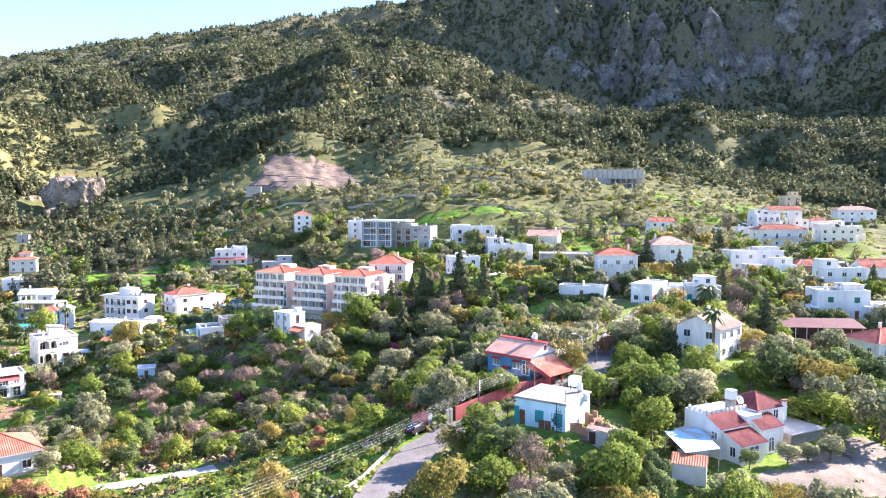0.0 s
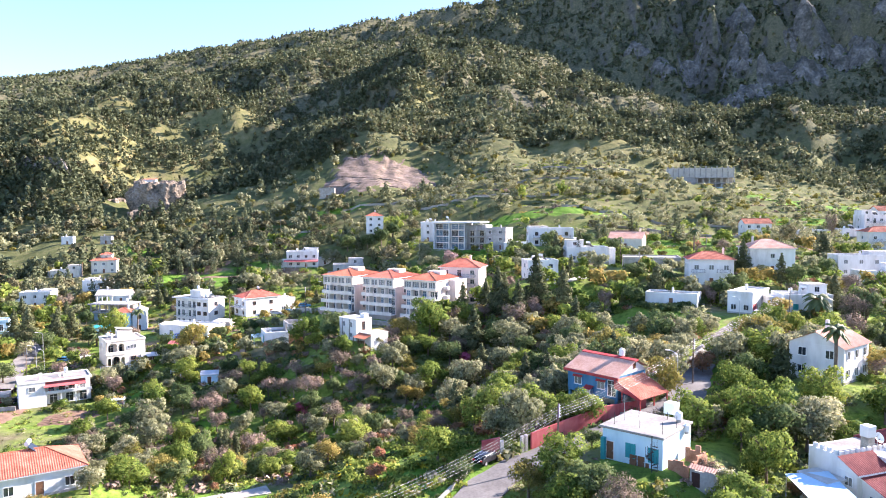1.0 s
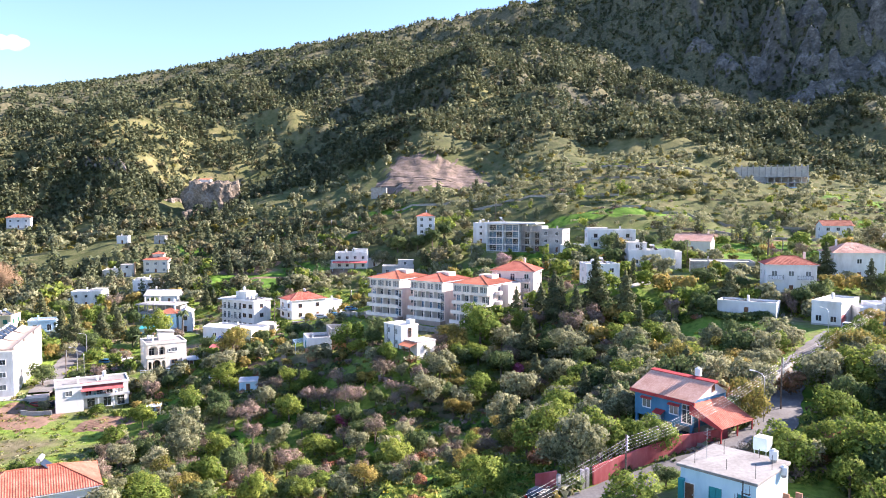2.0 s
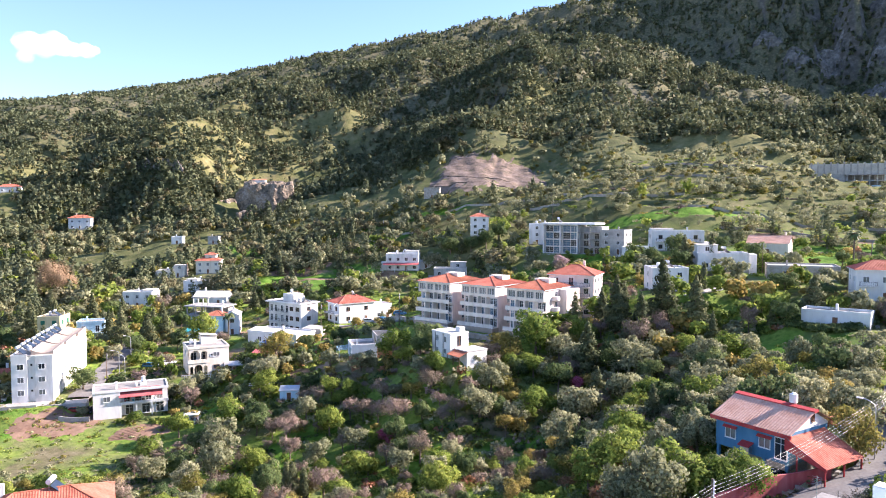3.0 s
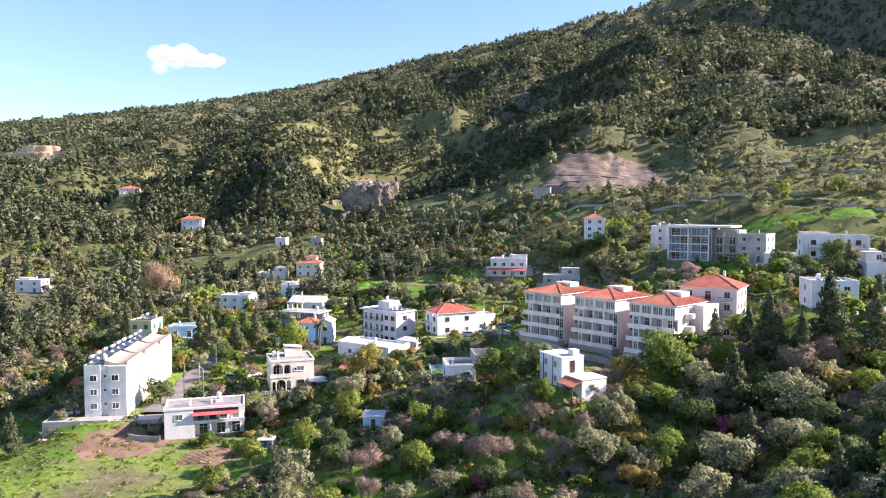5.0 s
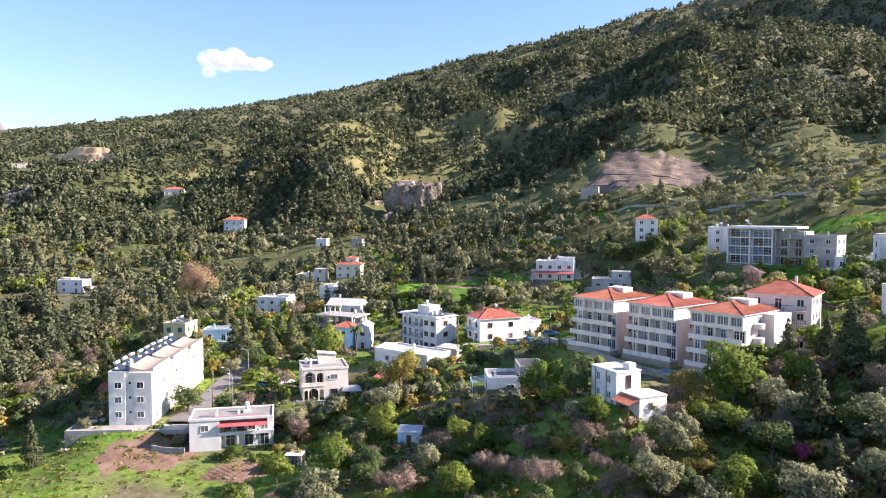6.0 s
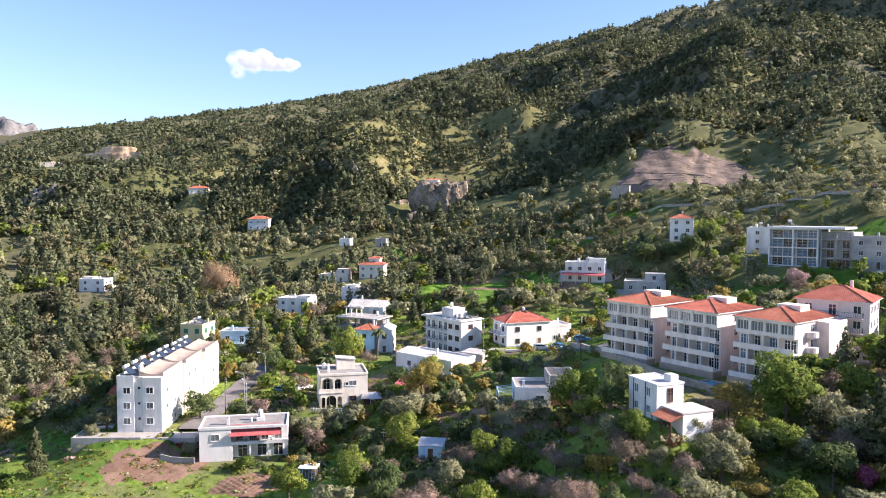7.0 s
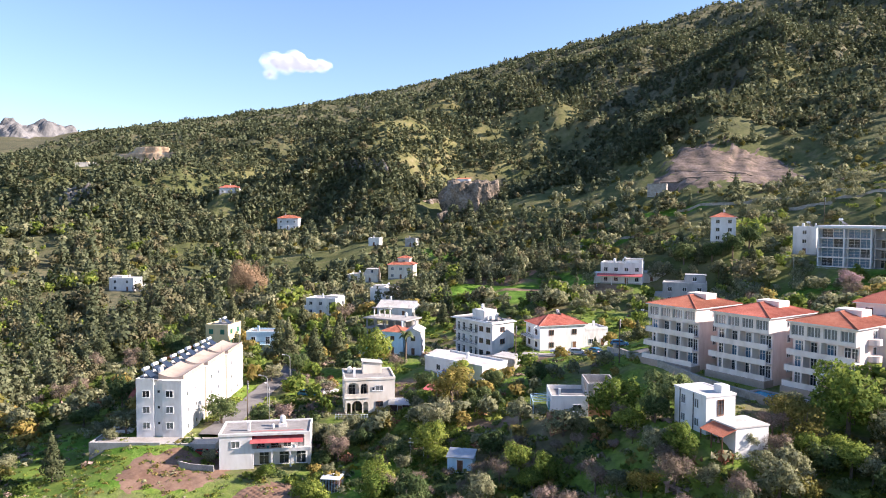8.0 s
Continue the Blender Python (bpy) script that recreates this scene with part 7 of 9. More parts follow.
def wood_mix(x, y):
    s = math.sin(x * 0.05 + 1.3) * math.cos(y * 0.043) + 0.6 * math.sin(x * 0.11 - y * 0.09)
    if x < -140 and y < 300:
        return (("pine", 2.2 + 1.5 * s), ("dark", 1.5), ("olive", 4), ("ochre", 3.5), ("bush", 3), ("bright", 2.2), ("rust", 0.8), ("twig", 1))
    if y > 205:
        return (("olive", 5), ("dark", 2.5 + s), ("bright", 4 - s), ("ochre", 3), ("bush", 4), ("twig", 1.5), ("pine", 0.5 if x > -60 else 1.3), ("rust", 0.8))
    if x > -14 and y > 138:
        return (("olive", 6 + 2 * s), ("dark", 2.5), ("ochre", 1.6), ("bright", 1.6 - s), ("pine", 0.6), ("bush", 2.5), ("rust", 0.7), ("twig", 1.0))
    if -56 < x < -4 and 76 < y < 118:
        return (("bush", 8), ("gorse", 2.5), ("bright", 1.2), ("ochre", 1.0), ("olive", 0.8), ("dbush", 1.5), ("rust", 0.6), ("twig", 0.6))
    if -90 < x < -12 and 116 < y < 190:
        return (("twig", 7.5 + 2 * s), ("bright", 2.0), ("rust", 1.2), ("ochre", 2.2), ("dark", 1.6 - s), ("olive", 2.4), ("bright", 1.6), ("bush", 4.5), ("dbush", 2.5), ("gorse", 0.3))
    return (("olive", 3 + 1.5 * s), ("dark", 1.6 + s), ("bright", 3.4 - 1.2 * s), ("ochre", 2.2), ("twig", 1.2), ("bush", 4), ("dbush", 3), ("rust", 1.0), ("gorse", 0.7))


# trees that stand out one by one: kind, place, size
FRONT_TREES = [('bright', -93.2, 167.4, 1.0), ('bright', -82.4, 169.9, 1.2), ('dark', -75.4, 167.8, 1.6), ('olive', -104.5, 192.5, 1.25), ('olive', -67.5, 174.3, 1.7), ('olive', -73.8, 150.4, 1.37), ('olive', -75.4, 143.2, 1.24), ('olive', -83.4, 145.3, 1.07), ('dark', -80.1, 148.9, 0.95), ('ochre', -53.3, 144.7, 1.64), ('olive', -45.2, 138.2, 0.85), ('olive', -59.7, 107.2, 0.86), ('ochre', -30.0, 124.4, 1.29), ('bright', -29.9, 140.1, 1.08), ('olive', -32.5, 122.7, 1.05), ('ochre', -22.3, 92.0, 1.1), ('rust', -19.2, 108.1, 1.49), ('bright', -10.7, 108.8, 0.92), ('dark', -7.0, 98.9, 0.65), ('bush', -16.2, 117.6, 1.58), ('ochre', 1.4, 94.5, 0.5)]
VALLEY_TREES = [('ochre', -22.1, 170.6, 0.77), ('bright', -20.3, 178.9, 0.97), ('olive', -4.7, 154.1, 1.11), ('olive', -13.1, 176.6, 1.11), ('olive', -30.0, 182.6, 1.32), ('olive', 2.6, 160.1, 1.0), ('olive', -86.9, 193.7, 1.3), ('olive', -78.5, 158.9, 1.46), ('dark', -77.5, 171.7, 1.1), ('olive', -105.0, 188.6, 1.2), ('dark', -87.2, 182.5, 0.92), ('dark', -72.0, 186.2, 0.89), ('olive', -45.5, 184.2, 0.93), ('bright', -42.8, 184.1, 0.67), ('olive', -70.6, 193.6, 1.0), ('bright', -50.1, 165.4, 0.67), ('dark', -45.0, 165.3, 0.87), ('dark', -99.0, 187.5, 0.84), ('olive', -112.2, 190.4, 1.0), ('bright', -41.5, 182.5, 0.73)]
BARE_TREES = [('twig', -68.7, 169.2, 1.03), ('twig', -50.3, 144.5, 1.32), ('twig', -33.7, 178.9, 1.36), ('twig', -57.7, 174.6, 1.03), ('twig', -51.0, 172.7, 0.84), ('twig', -46.4, 171.0, 1.33), ('twig', -38.2, 158.9, 1.24), ('twig', -44.5, 159.0, 0.94), ('twig', -54.8, 163.5, 0.82), ('twig', -67.9, 166.1, 1.11), ('twig', -54.5, 173.7, 1.04), ('twig', -41.7, 178.6, 1.17), ('twig', -34.9, 172.1, 0.98), ('twig', -1.0, 202.1, 1.7)]
SLOPE_TREES = [('ochre', -31.4, 199.6, 1.18), ('bright', -22.8, 206.7, 1.47), ('bright', -13.3, 208.8, 1.26), ('bright', -27.4, 192.4, 0.83), ('bright', -24.5, 194.1, 0.8), ('dark', -16.6, 186.7, 1.27), ('pink', -12.8, 187.5, 0.8), ('bright', -21.3, 175.0, 1.1), ('ochre', -24.6, 169.7, 0.97), ('ochre', -27.7, 184.1, 0.95), ('olive', -30.3, 173.2, 1.38), ('dark', -27.9, 175.3, 0.9), ('olive', -14.0, 162.2, 1.37), ('olive', -11.0, 170.9, 1.71), ('olive', -1.3, 190.6, 1.71), ('olive', -3.3, 175.6, 1.54), ('olive', -2.6, 156.9, 1.42), ('dark', -6.4, 199.9, 1.15), ('pine', 1.5, 158.2, 1.09), ('bright', -23.3, 201.8, 1.84), ('dark', -47.4, 190.4, 0.91), ('ochre', -28.2, 196.1, 1.4), ('olive', -30.9, 204.2, 1.0)]
MARKED = FRONT_TREES + VALLEY_TREES + BARE_TREES + SLOPE_TREES
for kind, x, y, q in MARKED:
    plant(kind, x, y, q, 1.0)

GRID = {}


CAND = []


def scatter(x0, x1, y0, y1, count, near=3.0):
    for _ in range(count):
        x, y = tree_rng.uniform(x0, x1), tree_rng.uniform(y0, y1)
        # keep to the ground that lies in front of the flight
        if abs(x + 45 - (y - 60) * -0.28) > (y + 25) * 0.95 + 20 or not clear_of(x, y):
            continue
        if any(((x - cx) / rx) ** 2 + ((y - cy) / ry) ** 2 < 0.8 for cx, cy, rx, ry in GLADES + BARE) and tree_rng.random() < 0.85:
            continue
        if any(math.hypot(x - a, y - b) < 2.4 * q for _, a, b, q in MARKED):
            continue
        village = -150 < x < -62 and 186 < y < 300
        valley = -112 < x < -6 and 108 < y < 190
        if village and (tree_rng.random() < 0.45 or not clear_of(x, y, 3.5)):
            continue
        if valley and math.sin(x * 0.17 + y * 0.11) * math.sin(y * 0.15 - x * 0.06 + 1) > 0.58:
            continue
        options = wood_mix(x, y)
        kind = tree_rng.choices([k for k, _ in options], [max(0.1, q) for _, q in options])[0]
        small = kind in ("bush", "dbush", "gorse", "rust")
        if -46 < x < -3 and 82 < y < 124 and (not small or tree_rng.random() < 0.3):
            continue
        gap = near * (0.5 if small else 1.0)
        cx, cy = int(x // 5), int(y // 5)
        if any(math.hypot(a - x, b - y) < gap for i in (-1, 0, 1) for j in (-1, 0, 1) for a, b in GRID.get((cx + i, cy + j), ())):
            continue
        GRID.setdefault((cx, cy), []).append((x, y))
        CAND.append((y + 0.25 * abs(x + 20), x, y, kind, tree_rng.choice((0.45, 0.6, 0.75, 0.95) if village or valley else (0.55, 0.75, 0.9, 1.05, 1.2, 1.35)) * tree_rng.uniform(0.9, 1.1), tree_rng.uniform(0.72, 1.2)))


scatter(-120, 60, 72, 215, 15000, 2.3)
scatter(-215, 160, 205, 300, 4200, 3.5)
scatter(-200, -118, 110, 205, 1200, 3.3)
scatter(60, 160, 80, 205, 1300, 3.2)
LIMIT = dict(olive=290, bright=170, ochre=120, dark=250, twig=220, rust=90, pine=200, bush=0, dbush=0, gorse=0)
REST = {}
for _, x, y, kind, sc, tall in sorted(CAND):
    if LIMIT[kind] > 0:
        LIMIT[kind] -= 1
        plant(kind, x, y, sc, tall)
    else:
        REST.setdefault(kind, []).append((x, y, sc))


# ---- woods on the slopes, too many to count ----
def template(kind, seed):
    if kind == "cone":
        lob = [(0.03 * math.cos(2.4 * k + seed), 0.03 * math.sin(2.4 * k + seed), 0.16 + 0.1 * k, 0.26 * (1 - k / 8.6) + 0.02, 0.085) for k in range(8)]
        return crown(seed, lob, 150, 0.06, 0.9, 0.35, dense=1)
    if kind == "cone_fine":
        lob = [(0.035 * math.cos(2.4 * k + seed), 0.035 * math.sin(2.4 * k + seed), 0.14 + 0.075 * k, 0.25 * (1 - k / 11.5) * (0.8 + 0.35 * (k % 2)) + 0.02, 0.05) for k in range(11)]
        return crown(seed, lob, 420, 0.034, 1.1, 0.35, dense=1)
    if kind == "round_fine":
        lob = round_lobes(seed, 0.5, 0.95, 8)
        return crown(seed, lob, 380, 0.052, 0.3, 0.45, dense=1)
    if kind == "shrub":
        lob = [(0, 0, 0.42, 0.5, 0.4), (0.45, 0.2, 0.3, 0.36, 0.3), (-0.35, -0.3, 0.32, 0.4, 0.32), (0.1, -0.45, 0.26, 0.3, 0.26)]
        return crown(seed, lob, 120, 0.115, 0.1, 0.5, dense=1)
    if kind == "weed":
        lob = [(0, 0, 0.35, 0.8, 0.4), (0.8, 0.3, 0.3, 0.6, 0.35), (-0.6, -0.5, 0.3, 0.7, 0.35), (0.2, -0.9, 0.3, 0.6, 0.3)]
        return crown(seed, lob, 44, 0.26, 0.0, 0.3, dense=1)
    if kind == "tree":
        lob = round_lobes(seed, 0.52, 1.0, 7)
        return crown(seed, lob, 300, 0.08, 0.2, 0.6, dense=1)
    if kind == "twigs":
        lob = round_lobes(seed, 0.56, 1.0, 6)
        return crown(seed, lob, 420, 0.085, -1.0, 0.2, 0.16, dense=1)
    if kind == "mid":
        lob = [(0.02 * math.cos(2.4 * k + seed), 0.02 * math.sin(2.4 * k + seed), 0.2 + 0.17 * k, 0.25 * (1 - k / 5.4) + 0.02, 0.12) for k in range(5)]
        return crown(seed, lob, 28, 0.13, 0.6, 0.4, dense=1)
    if kind == "bushy":
        lob = round_lobes(seed, 0.46, 0.9, 4)
        return crown(seed, lob, 26, 0.16, 0.3, 0.4, dense=1)
    if kind == "far":
        lob = [(0, 0, 0.3, 0.24, 0.22), (0, 0, 0.66, 0.12, 0.26)]
        return crown(seed, lob, 13, 0.21, 0.3, 0.4, dense=1)
    lob = round_lobes(seed, 0.5, 0.95, 5)
    return crown(seed, lob, 130, 0.095, 0.2, 0.5, dense=1)


def wood(name, label, pts, heights, kinds, material, seed):
    r = np.random.RandomState(seed)
    vs, fs, ns, base = [], [], [], 0
    z = np.array([float(on_ground(a, b)) for a, b in pts])
    tpl = [template(k, seed + i) for i, k in enumerate(kinds)]
    which = r.randint(0, len(tpl), len(pts))
    for i, (tv, tf, tn) in enumerate(tpl):
        sel = np.where(which == i)[0]
        if not len(sel):
            continue
        a = r.rand(len(sel)) * 6.28
        h = heights[sel]
        wd = h * (0.75 + 0.5 * r.rand(len(sel)))
        x = (tv[None, :, 0] * np.cos(a)[:, None] - tv[None, :, 1] * np.sin(a)[:, None]) * wd[:, None] + pts[sel, 0][:, None]
        y = (tv[None, :, 0] * np.sin(a)[:, None] + tv[None, :, 1] * np.cos(a)[:, None]) * wd[:, None] + pts[sel, 1][:, None]
        zz = tv[None, :, 2] * h[:, None] + z[sel][:, None] - 0.2
        vs.append(np.stack([x, y, zz], -1).reshape(-1, 3))
        ca, sa = np.cos(a)[:, None], np.sin(a)[:, None]
        ns.append(np.stack([tn[None, :, 0] * ca - tn[None, :, 1] * sa, tn[None, :, 0] * sa + tn[None, :, 1] * ca, np.repeat(tn[None, :, 2], len(sel), 0)], -1).reshape(-1, 3))
        fs.append((tf[None] + (np.arange(len(sel)) * len(tv))[:, None, None]).reshape(-1, 3) + base)
        base += len(sel) * len(tv)
    ob = new(name, leafy(name, np.concatenate(vs), np.concatenate(fs), np.concatenate(ns), material))
    return tagged(ob, label, "trees", kind="stuff")


def sector(n, r0, r1, a0, a1, seed, power=1.0):
    """Places by bearing (degrees left of +y) and range from a point on the flight."""
    r = np.random.RandomState(seed)
    rad = (r0**power + (r1**power - r0**power) * r.rand(n)) ** (1 / power)
    a = np.radians(a0 + (a1 - a0) * r.rand(n))
    return np.stack([-10 - np.sin(a) * rad, 50 + np.cos(a) * rad], 1), r.rand(n)


def thinned(pts, u, size, seed, keep):
    g = waves(pts[:, 0], pts[:, 1], size, seed)
    return u < np.clip(keep + 0.45 * g, 0.3, 1)


def outside(pts):
    x, y = pts.T
    core = ((x > -120) & (x < 60) & (y < 215)) | ((x > -215) & (x < 160) & (y > 205) & (y < 300)) | ((x > -200) & (x < -118) & (y < 205)) | ((x > 60) & (x < 160) & (y < 205))
    ok = ~core
    # bare quarry faces, meadows and the terraces above the village
    for cx, cy, rx, ry in ((-92, 478, 40, 38), (-676, 552, 55, 30), (-270, 508, 32, 26), (106, 448, 30, 26), (-249, 300, 19, 17), (-136, 330, 36, 20)):
        ok &= ((x - cx) / rx) ** 2 + ((y - cy) / ry) ** 2 > 1
    for cx, cy, rx, ry in ((-300, 268, 32, 20), (-198, 280, 18, 9), (-207, 342, 24, 10), (-240, 328, 14, 9), (-366, 438, 22, 10), (-437, 450, 22, 10), (-600, 444, 30, 12), (-250, 394, 26, 8), (-60, 330, 10, 6)):
        ok &= ((x - cx) / rx) ** 2 + ((y - cy) / ry) ** 2 > 1
    few = np.random.RandomState(len(x)).rand(len(x)) < 0.5
    for cx, cy, rx, ry in MEADOWS + GLADES + BARE + [(-150, 405, 90, 36), (20, 340, 90, 40), (150, 400, 80, 50)]:
        ok &= few | (((x - cx) / rx) ** 2 + ((y - cy) / ry) ** 2 > 0.8 + 0.3 * waves(x, y, 40, 13))
    for p in PLOTS.values():
        c, s = math.cos(radians(p["yaw"])), math.sin(radians(p["yaw"]))
        u, v = (x - p["x"]) * c + (y - p["y"]) * s, -(x - p["x"]) * s + (y - p["y"]) * c
        ok &= ~((u > -2.5) & (u < p["w"] + 2.5) & (v > -4) & (v < p["d"] + 2.5))
    return ok


pts, u = sector(13000, 170, 620, -36, 66, 31, 1.5)
more, u2 = sector(4500, 150, 400, 20, 64, 33, 1.5)
more3, u3 = sector(2500, 240, 420, -30, 30, 35, 1.5)
pts, u = np.concatenate([pts, more, more3]), np.concatenate([u, u2 * 0.7, u3 * 0.8])
near_pts = pts[outside(pts)]
u = u[outside(pts)]
kind_u = np.random.RandomState(5).rand(len(near_pts))
field = waves(near_pts[:, 0], near_pts[:, 1], 170, 41)
left = smooth(60, -230, near_pts[:, 0] + 0.15 * near_pts[:, 1])
open_hill = smooth(-110, -20, near_pts[:, 0]) * smooth(290, 340, near_pts[:, 1]) * (1 - smooth(520, 640, near_pts[:, 1]))
piney = kind_u < (0.2 + 0.28 * left + 0.25 * field) * (1 - 0.75 * open_hill)
keep = thinned(near_pts, u, 120, 42, 0.52) & (np.random.RandomState(9).rand(len(u)) > 0.3 * open_hill)
hh = (3.6 + 4.6 * np.random.RandomState(6).rand(len(near_pts)) ** 1.3) * (1 + 0.3 * left) * (1 + 0.3 * waves(near_pts[:, 0], near_pts[:, 1], 55, 14))
sel = piney & keep
half = np.random.RandomState(8).rand(len(near_pts)) < 0.7
close = np.hypot(near_pts[:, 0] + 20, near_pts[:, 1] - 85) < 340
for far, cone, bushy in ((False, "cone_fine", "round_fine"), (True, "cone", "round")):
    q = sel & half & (close != far)
    wood("pine_wood", "dark pines scattered over the lower slopes", near_pts[q], hh[q] * 1.3, [cone] * 6, M["pine"], 51)
    q = sel & ~half & (close != far)
    wood("oak_wood", "olive-brown trees mixed among the pines", near_pts[q], hh[q] * 0.95, [bushy] * 5, M["pine_brown"], 55)
    q = ~piney & keep & (kind_u < 0.72) & (close != far)
    wood("olive_grove", "grey-green olive trees on old terraces", near_pts[q], hh[q] * 0.72, [bushy] * 5, M["olive"], 61)
low = near_pts[:, 1] < 390
sel = ~piney & keep & (kind_u >= 0.72) & (kind_u < 0.86) & low
wood("orchard_trees", "fresh green orchard trees on the terraces", near_pts[sel], hh[sel] * 0.75, ["round"] * 4, M["bright"], 71)
sel = ~piney & keep & ((kind_u >= 0.86) | ((kind_u >= 0.72) & ~low))
wood("slope_scrub", "yellow-brown scrub on the lower slopes", near_pts[sel], hh[sel] * 0.5, ["round"] * 4, M["ochre"], 81)
pts, u = sector(56000, 500, 1050, -36, 62, 91, 1.3)
keep = thinned(pts, u, 240, 92, 0.7) & outside(pts)
pts, u = pts[keep], u[keep]
hh = 5.0 + 5.0 * np.random.RandomState(93).rand(len(pts))
sel = np.random.RandomState(94).rand(len(pts)) < 0.72
wood("mountain_pines", "pine forest covering the nearer mountain slopes", pts[sel], hh[sel] * 1.1, ["mid"] * 7, M["pine"], 95)
wood("mountain_scrub", "olive-brown bushes and oaks among the pines", pts[~sel], hh[~sel] * 0.6, ["bushy"] * 5, M["pine_brown"], 96)
pts, u = sector(50000, 1000, 2150, -34, 62, 97, 1.1)
pts = pts[thinned(pts, u, 330, 98, 0.78)]
hh = 5.5 + 5.0 * np.random.RandomState(99).rand(len(pts))
wood("mountain_pines", "pine forest covering the far mountain slopes", pts, hh, ["far"] * 6, M["pine"], 100)
NAMES = dict(bush=("low_bushes", "low bright green bushes and weeds", "bright", "shrub", 1.9), dbush=("low_bushes", "low dark green bushes", "dark", "shrub", 2.0), gorse=("gorse_bushes", "low bushes with yellow flowers", "yellow", "shrub", 1.0), rust=("dry_bushes", "rust-brown dry bushes", "rust", "shrub", 2.2), olive=("olive_grove", "olive trees between the village houses", "olive", "tree", 4.4), bright=("garden_trees", "fresh green trees between the houses", "bright", "tree", 5.2), ochre=("garden_trees", "olive-yellow trees between the houses", "ochre", "tree", 4.4), dark=("garden_trees", "dark evergreen trees between the houses", "dark", "tree", 5.0), twig=("bare_trees", "leafless brown trees between the houses", "twig", "twigs", 4.4), pine=("pine_wood", "dark pines between the houses", "pine_near", "cone", 8.0))
for kind, places in REST.items():
    name, label, m, tpl, hgt = NAMES[kind]
    arr = np.array(places)
    wood(name, label, arr[:, :2], arr[:, 2] * hgt, [tpl] * 5, M[m], 200 + len(name))


# ---- weeds and undergrowth between the trees ----
ur = random.Random(77)
WEEDS = {}
for x0, x1, y0, y1, count in ((-120, 70, 74, 150, 3000), (-135, 70, 150, 215, 3000), (-210, 140, 215, 300, 2000), (60, 130, 80, 215, 800), (-200, -118, 110, 215, 900), (-40, 220, 300, 480, 1500)):
    for _ in range(count):
        x, y = ur.uniform(x0, x1), ur.uniform(y0, y1)
        if abs(x + 45 - (y - 60) * -0.28) > (y + 25) * 0.95 + 20 or not clear_of(x, y, 0.2):
            continue
        s = math.sin(x * 0.09 - 0.4) * math.cos(y * 0.08) + ur.uniform(-0.9, 0.9)
        WEEDS.setdefault("bright" if s > 0.05 else "ochre" if s > -0.15 else "olive" if s > -0.45 else "dark" if s > -0.95 else "twig", []).append((x, y, ur.uniform(0.5, 1.5)))
for x0, x1, y0, y1, count in ((-140, -96, 142, 172, 520), (10, 19, 89, 98, 130), (22, 48, 184, 201, 60), (-2, 24, 96, 104, 90), (33, 57, 110, 130, 120), (25, 60, 80, 104, 60), (-170, -135, 140, 170, 500), (-76, -24, 197, 221, 320), (-102, -62, 239, 256, 160), (-4, 11, 114, 128, 160)):
    for _ in range(count):
        x, y = ur.uniform(x0, x1), ur.uniform(y0, y1)
        if open_spot(x, y):
            WEEDS.setdefault(ur.choice(("bright", "bright", "ochre", "olive")), []).append((x, y, ur.uniform(0.25, 0.7)))
for _ in range(900):
    x, y = ur.uniform(-48, -4), ur.uniform(80, 124)
    if open_spot(x, y):
        WEEDS.setdefault(ur.choice(("bright", "bright", "ochre", "yellow", "dark")), []).append((x, y, ur.uniform(0.35, 0.95)))
for _ in range(500):
    x, y = ur.uniform(-4, 30), ur.uniform(78, 100)
    if open_spot(x, y):
        WEEDS.setdefault(ur.choice(("bright", "bright", "ochre", "olive", "twig")), []).append((x, y, ur.uniform(0.3, 0.8)))
for k, (m, label) in enumerate((("yellow", "yellow flowering weeds on the bank"), ("bright", "fresh green weeds and low shrubs"), ("ochre", "dry yellowish grass tufts and scrub"), ("olive", "grey-green low scrub"), ("dark", "dark green low undergrowth"), ("twig", "leafless brown undergrowth"))):
    arr = np.array(WEEDS[m])
    wood("undergrowth", label, arr[:, :2], arr[:, 2], ["weed"] * 5, M[m], 400 + k)


# ---- rocks, fields and banks ----
def patch(name, cx, cy, rx, ry, turn, material, label, lift=0.15, rough=0.1, grain=3.0, n=40, kind="structure", category="ground", seed=1, step=0.0, square=2.0):
    """A mound of its own stuff that lies on the ground and dips under it at its edge."""
    c, s = math.cos(radians(turn)), math.sin(radians(turn))
    a = np.linspace(-1, 1, n)
    U, V = np.meshgrid(a, a)
    x, y = cx + U * rx * c - V * ry * s, cy + U * rx * s + V * ry * c
    rad = (np.abs(U) ** square + np.abs(V) ** square) ** (1 / square) + 0.12 * waves(x, y, (rx + ry) * 0.5, seed)
    edge = 1 - smooth(0.55, 1.0, rad)
    z = np.array([float(on_ground(p, q)) for p, q in zip(x.ravel(), y.ravel())]).reshape(x.shape)
    up = lift * edge + rough * edge * waves(x, y, grain, seed + 1) - 0.5 * lift * (1 - edge) - 0.3 * (rad > 1)
    if step:
        f = ((z + up) / step) % 1.0
        up = up + edge * step * (smooth(0.3, 0.6, f) - f)
    ii = np.arange(n * n).reshape(n, n)
    f = np.stack([ii[:-1, :-1], ii[:-1, 1:], ii[1:, 1:], ii[1:, :-1]], -1).reshape(-1, 4)
    f = f[(rad[:-1, :-1] < 1.15).ravel()]
    ob = new(name, np_mesh(name, np.stack([x, y, z + up], -1).reshape(-1, 3), f, material, rough < 0.5))
    return tagged(ob, label, category, kind=kind)


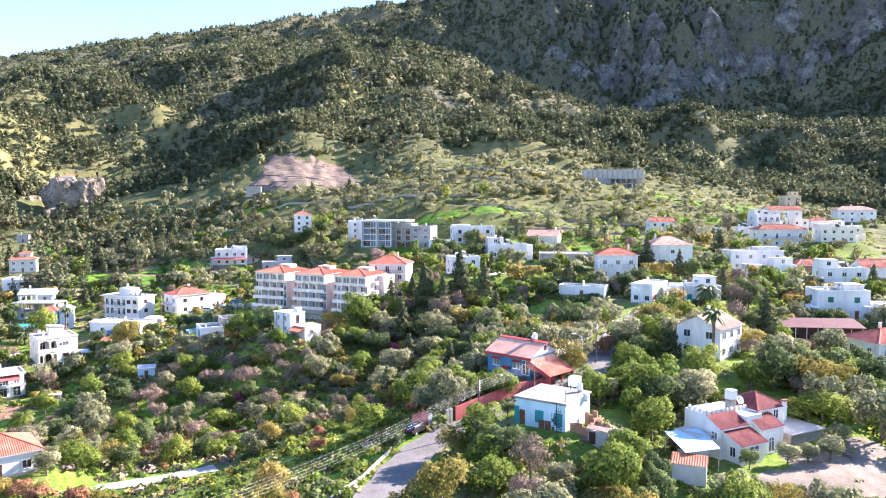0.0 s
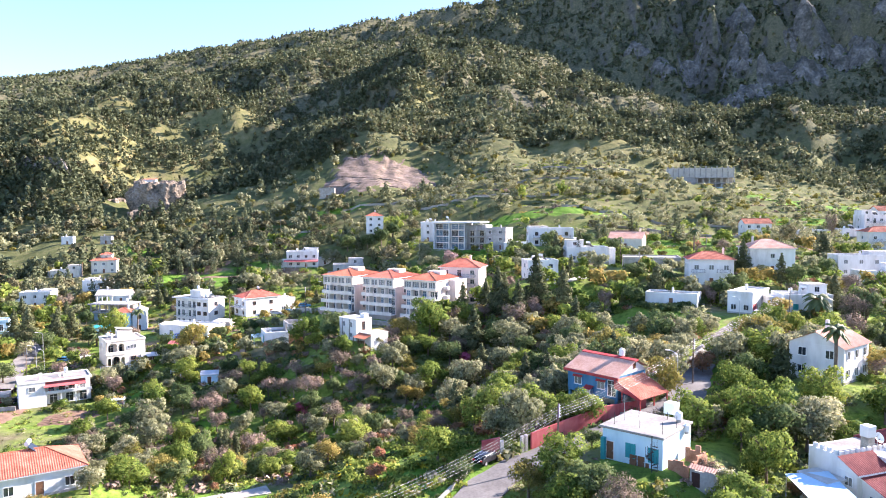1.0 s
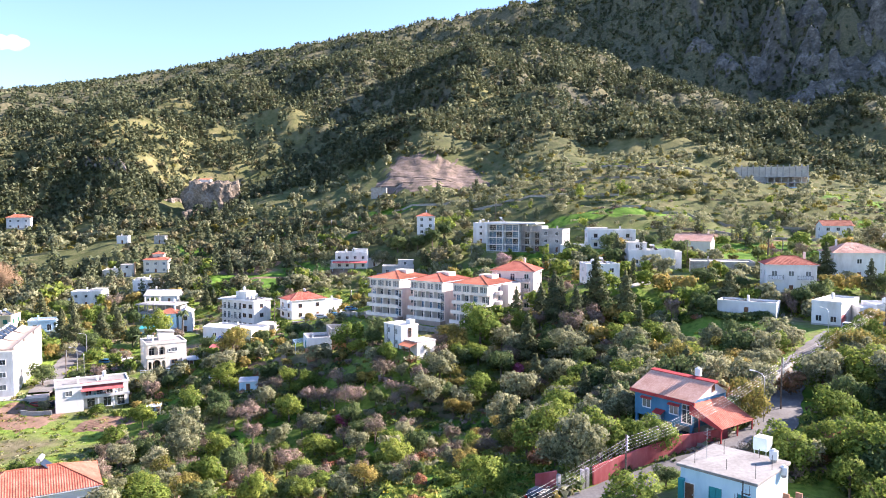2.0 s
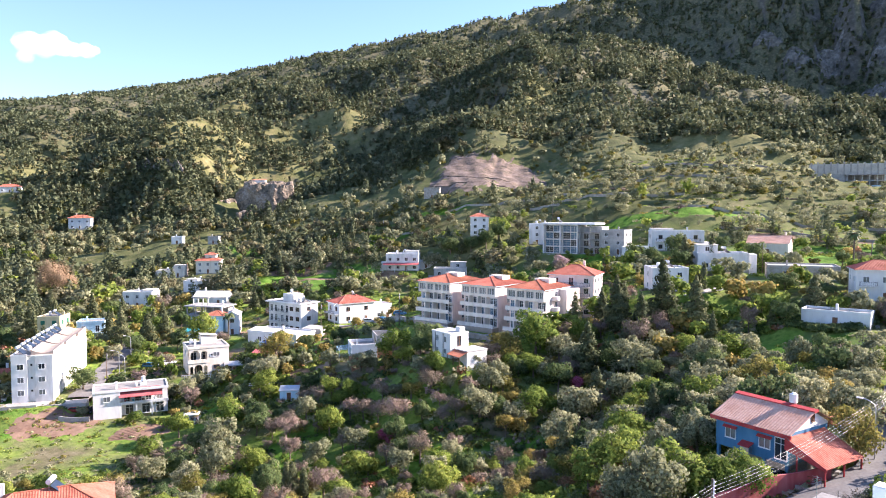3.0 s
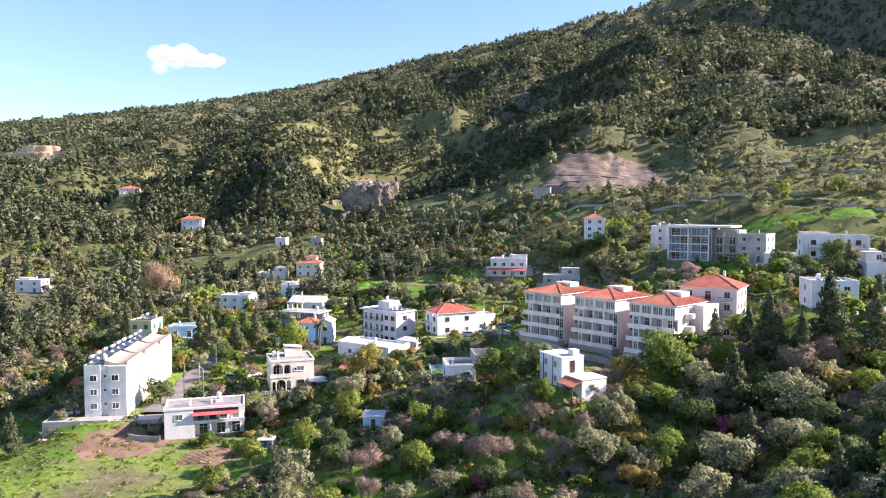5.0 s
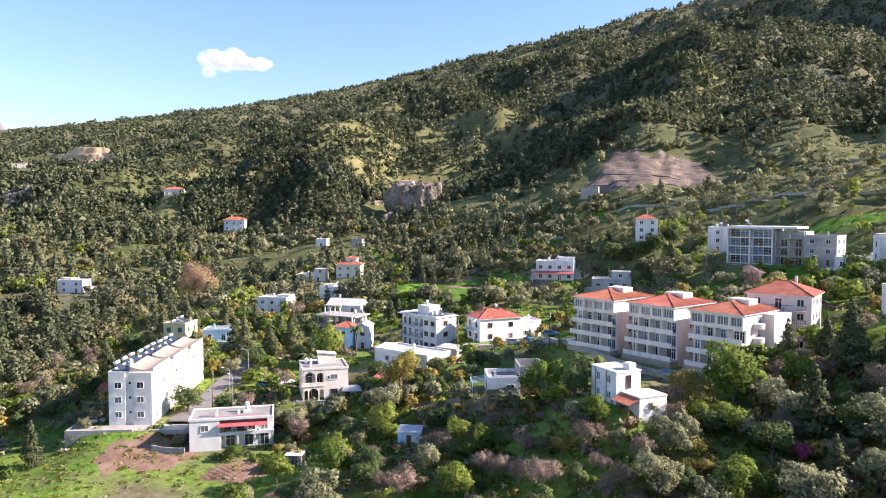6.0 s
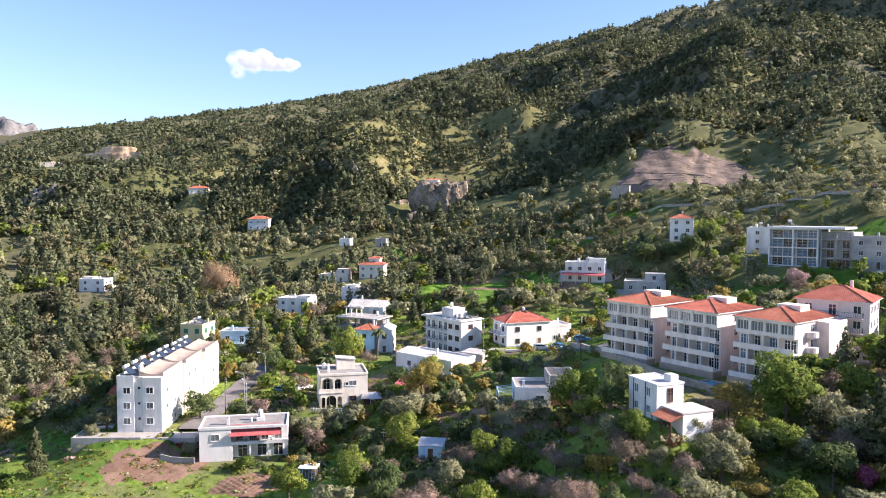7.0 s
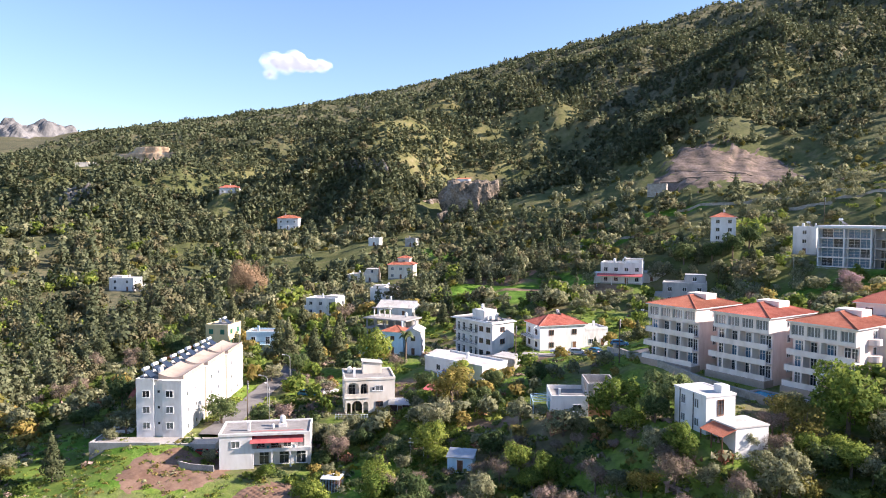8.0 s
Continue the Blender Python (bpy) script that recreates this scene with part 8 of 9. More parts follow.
M["pinkrock"] = mat("pink_quarry_rock", [(0.07, 0.062, 0.04), (0.14, 0.105, 0.078), (0.21, 0.155, 0.12), (0.29, 0.225, 0.18)], 0.16, fine=0.9, rough=0.95, bump=0.6, bump_scale=0.5)
M["orangerock"] = mat("orange_quarry_rock", [(0.34, 0.22, 0.12), (0.50, 0.36, 0.22), (0.62, 0.48, 0.33)], 0.08, fine=0.6, rough=0.95, bump=0.5, bump_scale=0.6)
M["farrock"] = mat("distant_rock", [(0.10, 0.10, 0.10), (0.17, 0.165, 0.16), (0.24, 0.23, 0.22)], 0.006, fine=0.05, rough=1.0)
# darker copy of the grey limestone: the mountain's shade is put into its colour
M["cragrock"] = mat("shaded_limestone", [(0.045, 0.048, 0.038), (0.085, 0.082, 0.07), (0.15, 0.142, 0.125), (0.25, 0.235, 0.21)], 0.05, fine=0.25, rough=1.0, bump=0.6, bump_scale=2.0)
M["lawn"] = mat("lush_grass", [(0.06, 0.10, 0.015), (0.11, 0.175, 0.02), (0.18, 0.235, 0.04)], 0.3, fine=4.0, rough=1.0, bump=0.5, bump_scale=0.1)
M["tan_gravel"] = mat("tan_gravel", [(0.16, 0.13, 0.1), (0.22, 0.185, 0.148), (0.28, 0.24, 0.195)], 0.3, fine=3.0, rough=1.0, bump=0.3, bump_scale=0.05)
patch("soil_field", -123.5, 167, 12, 8, 45, M["soil"], "bare brown soil plot beside the flats", 0.1, 0.06, 2.0, 48, category="field", seed=3)
patch("ploughed_field", -103, 170.5, 9, 4.5, 38, M["soil"], "ploughed brown vegetable plot", 0.12, 0.08, 0.9, 60, category="field", seed=4)
patch("lawn", 35, 192, 12, 8, 12, M["lawn"], "lush green lawn below the hedge", 0.1, 0.05, 4, category="lawn", seed=5)
patch("grass_clearing", -148, 156, 20, 13, 20, M["lawn"], "bright green grass clearing", 0.1, 0.08, 5, category="lawn", seed=6)
patch("grass_clearing", -58, 164, 7, 5, 20, M["lawn"], "bright green grass clearing", 0.1, 0.08, 5, category="lawn", seed=7)
patch("grass_clearing", 14.5, 93.5, 6, 5, -20, M["lawn"], "bright green grass plot", 0.1, 0.08, 5, category="lawn", seed=8)
patch("grass_clearing", -12, 118, 6, 12, -30, M["lawn"], "bright green grass bank beside the road", 0.1, 0.08, 5, category="lawn", seed=9)
patch("grass_clearing", -30, 104, 16, 9, 10, M["lawn"], "bright green grass bank", 0.1, 0.08, 5, category="lawn", seed=10)
patch("bare_bank", -166, 362, 26, 6, 15, M["soil"], "bare reddish earth bank", 0.3, 0.2, 4, category="bank", seed=13)
patch("courtyard", 56, 92, 13, 9, 20, M["tan_gravel"], "pale gravel courtyard beside the villa", 0.12, 0.02, 6, category="yard", seed=14, square=4)
patch("courtyard", 45, 88, 9, 4, 25, M["tan_gravel"], "paved forecourt before the villa", 0.1, 0.02, 6, category="yard", seed=19, square=4)
patch("forecourt", -93, 251.5, 12, 4.5, 8, M["concrete_road"], "pale concrete forecourt beside the lane", 0.12, 0.02, 6, category="yard", seed=61, square=4)
patch("quarry", -92, 482, 42, 44, -14, M["pinkrock"], "pinkish quarry scar with worn ledges", 0.4, 0.2, 16, 130, category="quarry", seed=15)
patch("quarry", -676, 560, 62, 20, 20, M["orangerock"], "pale orange quarry scar on the far slope", 4.0, 0.49, 14, 90, category="quarry", seed=16, step=7.0)
patch("rock_band", -352, 527, 36, 7, -10, M["rock"], "weathered grey rock band below the meadow", 4.0, 2.0, 7, 50, category="rock", seed=17)
patch("rock_band", -515, 401, 30, 10, 30, M["rock"], "weathered grey rock band", 4.0, 1.2, 14, 50, category="rock", seed=18)
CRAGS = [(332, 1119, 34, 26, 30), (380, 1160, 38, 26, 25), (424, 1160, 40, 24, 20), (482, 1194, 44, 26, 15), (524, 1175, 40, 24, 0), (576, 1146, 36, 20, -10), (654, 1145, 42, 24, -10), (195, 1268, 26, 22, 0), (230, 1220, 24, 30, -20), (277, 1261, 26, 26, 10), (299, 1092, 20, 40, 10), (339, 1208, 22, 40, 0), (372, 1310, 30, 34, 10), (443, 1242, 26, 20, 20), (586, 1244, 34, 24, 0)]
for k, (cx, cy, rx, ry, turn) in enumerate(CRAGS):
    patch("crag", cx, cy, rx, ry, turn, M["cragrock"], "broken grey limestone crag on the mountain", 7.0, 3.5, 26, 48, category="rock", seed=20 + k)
patch("far_mountain", -4050, 2300, 330, 300, 30, M["farrock"], "distant bare grey mountain", 45.0, 30.0, 260, 60, category="mountain", seed=40)


M["ochrerock"] = mat("ochre_limestone", [(0.06, 0.055, 0.045), (0.15, 0.125, 0.095), (0.25, 0.195, 0.14), (0.33, 0.29, 0.24)], 0.1, fine=0.8, rough=0.95, bump=0.8, bump_scale=0.8)


def boulder(x, y, z0, rx, ry, h, seed, label, flat=0.8):
    bm = bmesh.new()
    bmesh.ops.create_icosphere(bm, subdivisions=5, radius=1.0)
    for v in bm.verts:
        p = v.co.copy()
        m = max(abs(p.x), abs(p.y), abs(p.z) * 1.1)
        p = p.lerp(p / m, 0.6)
        n = noise.fractal(p * 2.2 + Vector((seed, 0, 0)), 0.9, 2.1, 6) * 0.15 + noise.noise(p * 0.9 + Vector((0, seed, 0))) * 0.18
        crack = abs(noise.noise(Vector((p.x * 3.1, p.y * 3.1, p.z * 0.8 + seed)))) * 0.18
        p *= 1 + n - crack
        v.co = Vector((p.x * rx, p.y * ry, min(p.z, flat + n * 0.8) * h))
    ob = part("rock_outcrop", bm, M["ochrerock"])
    ob.matrix_world = pose(x, y, z0, 0, 0, seed * 20)
    return tagged(ob, label, "rock")


boulder(-262, 520, 68, 19, 13, 23, 1.0, "massive grey and ochre limestone rock with flat top")
boulder(-252, 474, 58, 8, 6, 10, 2.0, "pale limestone boulder among pines")
boulder(-300, 532, 66, 12, 10, 11, 3.0, "grey rock shoulder beside the great rock")
hut = thing("hut", pose(-272, 517, 86.5, 0, 0, 12), "small hut with red roof on the rock", "hut")
bm = bmesh.new()
box(bm, 0, 9, 0, 5, -4, 2.6)
part("wall", bm, M["white"], hut)
bm = bmesh.new()
slope(bm, (-0.3, -0.3, 2.6), (1, 0, 0), (0, 1, 0), 9.6, 5.6, 1.0, 0, 0)
part("roof", bm, M["tile"], hut)


# ---- walls ----
def wall_line(name, pts, height, thick, material, label, base=-1.0, cap=None):
    """A wall that follows points (x, y) over the ground, in short upright lengths."""
    bm = bmesh.new()
    rows = []
    P = [Vector((x, y, 0)) for x, y in pts]
    line = []
    for a, b in zip(P, P[1:]):
        k = max(1, int((b - a).length / 2))
        line += [a.lerp(b, i / k) for i in range(k)]
    line.append(P[-1])
    for i, q in enumerate(line):
        d = (line[min(i + 1, len(line) - 1)] - line[max(i - 1, 0)]).normalized()
        nrm = Vector((-d.y, d.x, 0)) * thick / 2
        g = float(on_ground(q.x, q.y))
        rows.append([bm.verts.new((q + o * nrm + Vector((0, 0, z)))) for o, z in ((-1, g + base), (-1, g + height), (1, g + height), (1, g + base))])
    for a, b in zip(rows, rows[1:]):
        for k in range(3):
            bm.faces.new((a[k], b[k], b[k + 1], a[k + 1]))
    bm.faces.new(rows[0])
    bm.faces.new(rows[-1][::-1])
    bmesh.ops.recalc_face_normals(bm, faces=bm.faces)
    return tagged(part(name, bm, material), label, "wall", kind="structure")


wall_line("garden_wall", [(1.9, 109.4), (6.6, 113.0), (14.7, 118.6), (19.0, 122.0)], 2.2, 0.25, M["redwall"], "faded red rendered garden wall along the road")
wall_line("garden_wall", [(-4.6, 107.0), (-2.2, 107.6)], 2.6, 0.25, M["redwall"], "short red gate wall beside the drive")
wall_line("road_kerb", [(-13.5, 84), (-10.2, 90), (-8.0, 97), (-6.0, 103)], 0.5, 0.3, M["concrete"], "low pale kerb wall along the road")
for x, y in ((0.7, 108.6), (1.2, 109.0), (-2.0, 107.5)):
    bm = bmesh.new()
    box(bm, -0.22, 0.22, -0.22, 0.22, -0.5, 2.2, 0.03)
    q = tagged(part("gate_post", bm, M["concrete"]), "pale square gate post at the drive", "gate post", "gate posts")
    q.matrix_world = pose(x, y, float(on_ground(x, y)), 0, 0, 35)
wall_line("stone_wall", [(-73, 246), (-64, 234), (-52, 222.5), (-44, 214.5), (-35, 209)], 1.3, 0.7, M["stone"], "rough pale stone retaining wall beside the lane")
wall_line("hedge_wall", [(29, 213), (34, 205), (41, 201.5), (48, 206)], 0.7, 0.3, M["concrete"], "low pale wall below the hedge")
wall_line("field_wall", [(28, 139), (33, 150), (38, 160)], 1.4, 0.5, M["stone"], "stone wall along the upper road")
wall_line("yard_fence", [(-118, 170.5), (-124, 168)], 1.2, 0.2, M["concrete"], "low concrete wall beside the house")
for k, (x0, y0, x1, y1) in enumerate(((-60, 395, 20, 385), (-20, 420, 70, 410), (-100, 420, -30, 410), (20, 360, 110, 345), (0, 450, 90, 446), (30, 330, 90, 318), (-160, 405, -110, 398))):
    wall_line("terrace_wall", [(x0, y0), ((x0 + x1) / 2, (y0 + y1) / 2 + 6 * math.sin(k)), (x1, y1)], 1.0, 0.8, M["stone"], "old dry-stone terrace wall on the slope")

for y0, x0, x1 in ((462, -124, -66), (478, -116, -74)):
    wall_line("quarry_ledge", [(x0, y0 + 3), (x0 * 0.7 + x1 * 0.3, y0 + 1), (x0 * 0.3 + x1 * 0.7, y0 - 2), (x1, y0 - 4)], 0.6, 0.7, M["pinkrock"], "worn pale rock ledge across the quarry")

# hedge and pool
rr = np.random.RandomState(3)
hp = np.array([(28.5 + t * 19, 213.5 - 12 * math.sin(math.pi * (0.12 + t * 0.72))) for t in np.linspace(0, 1, 60)])
wood("hedge", "clipped dark green hedge above the lawn", hp, 2.0 + 0.3 * rr.rand(60), ["shrub"] * 3, M["dark"], 301)
pool = thing("swimming_pool", pose(-38.3, 212.4, 36.55, 0, 0, -24), "blue swimming pool with pale surround", "pool")
bm = bmesh.new()
for a in ((-0.6, 8.6, -0.6, 0), (-0.6, 8.6, 3.6, 4.2), (-0.6, 0, 0, 3.6), (8, 8.6, 0, 3.6)):
    box(bm, *a, -1.5, 0.25)
part("surround", bm, M["concrete_road"], pool)
bm = bmesh.new()
box(bm, 0, 8, 0, 3.6, -1.5, 0.05)
part("water", bm, M["water"], pool)


# ---- vehicles ----
def car(m, paint, label, kind="hatch"):
    ob = thing("car", m, label, "car", "parked cars")
    prof = {"hatch": [(-2.05, 0.35), (-2.1, 0.75), (-1.95, 1.0), (-1.55, 1.42), (-0.2, 1.5), (0.55, 1.38), (1.05, 0.98), (1.9, 0.85), (2.1, 0.6), (2.05, 0.35)], "pickup": [(-2.5, 0.4), (-2.5, 1.0), (-0.6, 1.02), (-0.5, 1.68), (0.7, 1.7), (1.25, 1.1), (2.3, 1.0), (2.45, 0.6), (2.4, 0.4)]}[kind]
    bm = bmesh.new()
    sides = []
    for y, shrink in ((-0.82, 0), (0.82, 0)):
        sides.append([bm.verts.new((x, y * (0.86 if z > 1.1 else 1.0), z)) for x, z in prof])
    n = len(prof)
    bm.faces.new(sides[0])
    bm.faces.new(sides[1][::-1])
    for k in range(n):
        bm.faces.new((sides[0][k], sides[1][k], sides[1][(k + 1) % n], sides[0][(k + 1) % n]))
    bmesh.ops.recalc_face_normals(bm, faces=bm.faces)
    bmesh.ops.bevel(bm, geom=list(bm.edges), offset=0.06, segments=2, affect="EDGES")
    part("body", bm, M[paint], ob)
    wx0, wx1 = (-1.5, 0.7) if kind == "hatch" else (-0.45, 0.95)
    for s in (-1, 1):
        bm = bmesh.new()
        box(bm, wx0, wx1, min(s * 0.74, s * 0.8), max(s * 0.74, s * 0.8), 1.02, 1.34)
        part("side_window", bm, M["glass"], ob)
    bm = bmesh.new()
    quad_prism(bm, ((0.62, -0.62, 1.36), (1.06, -0.68, 1.03), (1.06, 0.68, 1.03), (0.62, 0.62, 1.36)), 0.02)
    ws = part("windscreen", bm, M["glass"], ob)
    ws.matrix_local = pose(0.03, 0, 0.035)
    bm = bmesh.new()
    xr = -1.95 if kind == "hatch" else -0.6
    quad_prism(bm, ((xr - 0.03, -0.6, 1.03), (xr + 0.33, -0.55, 1.38), (xr + 0.33, 0.55, 1.38), (xr - 0.03, 0.6, 1.03)), 0.02)
    part("rear_window", bm, M["glass"], ob).matrix_local = pose(-0.02, 0, 0.03)
    for x in (-1.3, 1.3):
        for s in (-1, 1):
            bm = bmesh.new()
            tube(bm, (x, s * 0.66, 0.32), (x, s * 0.86, 0.32), 0.32, n=14)
            wh = part("wheel", bm, M["rubber"], ob)
            bm = bmesh.new()
            tube(bm, (x, s * 0.86, 0.32), (x, s * 0.875, 0.32), 0.2, n=10)
            part("rim", bm, M["metal"], wh)
    for s in (-1, 1):
        bm = bmesh.new()
        box(bm, -2.14, -2.02, s * 0.6 - 0.14, s * 0.6 + 0.14, 0.72, 0.9)
        part("tail_light", bm, M["lamp_red"], ob)
        bm = bmesh.new()
        box(bm, 1.98, 2.1, s * 0.58 - 0.16, s * 0.58 + 0.16, 0.62, 0.78)
        part("headlight", bm, M["tank"], ob)
    return ob


def car_on(x, y, turn, paint, label, kind="hatch", up=0.1):
    return car(pose(x, y, float(on_ground(x, y)) + up, 0, 0, turn), paint, label, kind)


car_on(-3.8, 105.3, 55, "carpaint", "dark hatchback parked on the village road", up=0.2)
car_on(13.5, 121.5, 35, "carpaint", "dark car parked under the porch")
car_on(-86, 249.6, 10, "carwhite", "white pickup truck parked by the lane", "pickup", 0.15)
car_on(-75.5, 243.4, 150, "carblue", "blue car driving up the lane", up=0.2)
car_on(-126.5, 176.5, 40, "carpaint", "dark wrecked car in the yard")
car_on(-124.5, 174.5, 20, "carred", "red car parked in the yard")
car_on(-122.5, 177.5, 60, "carpaint", "dark car parked in the yard")
car_on(-120.5, 180.5, 30, "carred", "red car parked behind the house")
car_on(-143.5, 170.6, 40, "carwhite", "pale car parked beside the flats")
car_on(-146, 176.0, 60, "carblue", "pale blue van beside the flats")
car_on(-131, 209, 20, "carblue", "turquoise car parked in the yard")
car_on(-128, 213, 70, "carwhite", "white car parked in the yard")
car_on(-79.5, 243.6, 25, "carwhite", "white jeep parked beside the lane")
car_on(-71.5, 249.5, 15, "carblue", "blue car parked above the lane")
car_on(-98, 246.5, 20, "carpaint", "dark car parked beside the lane")
car_on(56.8, 191.5, 60, "carwhite", "white car on the upper road")


# ---- poles, wires and lamps ----
def utility_pole(x, y, h, turn, label="grey utility pole with upright rack of insulators"):
    z = float(on_ground(x, y))
    ob = thing("utility_pole", pose(x, y, z, 0, 0, turn), label, "utility pole", "utility poles")
    bm = bmesh.new()
    tube(bm, (0, 0, -1), (0, 0, h), 0.14, 0.09, n=8)
    part("pole", bm, M["bark"], ob)
    bm = bmesh.new()
    box(bm, 0.12, 0.2, -0.05, 0.05, h - 1.75, h - 0.05)
    part("wire_rack", bm, M["metal"], ob)
    for k in range(5):
        bm = bmesh.new()
        tube(bm, (0.2, 0, h - 0.2 - 0.35 * k), (0.34, 0, h - 0.2 - 0.35 * k), 0.05, n=6)
        part("insulator", bm, M["tank"], ob)
    return z + h - 0.15


def wires(a, b, turn_a, turn_b, sag):
    for k in range(5):
        cu = bpy.data.curves.new("power_line", "CURVE")
        cu.dimensions, cu.bevel_depth = "3D", 0.007
        sp = cu.splines.new("POLY")
        pa = Vector(a) + Vector((0.32 * math.cos(radians(turn_a)), 0.32 * math.sin(radians(turn_a)), -0.05 - 0.35 * k))
        pb = Vector(b) + Vector((0.32 * math.cos(radians(turn_b)), 0.32 * math.sin(radians(turn_b)), -0.05 - 0.35 * k))
        sp.points.add(16)
        for i in range(17):
            q = pa.lerp(pb, i / 16)
            q.z -= sag * 4 * (i / 16) * (1 - i / 16)
            sp.points[i].co = (*q, 1)
        cu.materials.append(M["wirewhite"])
        ob = tagged(new("power_line", cu), "pale overhead power line", "power line", "power lines")


M["wirewhite"] = mat("aluminium_wire", [(0.45, 0.44, 0.42), (0.6, 0.59, 0.57)], 1.0, rough=0.4, metal=0.4)
POLES = [(-22, 66, 9.5, -50), (5.2, 104.2, 7.6, -45), (28.2, 132.5, 7.6, -40), (62, 186, 8.0, -45)]
tops = [(x, y, utility_pole(x, y, h, a)) for x, y, h, a in POLES]
for (p, q), (i, j) in zip(zip(tops, tops[1:]), zip(POLES, POLES[1:])):
    wires(p, q, i[3], j[3], 0.9)
for x, y, h, a in ((-126.5, 186.5, 9, 20), (-95, 243, 9, 40), (-66, 232, 9, 60), (-38, 372, 9, 10), (-130, 400, 10, 10), (35, 268, 9, 5), (62, 262, 9, 5), (117, 236, 9, 0)):
    utility_pole(x, y, h, a)


def street_lamp(x, y, turn, h=7.5):
    ob = thing("street_lamp", pose(x, y, float(on_ground(x, y)), 0, 0, turn), "grey street lamp with curved arm", "street lamp", "street lamps")
    bm = bmesh.new()
    tube(bm, (0, 0, -0.5), (0, 0, h - 0.8), 0.08, 0.06, n=8)
    last = Vector((0, 0, h - 0.8))
    for k in range(1, 6):
        a = math.pi / 2 * k / 5
        q = Vector((1.4 * (1 - math.cos(a)), 0, h - 0.8 + 0.8 * math.sin(a)))
        tube(bm, last, q, 0.05, n=6)
        last = q
    part("pole", bm, M["metal"], ob)
    bm = bmesh.new()
    box(bm, last.x, last.x + 0.7, -0.14, 0.14, h - 0.06, h + 0.08, 0.03)
    part("lamp_head", bm, M["tank"], ob)


street_lamp(-130.5, 196, 200)
street_lamp(-141, 214, 200)
street_lamp(-124, 190, 160)
street_lamp(-92, 246.5, 90)
street_lamp(-64, 247.5, 180)
street_lamp(-42, 318, 180)
street_lamp(48, 176, 120)
street_lamp(24.5, 126.5, 140)


# ---- sheds and small things ----
def shed(x, y, turn, w, d, h, wall, roof, label, up=0.0):
    ob = thing("shed", pose(x, y, float(on_ground(x + w / 2, y + d / 2)) + up, 0, 0, turn), label, "shed", "garden sheds")
    bm = bmesh.new()
    box(bm, 0, w, 0, d, -1.5, h, 0.02)
    part("wall", bm, M[wall], ob)
    bm = bmesh.new()
    quad_prism(bm, ((-0.2, -0.3, h + 0.1), (w + 0.2, -0.3, h + 0.1), (w + 0.2, d + 0.3, h + 0.5), (-0.2, d + 0.3, h + 0.5)), 0.1)
    part("roof", bm, M[roof], ob)
    door_at(ob, w * 0.5, 0.0, 0.9, 1.8, "wood")


shed(-77, 181, 20, 4.0, 3.0, 2.2, "paleblue", "metal", "small shed with white and blue sheet roof")
shed(-104, 203, 30, 4.5, 3.5, 2.0, "darkwood", "metal", "low dark shed with grey roof")
shed(-99, 208, 10, 4.0, 3.0, 2.2, "brick", "redwall", "lean-to shed with red sheet roof")
shed(-118, 240, 0, 5.0, 4.0, 2.4, "brick", "roof_pale", "brown brick shed with pale roof")
shed(-99.5, 240, -10, 6.0, 3.5, 2.4, "concrete", "roof_pale", "low grey concrete store by the lane")
shed(-91, 330, 10, 9.0, 6.0, 2.6, "cream", "roof_pale", "low pale store with flat sheet roof")
shed(-152, 262, 8, 6.0, 4.0, 2.8, "white", "roof_pale", "white store beside the unfinished house")
shed(-146, 247, 20, 7.0, 4.0, 2.4, "paleblue", "teal", "low store with teal canopy")

cage = thing("animal_cage", pose(-95.5, 172.5, float(on_ground(-94, 173)), 0, 0, 25), "white barred animal cage with tarpaulin roof", "cage")
bm = bmesh.new()
box(bm, -0.1, 3.1, -0.1, 2.6, 2.3, 2.45, 0.04)
part("roof", bm, M["tank"], cage)
for k in range(13):
    for y in (0, 2.5):
        bm = bmesh.new()
        tube(bm, (k * 0.25, y, -0.5), (k * 0.25, y, 2.3), 0.035, n=4)
        part("bar", bm, M["tarp"], cage)
bm = bmesh.new()
box(bm, 0.2, 2.8, 0.3, 2.3, -0.5, 1.6)
part("crate", bm, M["darkwood"], cage)

perg = thing("pergola_frame", pose(-86, 184, float(on_ground(-84, 185)), 0, 0, 30), "bare white timber pergola frame", "pergola")
for u in (0, 2.2, 4.4):
    for v in (0, 2.0):
        bm = bmesh.new()
        box(bm, u - 0.06, u + 0.06, v - 0.06, v + 0.06, -0.5, 2.3)
        part("post", bm, M["tank"], perg)
for v in (0, 2.0):
    bm = bmesh.new()
    box(bm, -0.3, 4.7, v - 0.05, v + 0.05, 2.3, 2.42)
    part("beam", bm, M["tank"], perg)

bm = bmesh.new()
bmesh.ops.create_icosphere(bm, subdivisions=3, radius=1.0)
for v in bm.verts:
    v.co = Vector((v.co.x * 2.6, v.co.y * 1.8, max(0, v.co.z) * 1.5)) * (1 + 0.2 * noise.noise(v.co * 3))
q = tagged(part("covered_heap", bm, M["tarp_deep"]), "crumpled blue tarpaulin over a heap", "tarpaulin")
q.matrix_world = pose(-105.5, 229.0, float(on_ground(-105.5, 229)) - 0.1)

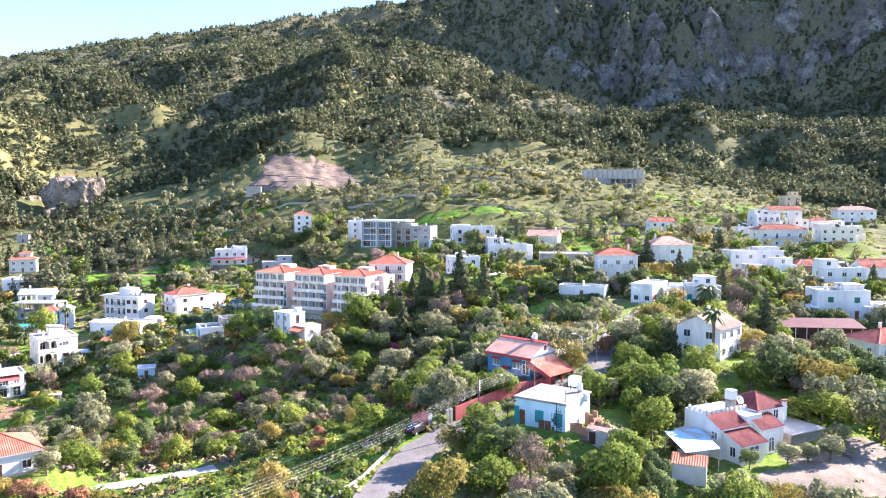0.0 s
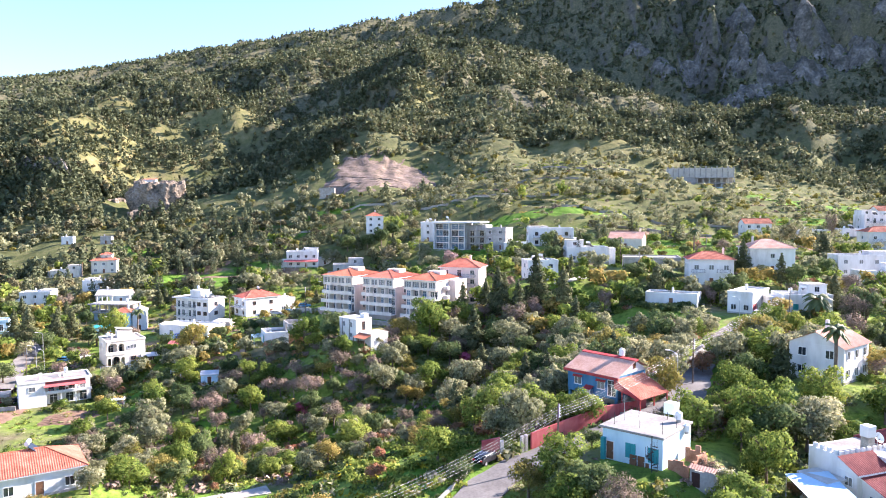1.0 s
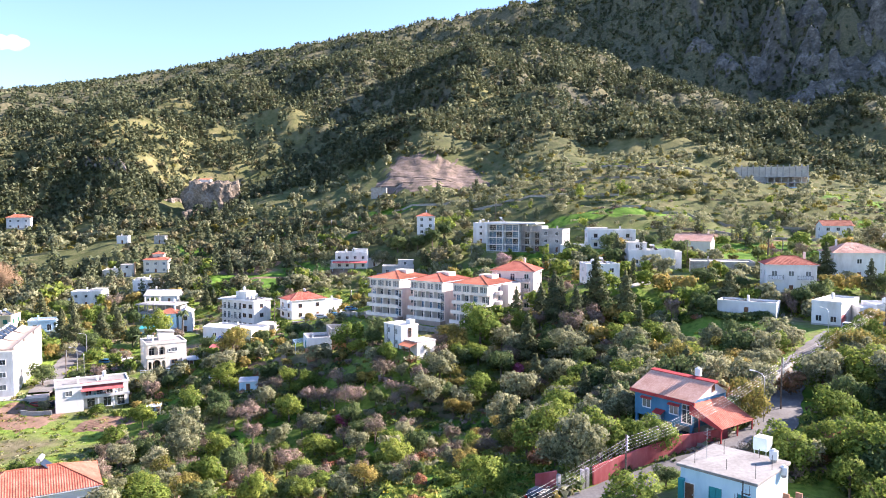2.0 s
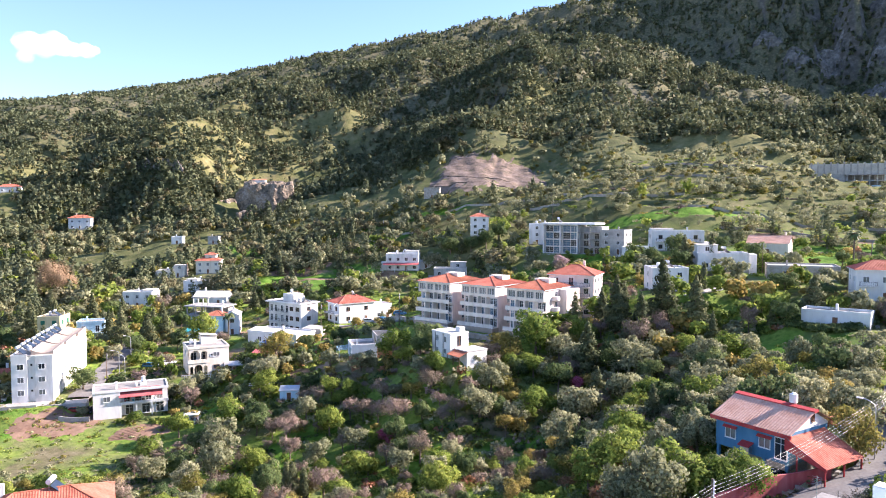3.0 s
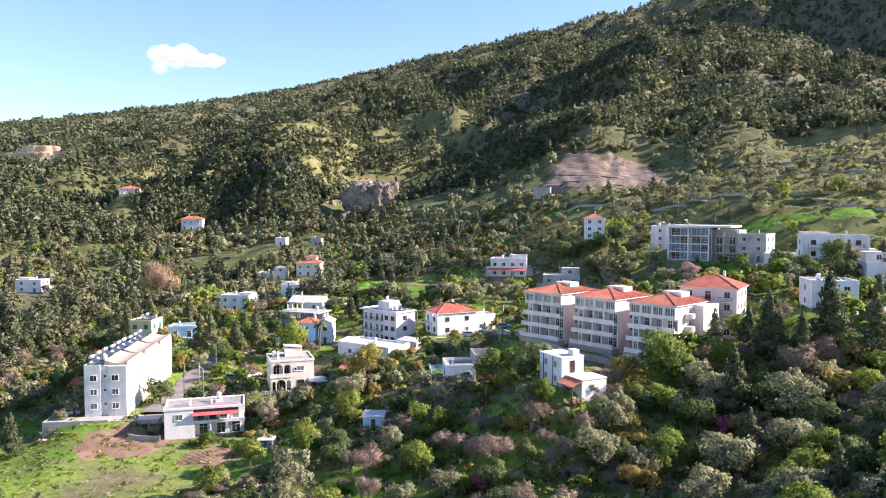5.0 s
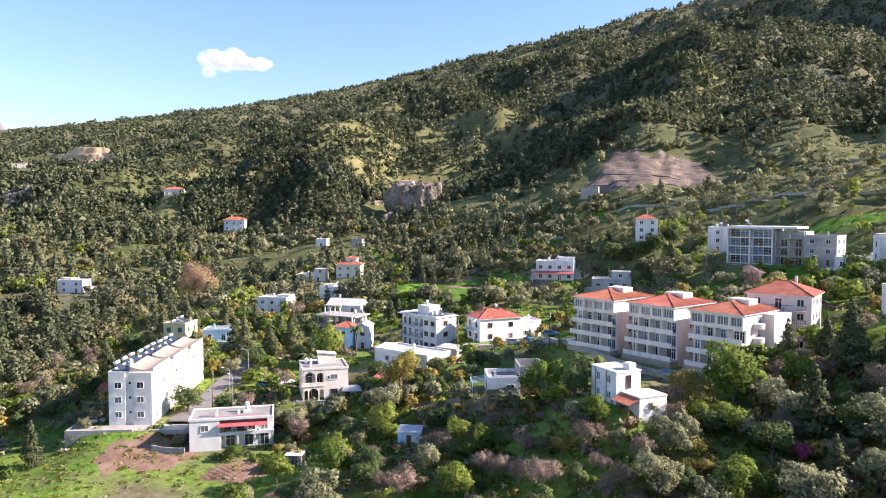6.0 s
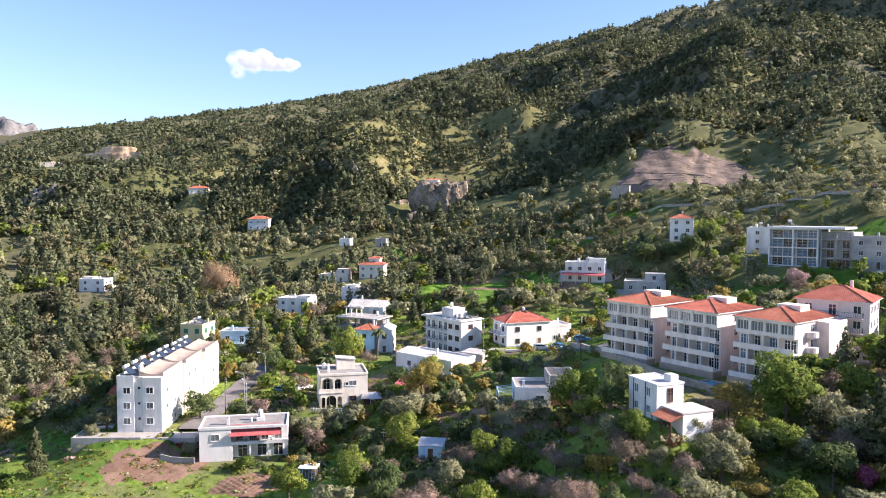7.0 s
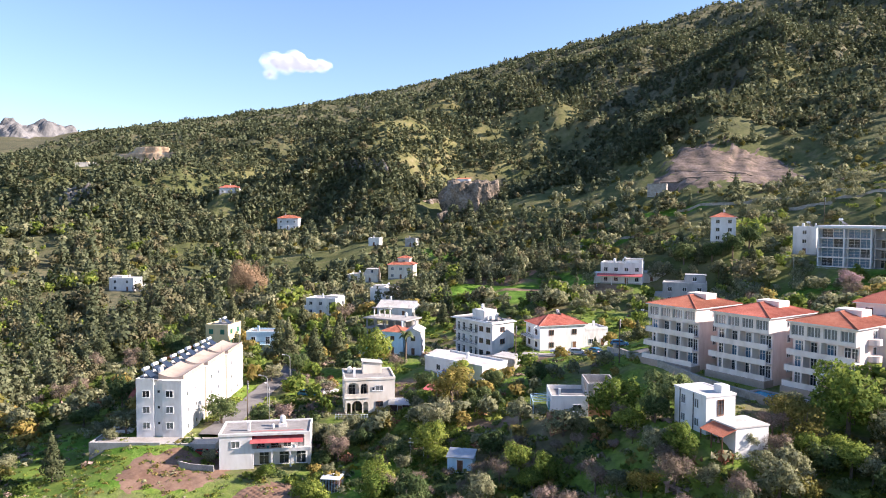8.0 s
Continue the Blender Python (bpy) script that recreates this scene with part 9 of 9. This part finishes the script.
def picket_fence(x0, y0, x1, y1, label):
    n = max(3, int(math.hypot(x1 - x0, y1 - y0) / 0.55))
    turn = math.degrees(math.atan2(y1 - y0, x1 - x0))
    long = math.hypot(x1 - x0, y1 - y0)
    ob = thing("fence", pose(x0, y0, float(on_ground((x0 + x1) / 2, (y0 + y1) / 2)), 0, 0, turn), label, "fence", "garden fences")
    for k in range(n + 1):
        bm = bmesh.new()
        box(bm, k * long / n - 0.05, k * long / n + 0.05, -0.05, 0.05, -0.6, 1.0)
        part("post", bm, M["tank"], ob)
    for z in (0.35, 0.85):
        bm = bmesh.new()
        box(bm, -0.1, long + 0.1, 0.052, 0.1, z, z + 0.1)
        part("rail", bm, M["tank"], ob)
    return ob


picket_fence(-101.5, 227.0, -94.5, 228.4, "white picket fence below the tarpaulin heap")
picket_fence(-96.0, 200.5, -90.5, 196.5, "pale slatted garden fence beside the plot")
picket_fence(-112.0, 196.0, -105.0, 200.0, "pale garden fence in front of the villa")


def crate_pile(x, y, turn, colour, label):
    r = random.Random(int(x * 3 + y))
    ob = thing("crate_pile", pose(x, y, float(on_ground(x, y)), 0, 0, turn), label, "crates", "yard clutter")
    for k in range(5):
        bm = bmesh.new()
        a, b = (k % 3) * 0.95, 0.1 * r.random()
        z = 0.62 * (k // 3)
        box(bm, a, a + 0.85, b, b + 0.7, z - 0.1 * (k < 3), z + 0.6, 0.03)
        part("crate", bm, M[colour], ob)


for x, y, turn, colour, label in ((-119.5, 214, 20, "wood", "stack of brown wooden crates in the yard"), (-107.0, 226.5, 50, "tarp", "pale blue crates beside the tarpaulin heap"), (-88.5, 255.5, 10, "concrete", "pile of grey building blocks by the lane"), (-127.0, 180.5, 35, "darkwood", "dark scrap boxes beside the cars"), (-72.0, 248.0, 70, "concrete", "pile of grey building blocks above the wall"), (13.0, 97.4, -30, "wood", "brown wooden crates against the house wall"), (-82.5, 204.5, 15, "tank", "white boxes standing in the garden"), (-131.5, 217.5, 60, "metal", "grey metal bins beside the yard")):
    crate_pile(x, y, turn, colour, label)

# long dark-roofed stable on the slope
st = thing("stable", pose(77.5, 164.0, 40.2, 0, 0, -6), "long low stable with maroon sheet roof", "stable")
bm = bmesh.new()
box(bm, 0, 17, 0, 5, -3, 1.9)
part("wall", bm, M["darkwood"], st)
bm = bmesh.new()
quad_prism(bm, ((-0.5, -1.2, 2.0), (17.5, -1.2, 2.0), (17.5, 5.5, 3.2), (-0.5, 5.5, 3.2)), 0.15)
part("roof", bm, M["maroon"], st)
for k in range(8):
    bm = bmesh.new()
    tube(bm, (k * 2.4, -1.0, -2), (k * 2.4, -1.0, 2.0), 0.08, n=6)
    part("post", bm, M["tank"], st)


# ---- palms and marked trees ----
def palm(x, y, h, label="tall palm with a shaggy crown", fronds=26, size=2.2):
    ob = thing("palm_tree", pose(x, y, float(on_ground(x, y))), label, "palm", "palms")
    r = random.Random(int(x * 7 + y))
    bm = bmesh.new()
    tube(bm, (0, 0, -0.5), (0.1, 0, h * 0.5), 0.3, 0.25, 9)
    tube(bm, (0.1, 0, h * 0.5), (0.15, 0.1, h), 0.25, 0.28, 9)
    part("trunk", bm, M["bark"], ob)
    bm = bmesh.new()
    bmesh.ops.create_cone(bm, cap_ends=True, segments=10, radius1=0.35, radius2=0.75, depth=1.6, matrix=Matrix.Translation((0.15, 0.1, h - 0.5)))
    part("dry_skirt", bm, M["rust"], ob, "brown skirt of dead fronds")
    for k in range(fronds):
        a, up = k * 2.4, r.uniform(-0.5, 1.2)
        bm = bmesh.new()
        prev, n = None, 7
        for j in range(n + 1):
            f = j / n
            rad = size * f
            c = Vector((0.15 + math.cos(a) * rad, 0.1 + math.sin(a) * rad, h + 0.2 + size * (up * f - (0.75 + 0.3 * up) * f * f)))
            wdt = 0.42 * math.sin(math.pi * (0.12 + 0.85 * f)) * size / 2.2
            side = Vector((-math.sin(a), math.cos(a), 0)) * wdt
            cur = [bm.verts.new(c - side - Vector((0, 0, wdt * 0.6))), bm.verts.new(c), bm.verts.new(c + side - Vector((0, 0, wdt * 0.6)))]
            if prev:
                bm.faces.new((prev[0], cur[0], cur[1], prev[1]))
                bm.faces.new((prev[1], cur[1], cur[2], prev[2]))
            prev = cur
        part("frond", bm, M["palm"], ob)


palm(-127.5, 243.5, 7.5)
palm(-131.5, 226, 3.2, "low spreading green garden palm", 30, 2.8)
palm(-214, 349, 8.0)
palm(47.3, 126.0, 8.6)
palm(69, 188.5, 5.0, "grey-green spreading roadside palm tree", 34, 3.4)
palm(62, 279, 8)
palm(-233, 322, 10)

plant("plane", -253, 308, 1.5, 1.15)
plant("twig", 126, 322, 1.1, 2.8)
plant("pale_pink", -34, 336, 1.25, 1.0)
plant("pale_pink", -27, 300, 0.9, 0.9)
plant("pink", -47, 166, 1.0)
plant("pink", -11, 176, 0.9)
plant("ochre", -89.8, 203.5, 1.9, 1.0)
plant("dark", -131.6, 184.4, 1.3, 0.9)
for kind, x, y, size in (("dark", 8.0, 90.1, 1.0), ("olive", 13.5, 84.0, 0.85), ("ochre", 2.4, 98.1, 0.45), ("bright", 22.7, 89.1, 1.0), ("ochre", 24.5, 91.0, 0.6), ("dark", 26.0, 86.5, 0.7), ("bright", 31.0, 79.0, 0.9), ("dark", 39.0, 90.5, 0.5), ("twig", 21.2, 95.2, 0.55), ("olive", 44.4, 91.8, 0.65), ("olive", 53.5, 97.1, 0.8), ("olive", 50.9, 93.5, 0.75), ("olive", 47.5, 92.5, 0.6), ("olive", 58.5, 109.5, 1.3), ("olive", 62.4, 101.1, 1.7), ("olive", 64.8, 111.2, 1.2), ("olive", 39.6, 112.2, 1.3), ("olive", 36.5, 111.0, 1.1), ("bright", 30.5, 110.8, 1.15), ("bright", 34.5, 113.0, 1.15), ("bright", 42.6, 118.3, 1.2), ("dark", 54.7, 117.3, 1.5), ("dark", 60.3, 120.3, 1.5), ("dark", 66.0, 122.3, 1.3), ("bright", 50.0, 116.3, 1.0), ("dark", 72.4, 121.3, 1.2), ("dark", 35.5, 129.5, 1.1), ("olive", 46.5, 110.5, 0.9), ("ochre", 68.0, 128.0, 1.0), ("rust", 73.0, 143.0, 1.6), ("rust", 76.5, 146.0, 1.5), ("twig", 76.0, 186.0, 1.6), ("twig", 80.0, 190.0, 1.7), ("bright", 57.0, 86.0, 0.5), ("dark", 37.0, 84.0, 0.5), ("dbush", 42.0, 84.5, 0.9), ("dbush", 45.0, 84.0, 0.9), ("dbush", 30.0, 84.0, 0.9), ("dbush", 48.0, 83.6, 1.0), ("dbush", 51.0, 83.4, 0.9), ("dbush", 54.0, 83.8, 1.0), ("dbush", 39.0, 84.2, 1.0), ("bush", 2.0, 88.5, 1.2), ("bush", 0.2, 85.0, 1.0), ("bush", 3.6, 92.6, 1.1), ("dbush", -1.5, 81.6, 1.2), ("bush", 4.6, 87.0, 1.3), ("ochre", 3.2, 84.4, 0.55), ("gorse", 0.6, 90.4, 1.0), ("bush", 5.4, 94.4, 1.0)):
    plant(kind, x, y, size, 1.0)
plant("pine", -146.5, 229, 1.35, 1.0)
plant("pine", -158.5, 232, 1.5, 1.0)
plant("dark", -145.5, 221, 1.2, 1.1)
plant("dark", -137.5, 213, 0.9, 0.8)
plant("pine", -168, 238, 1.3, 1.0)
plant("olive", -148, 215, 1.0, 1.0)
plant("dark", 9.5, 105.2, 0.62, 0.7)
plant("pine", 40.9, 129.5, 0.95, 0.9)
plant("olive", 24.5, 134, 1.3, 1.15)
plant("ochre", 22.8, 126.5, 1.2, 1.35)
plant("rust", 31.5, 140, 1.5, 1.2)
plant("bright", -129, 232, 1.5, 1.2)
plant("bright", -100, 224, 1.0, 0.9)
for kind, x, y, size in (("dark", -77, 335, 1.6), ("pine", -72, 334, 0.9), ("dark", -68, 335, 1.3), ("dark", -62, 337, 1.5), ("pine", -80, 342, 1.1), ("dark", -58, 343, 1.6), ("olive", -65, 331, 1.2), ("bright", -55, 334, 1.1), ("olive", -83, 331, 1.2)):
    plant(kind, x, y, size, 1.0)
for x, y, s in ((-55, 141, 0.8), (-53.6, 140.2, 0.95), (-52, 140.8, 0.85), (-230, 345, 1.0), (-190, 300, 0.9), (-4, 222, 1.2), (5, 224, 1.1), (16, 238, 1.0), (20, 262, 1.1)):
    plant("cypress", x, y, s, 1.0)
for x, y, s in ((-5.5, 213, 1.7), (5, 216, 1.9), (0, 209, 1.3), (12, 211, 1.6), (-152, 245, 1.2), (-160, 250, 1.2), (-165, 262, 1.1), (-150, 232, 1.0), (-76, 326, 1.2), (-62, 322, 1.3), (-55, 330, 1.1), (-205, 255, 1.3), (-213, 262, 1.4), (-200, 268, 1.25), (-196, 250, 1.1)):
    plant("pine", x, y, s, 1.0)

# ---- cloud ----
cn = M["cloud"].node_tree
veil, blend = cn.nodes.new("ShaderNodeBsdfTransparent"), cn.nodes.new("ShaderNodeMixShader")
blend.inputs["Fac"].default_value = 0.12
cn.links.new(veil.outputs[0], blend.inputs[1])
cn.links.new(cn.nodes["Material Output"].inputs["Surface"].links[0].from_socket, blend.inputs[2])
cn.links.new(blend.outputs[0], cn.nodes["Material Output"].inputs["Surface"])
bm = bmesh.new()
cr = random.Random(4)
for u, z, r in ((-110, 14, 66), (-60, 10, 60), (0, 34, 62), (38, 8, 52), (95, 0, 44), (150, -2, 46), (185, 2, 30), (-135, -62, 38), (-40, -14, 50), (40, -14, 40), (100, -12, 34)):
    for k in range(5):
        g = 0.3 + 0.78 * k / 4
        x, y, h = cr.uniform(-0.16, 0.16) * r, cr.uniform(-0.2, 0.2) * r, cr.uniform(-0.12, 0.12) * r
        bmesh.ops.create_icosphere(bm, subdivisions=3, radius=r * g, matrix=Matrix.Translation((u + x, y, z + h)) @ Matrix.Diagonal((1.1, 1.0, 0.8, 1)))
for v in bm.verts:
    v.co += Vector((noise.fractal(v.co / 26, 0.7, 2.2, 5), noise.noise(v.co / 26 + Vector((9, 0, 0))), noise.fractal(v.co / 26 + Vector((0, 9, 0)), 0.7, 2.2, 5))) * 8
cl = part("cloud", bm, M["cloud"])
cl.matrix_world = Matrix.Translation((-3040, 3340, 938)) @ Matrix.Rotation(radians(42), 4, "Z")
for f in cl.data.polygons:
    f.use_smooth = True
tagged(cl, "small white fair-weather cloud above the ridge", "cloud", kind="structure")
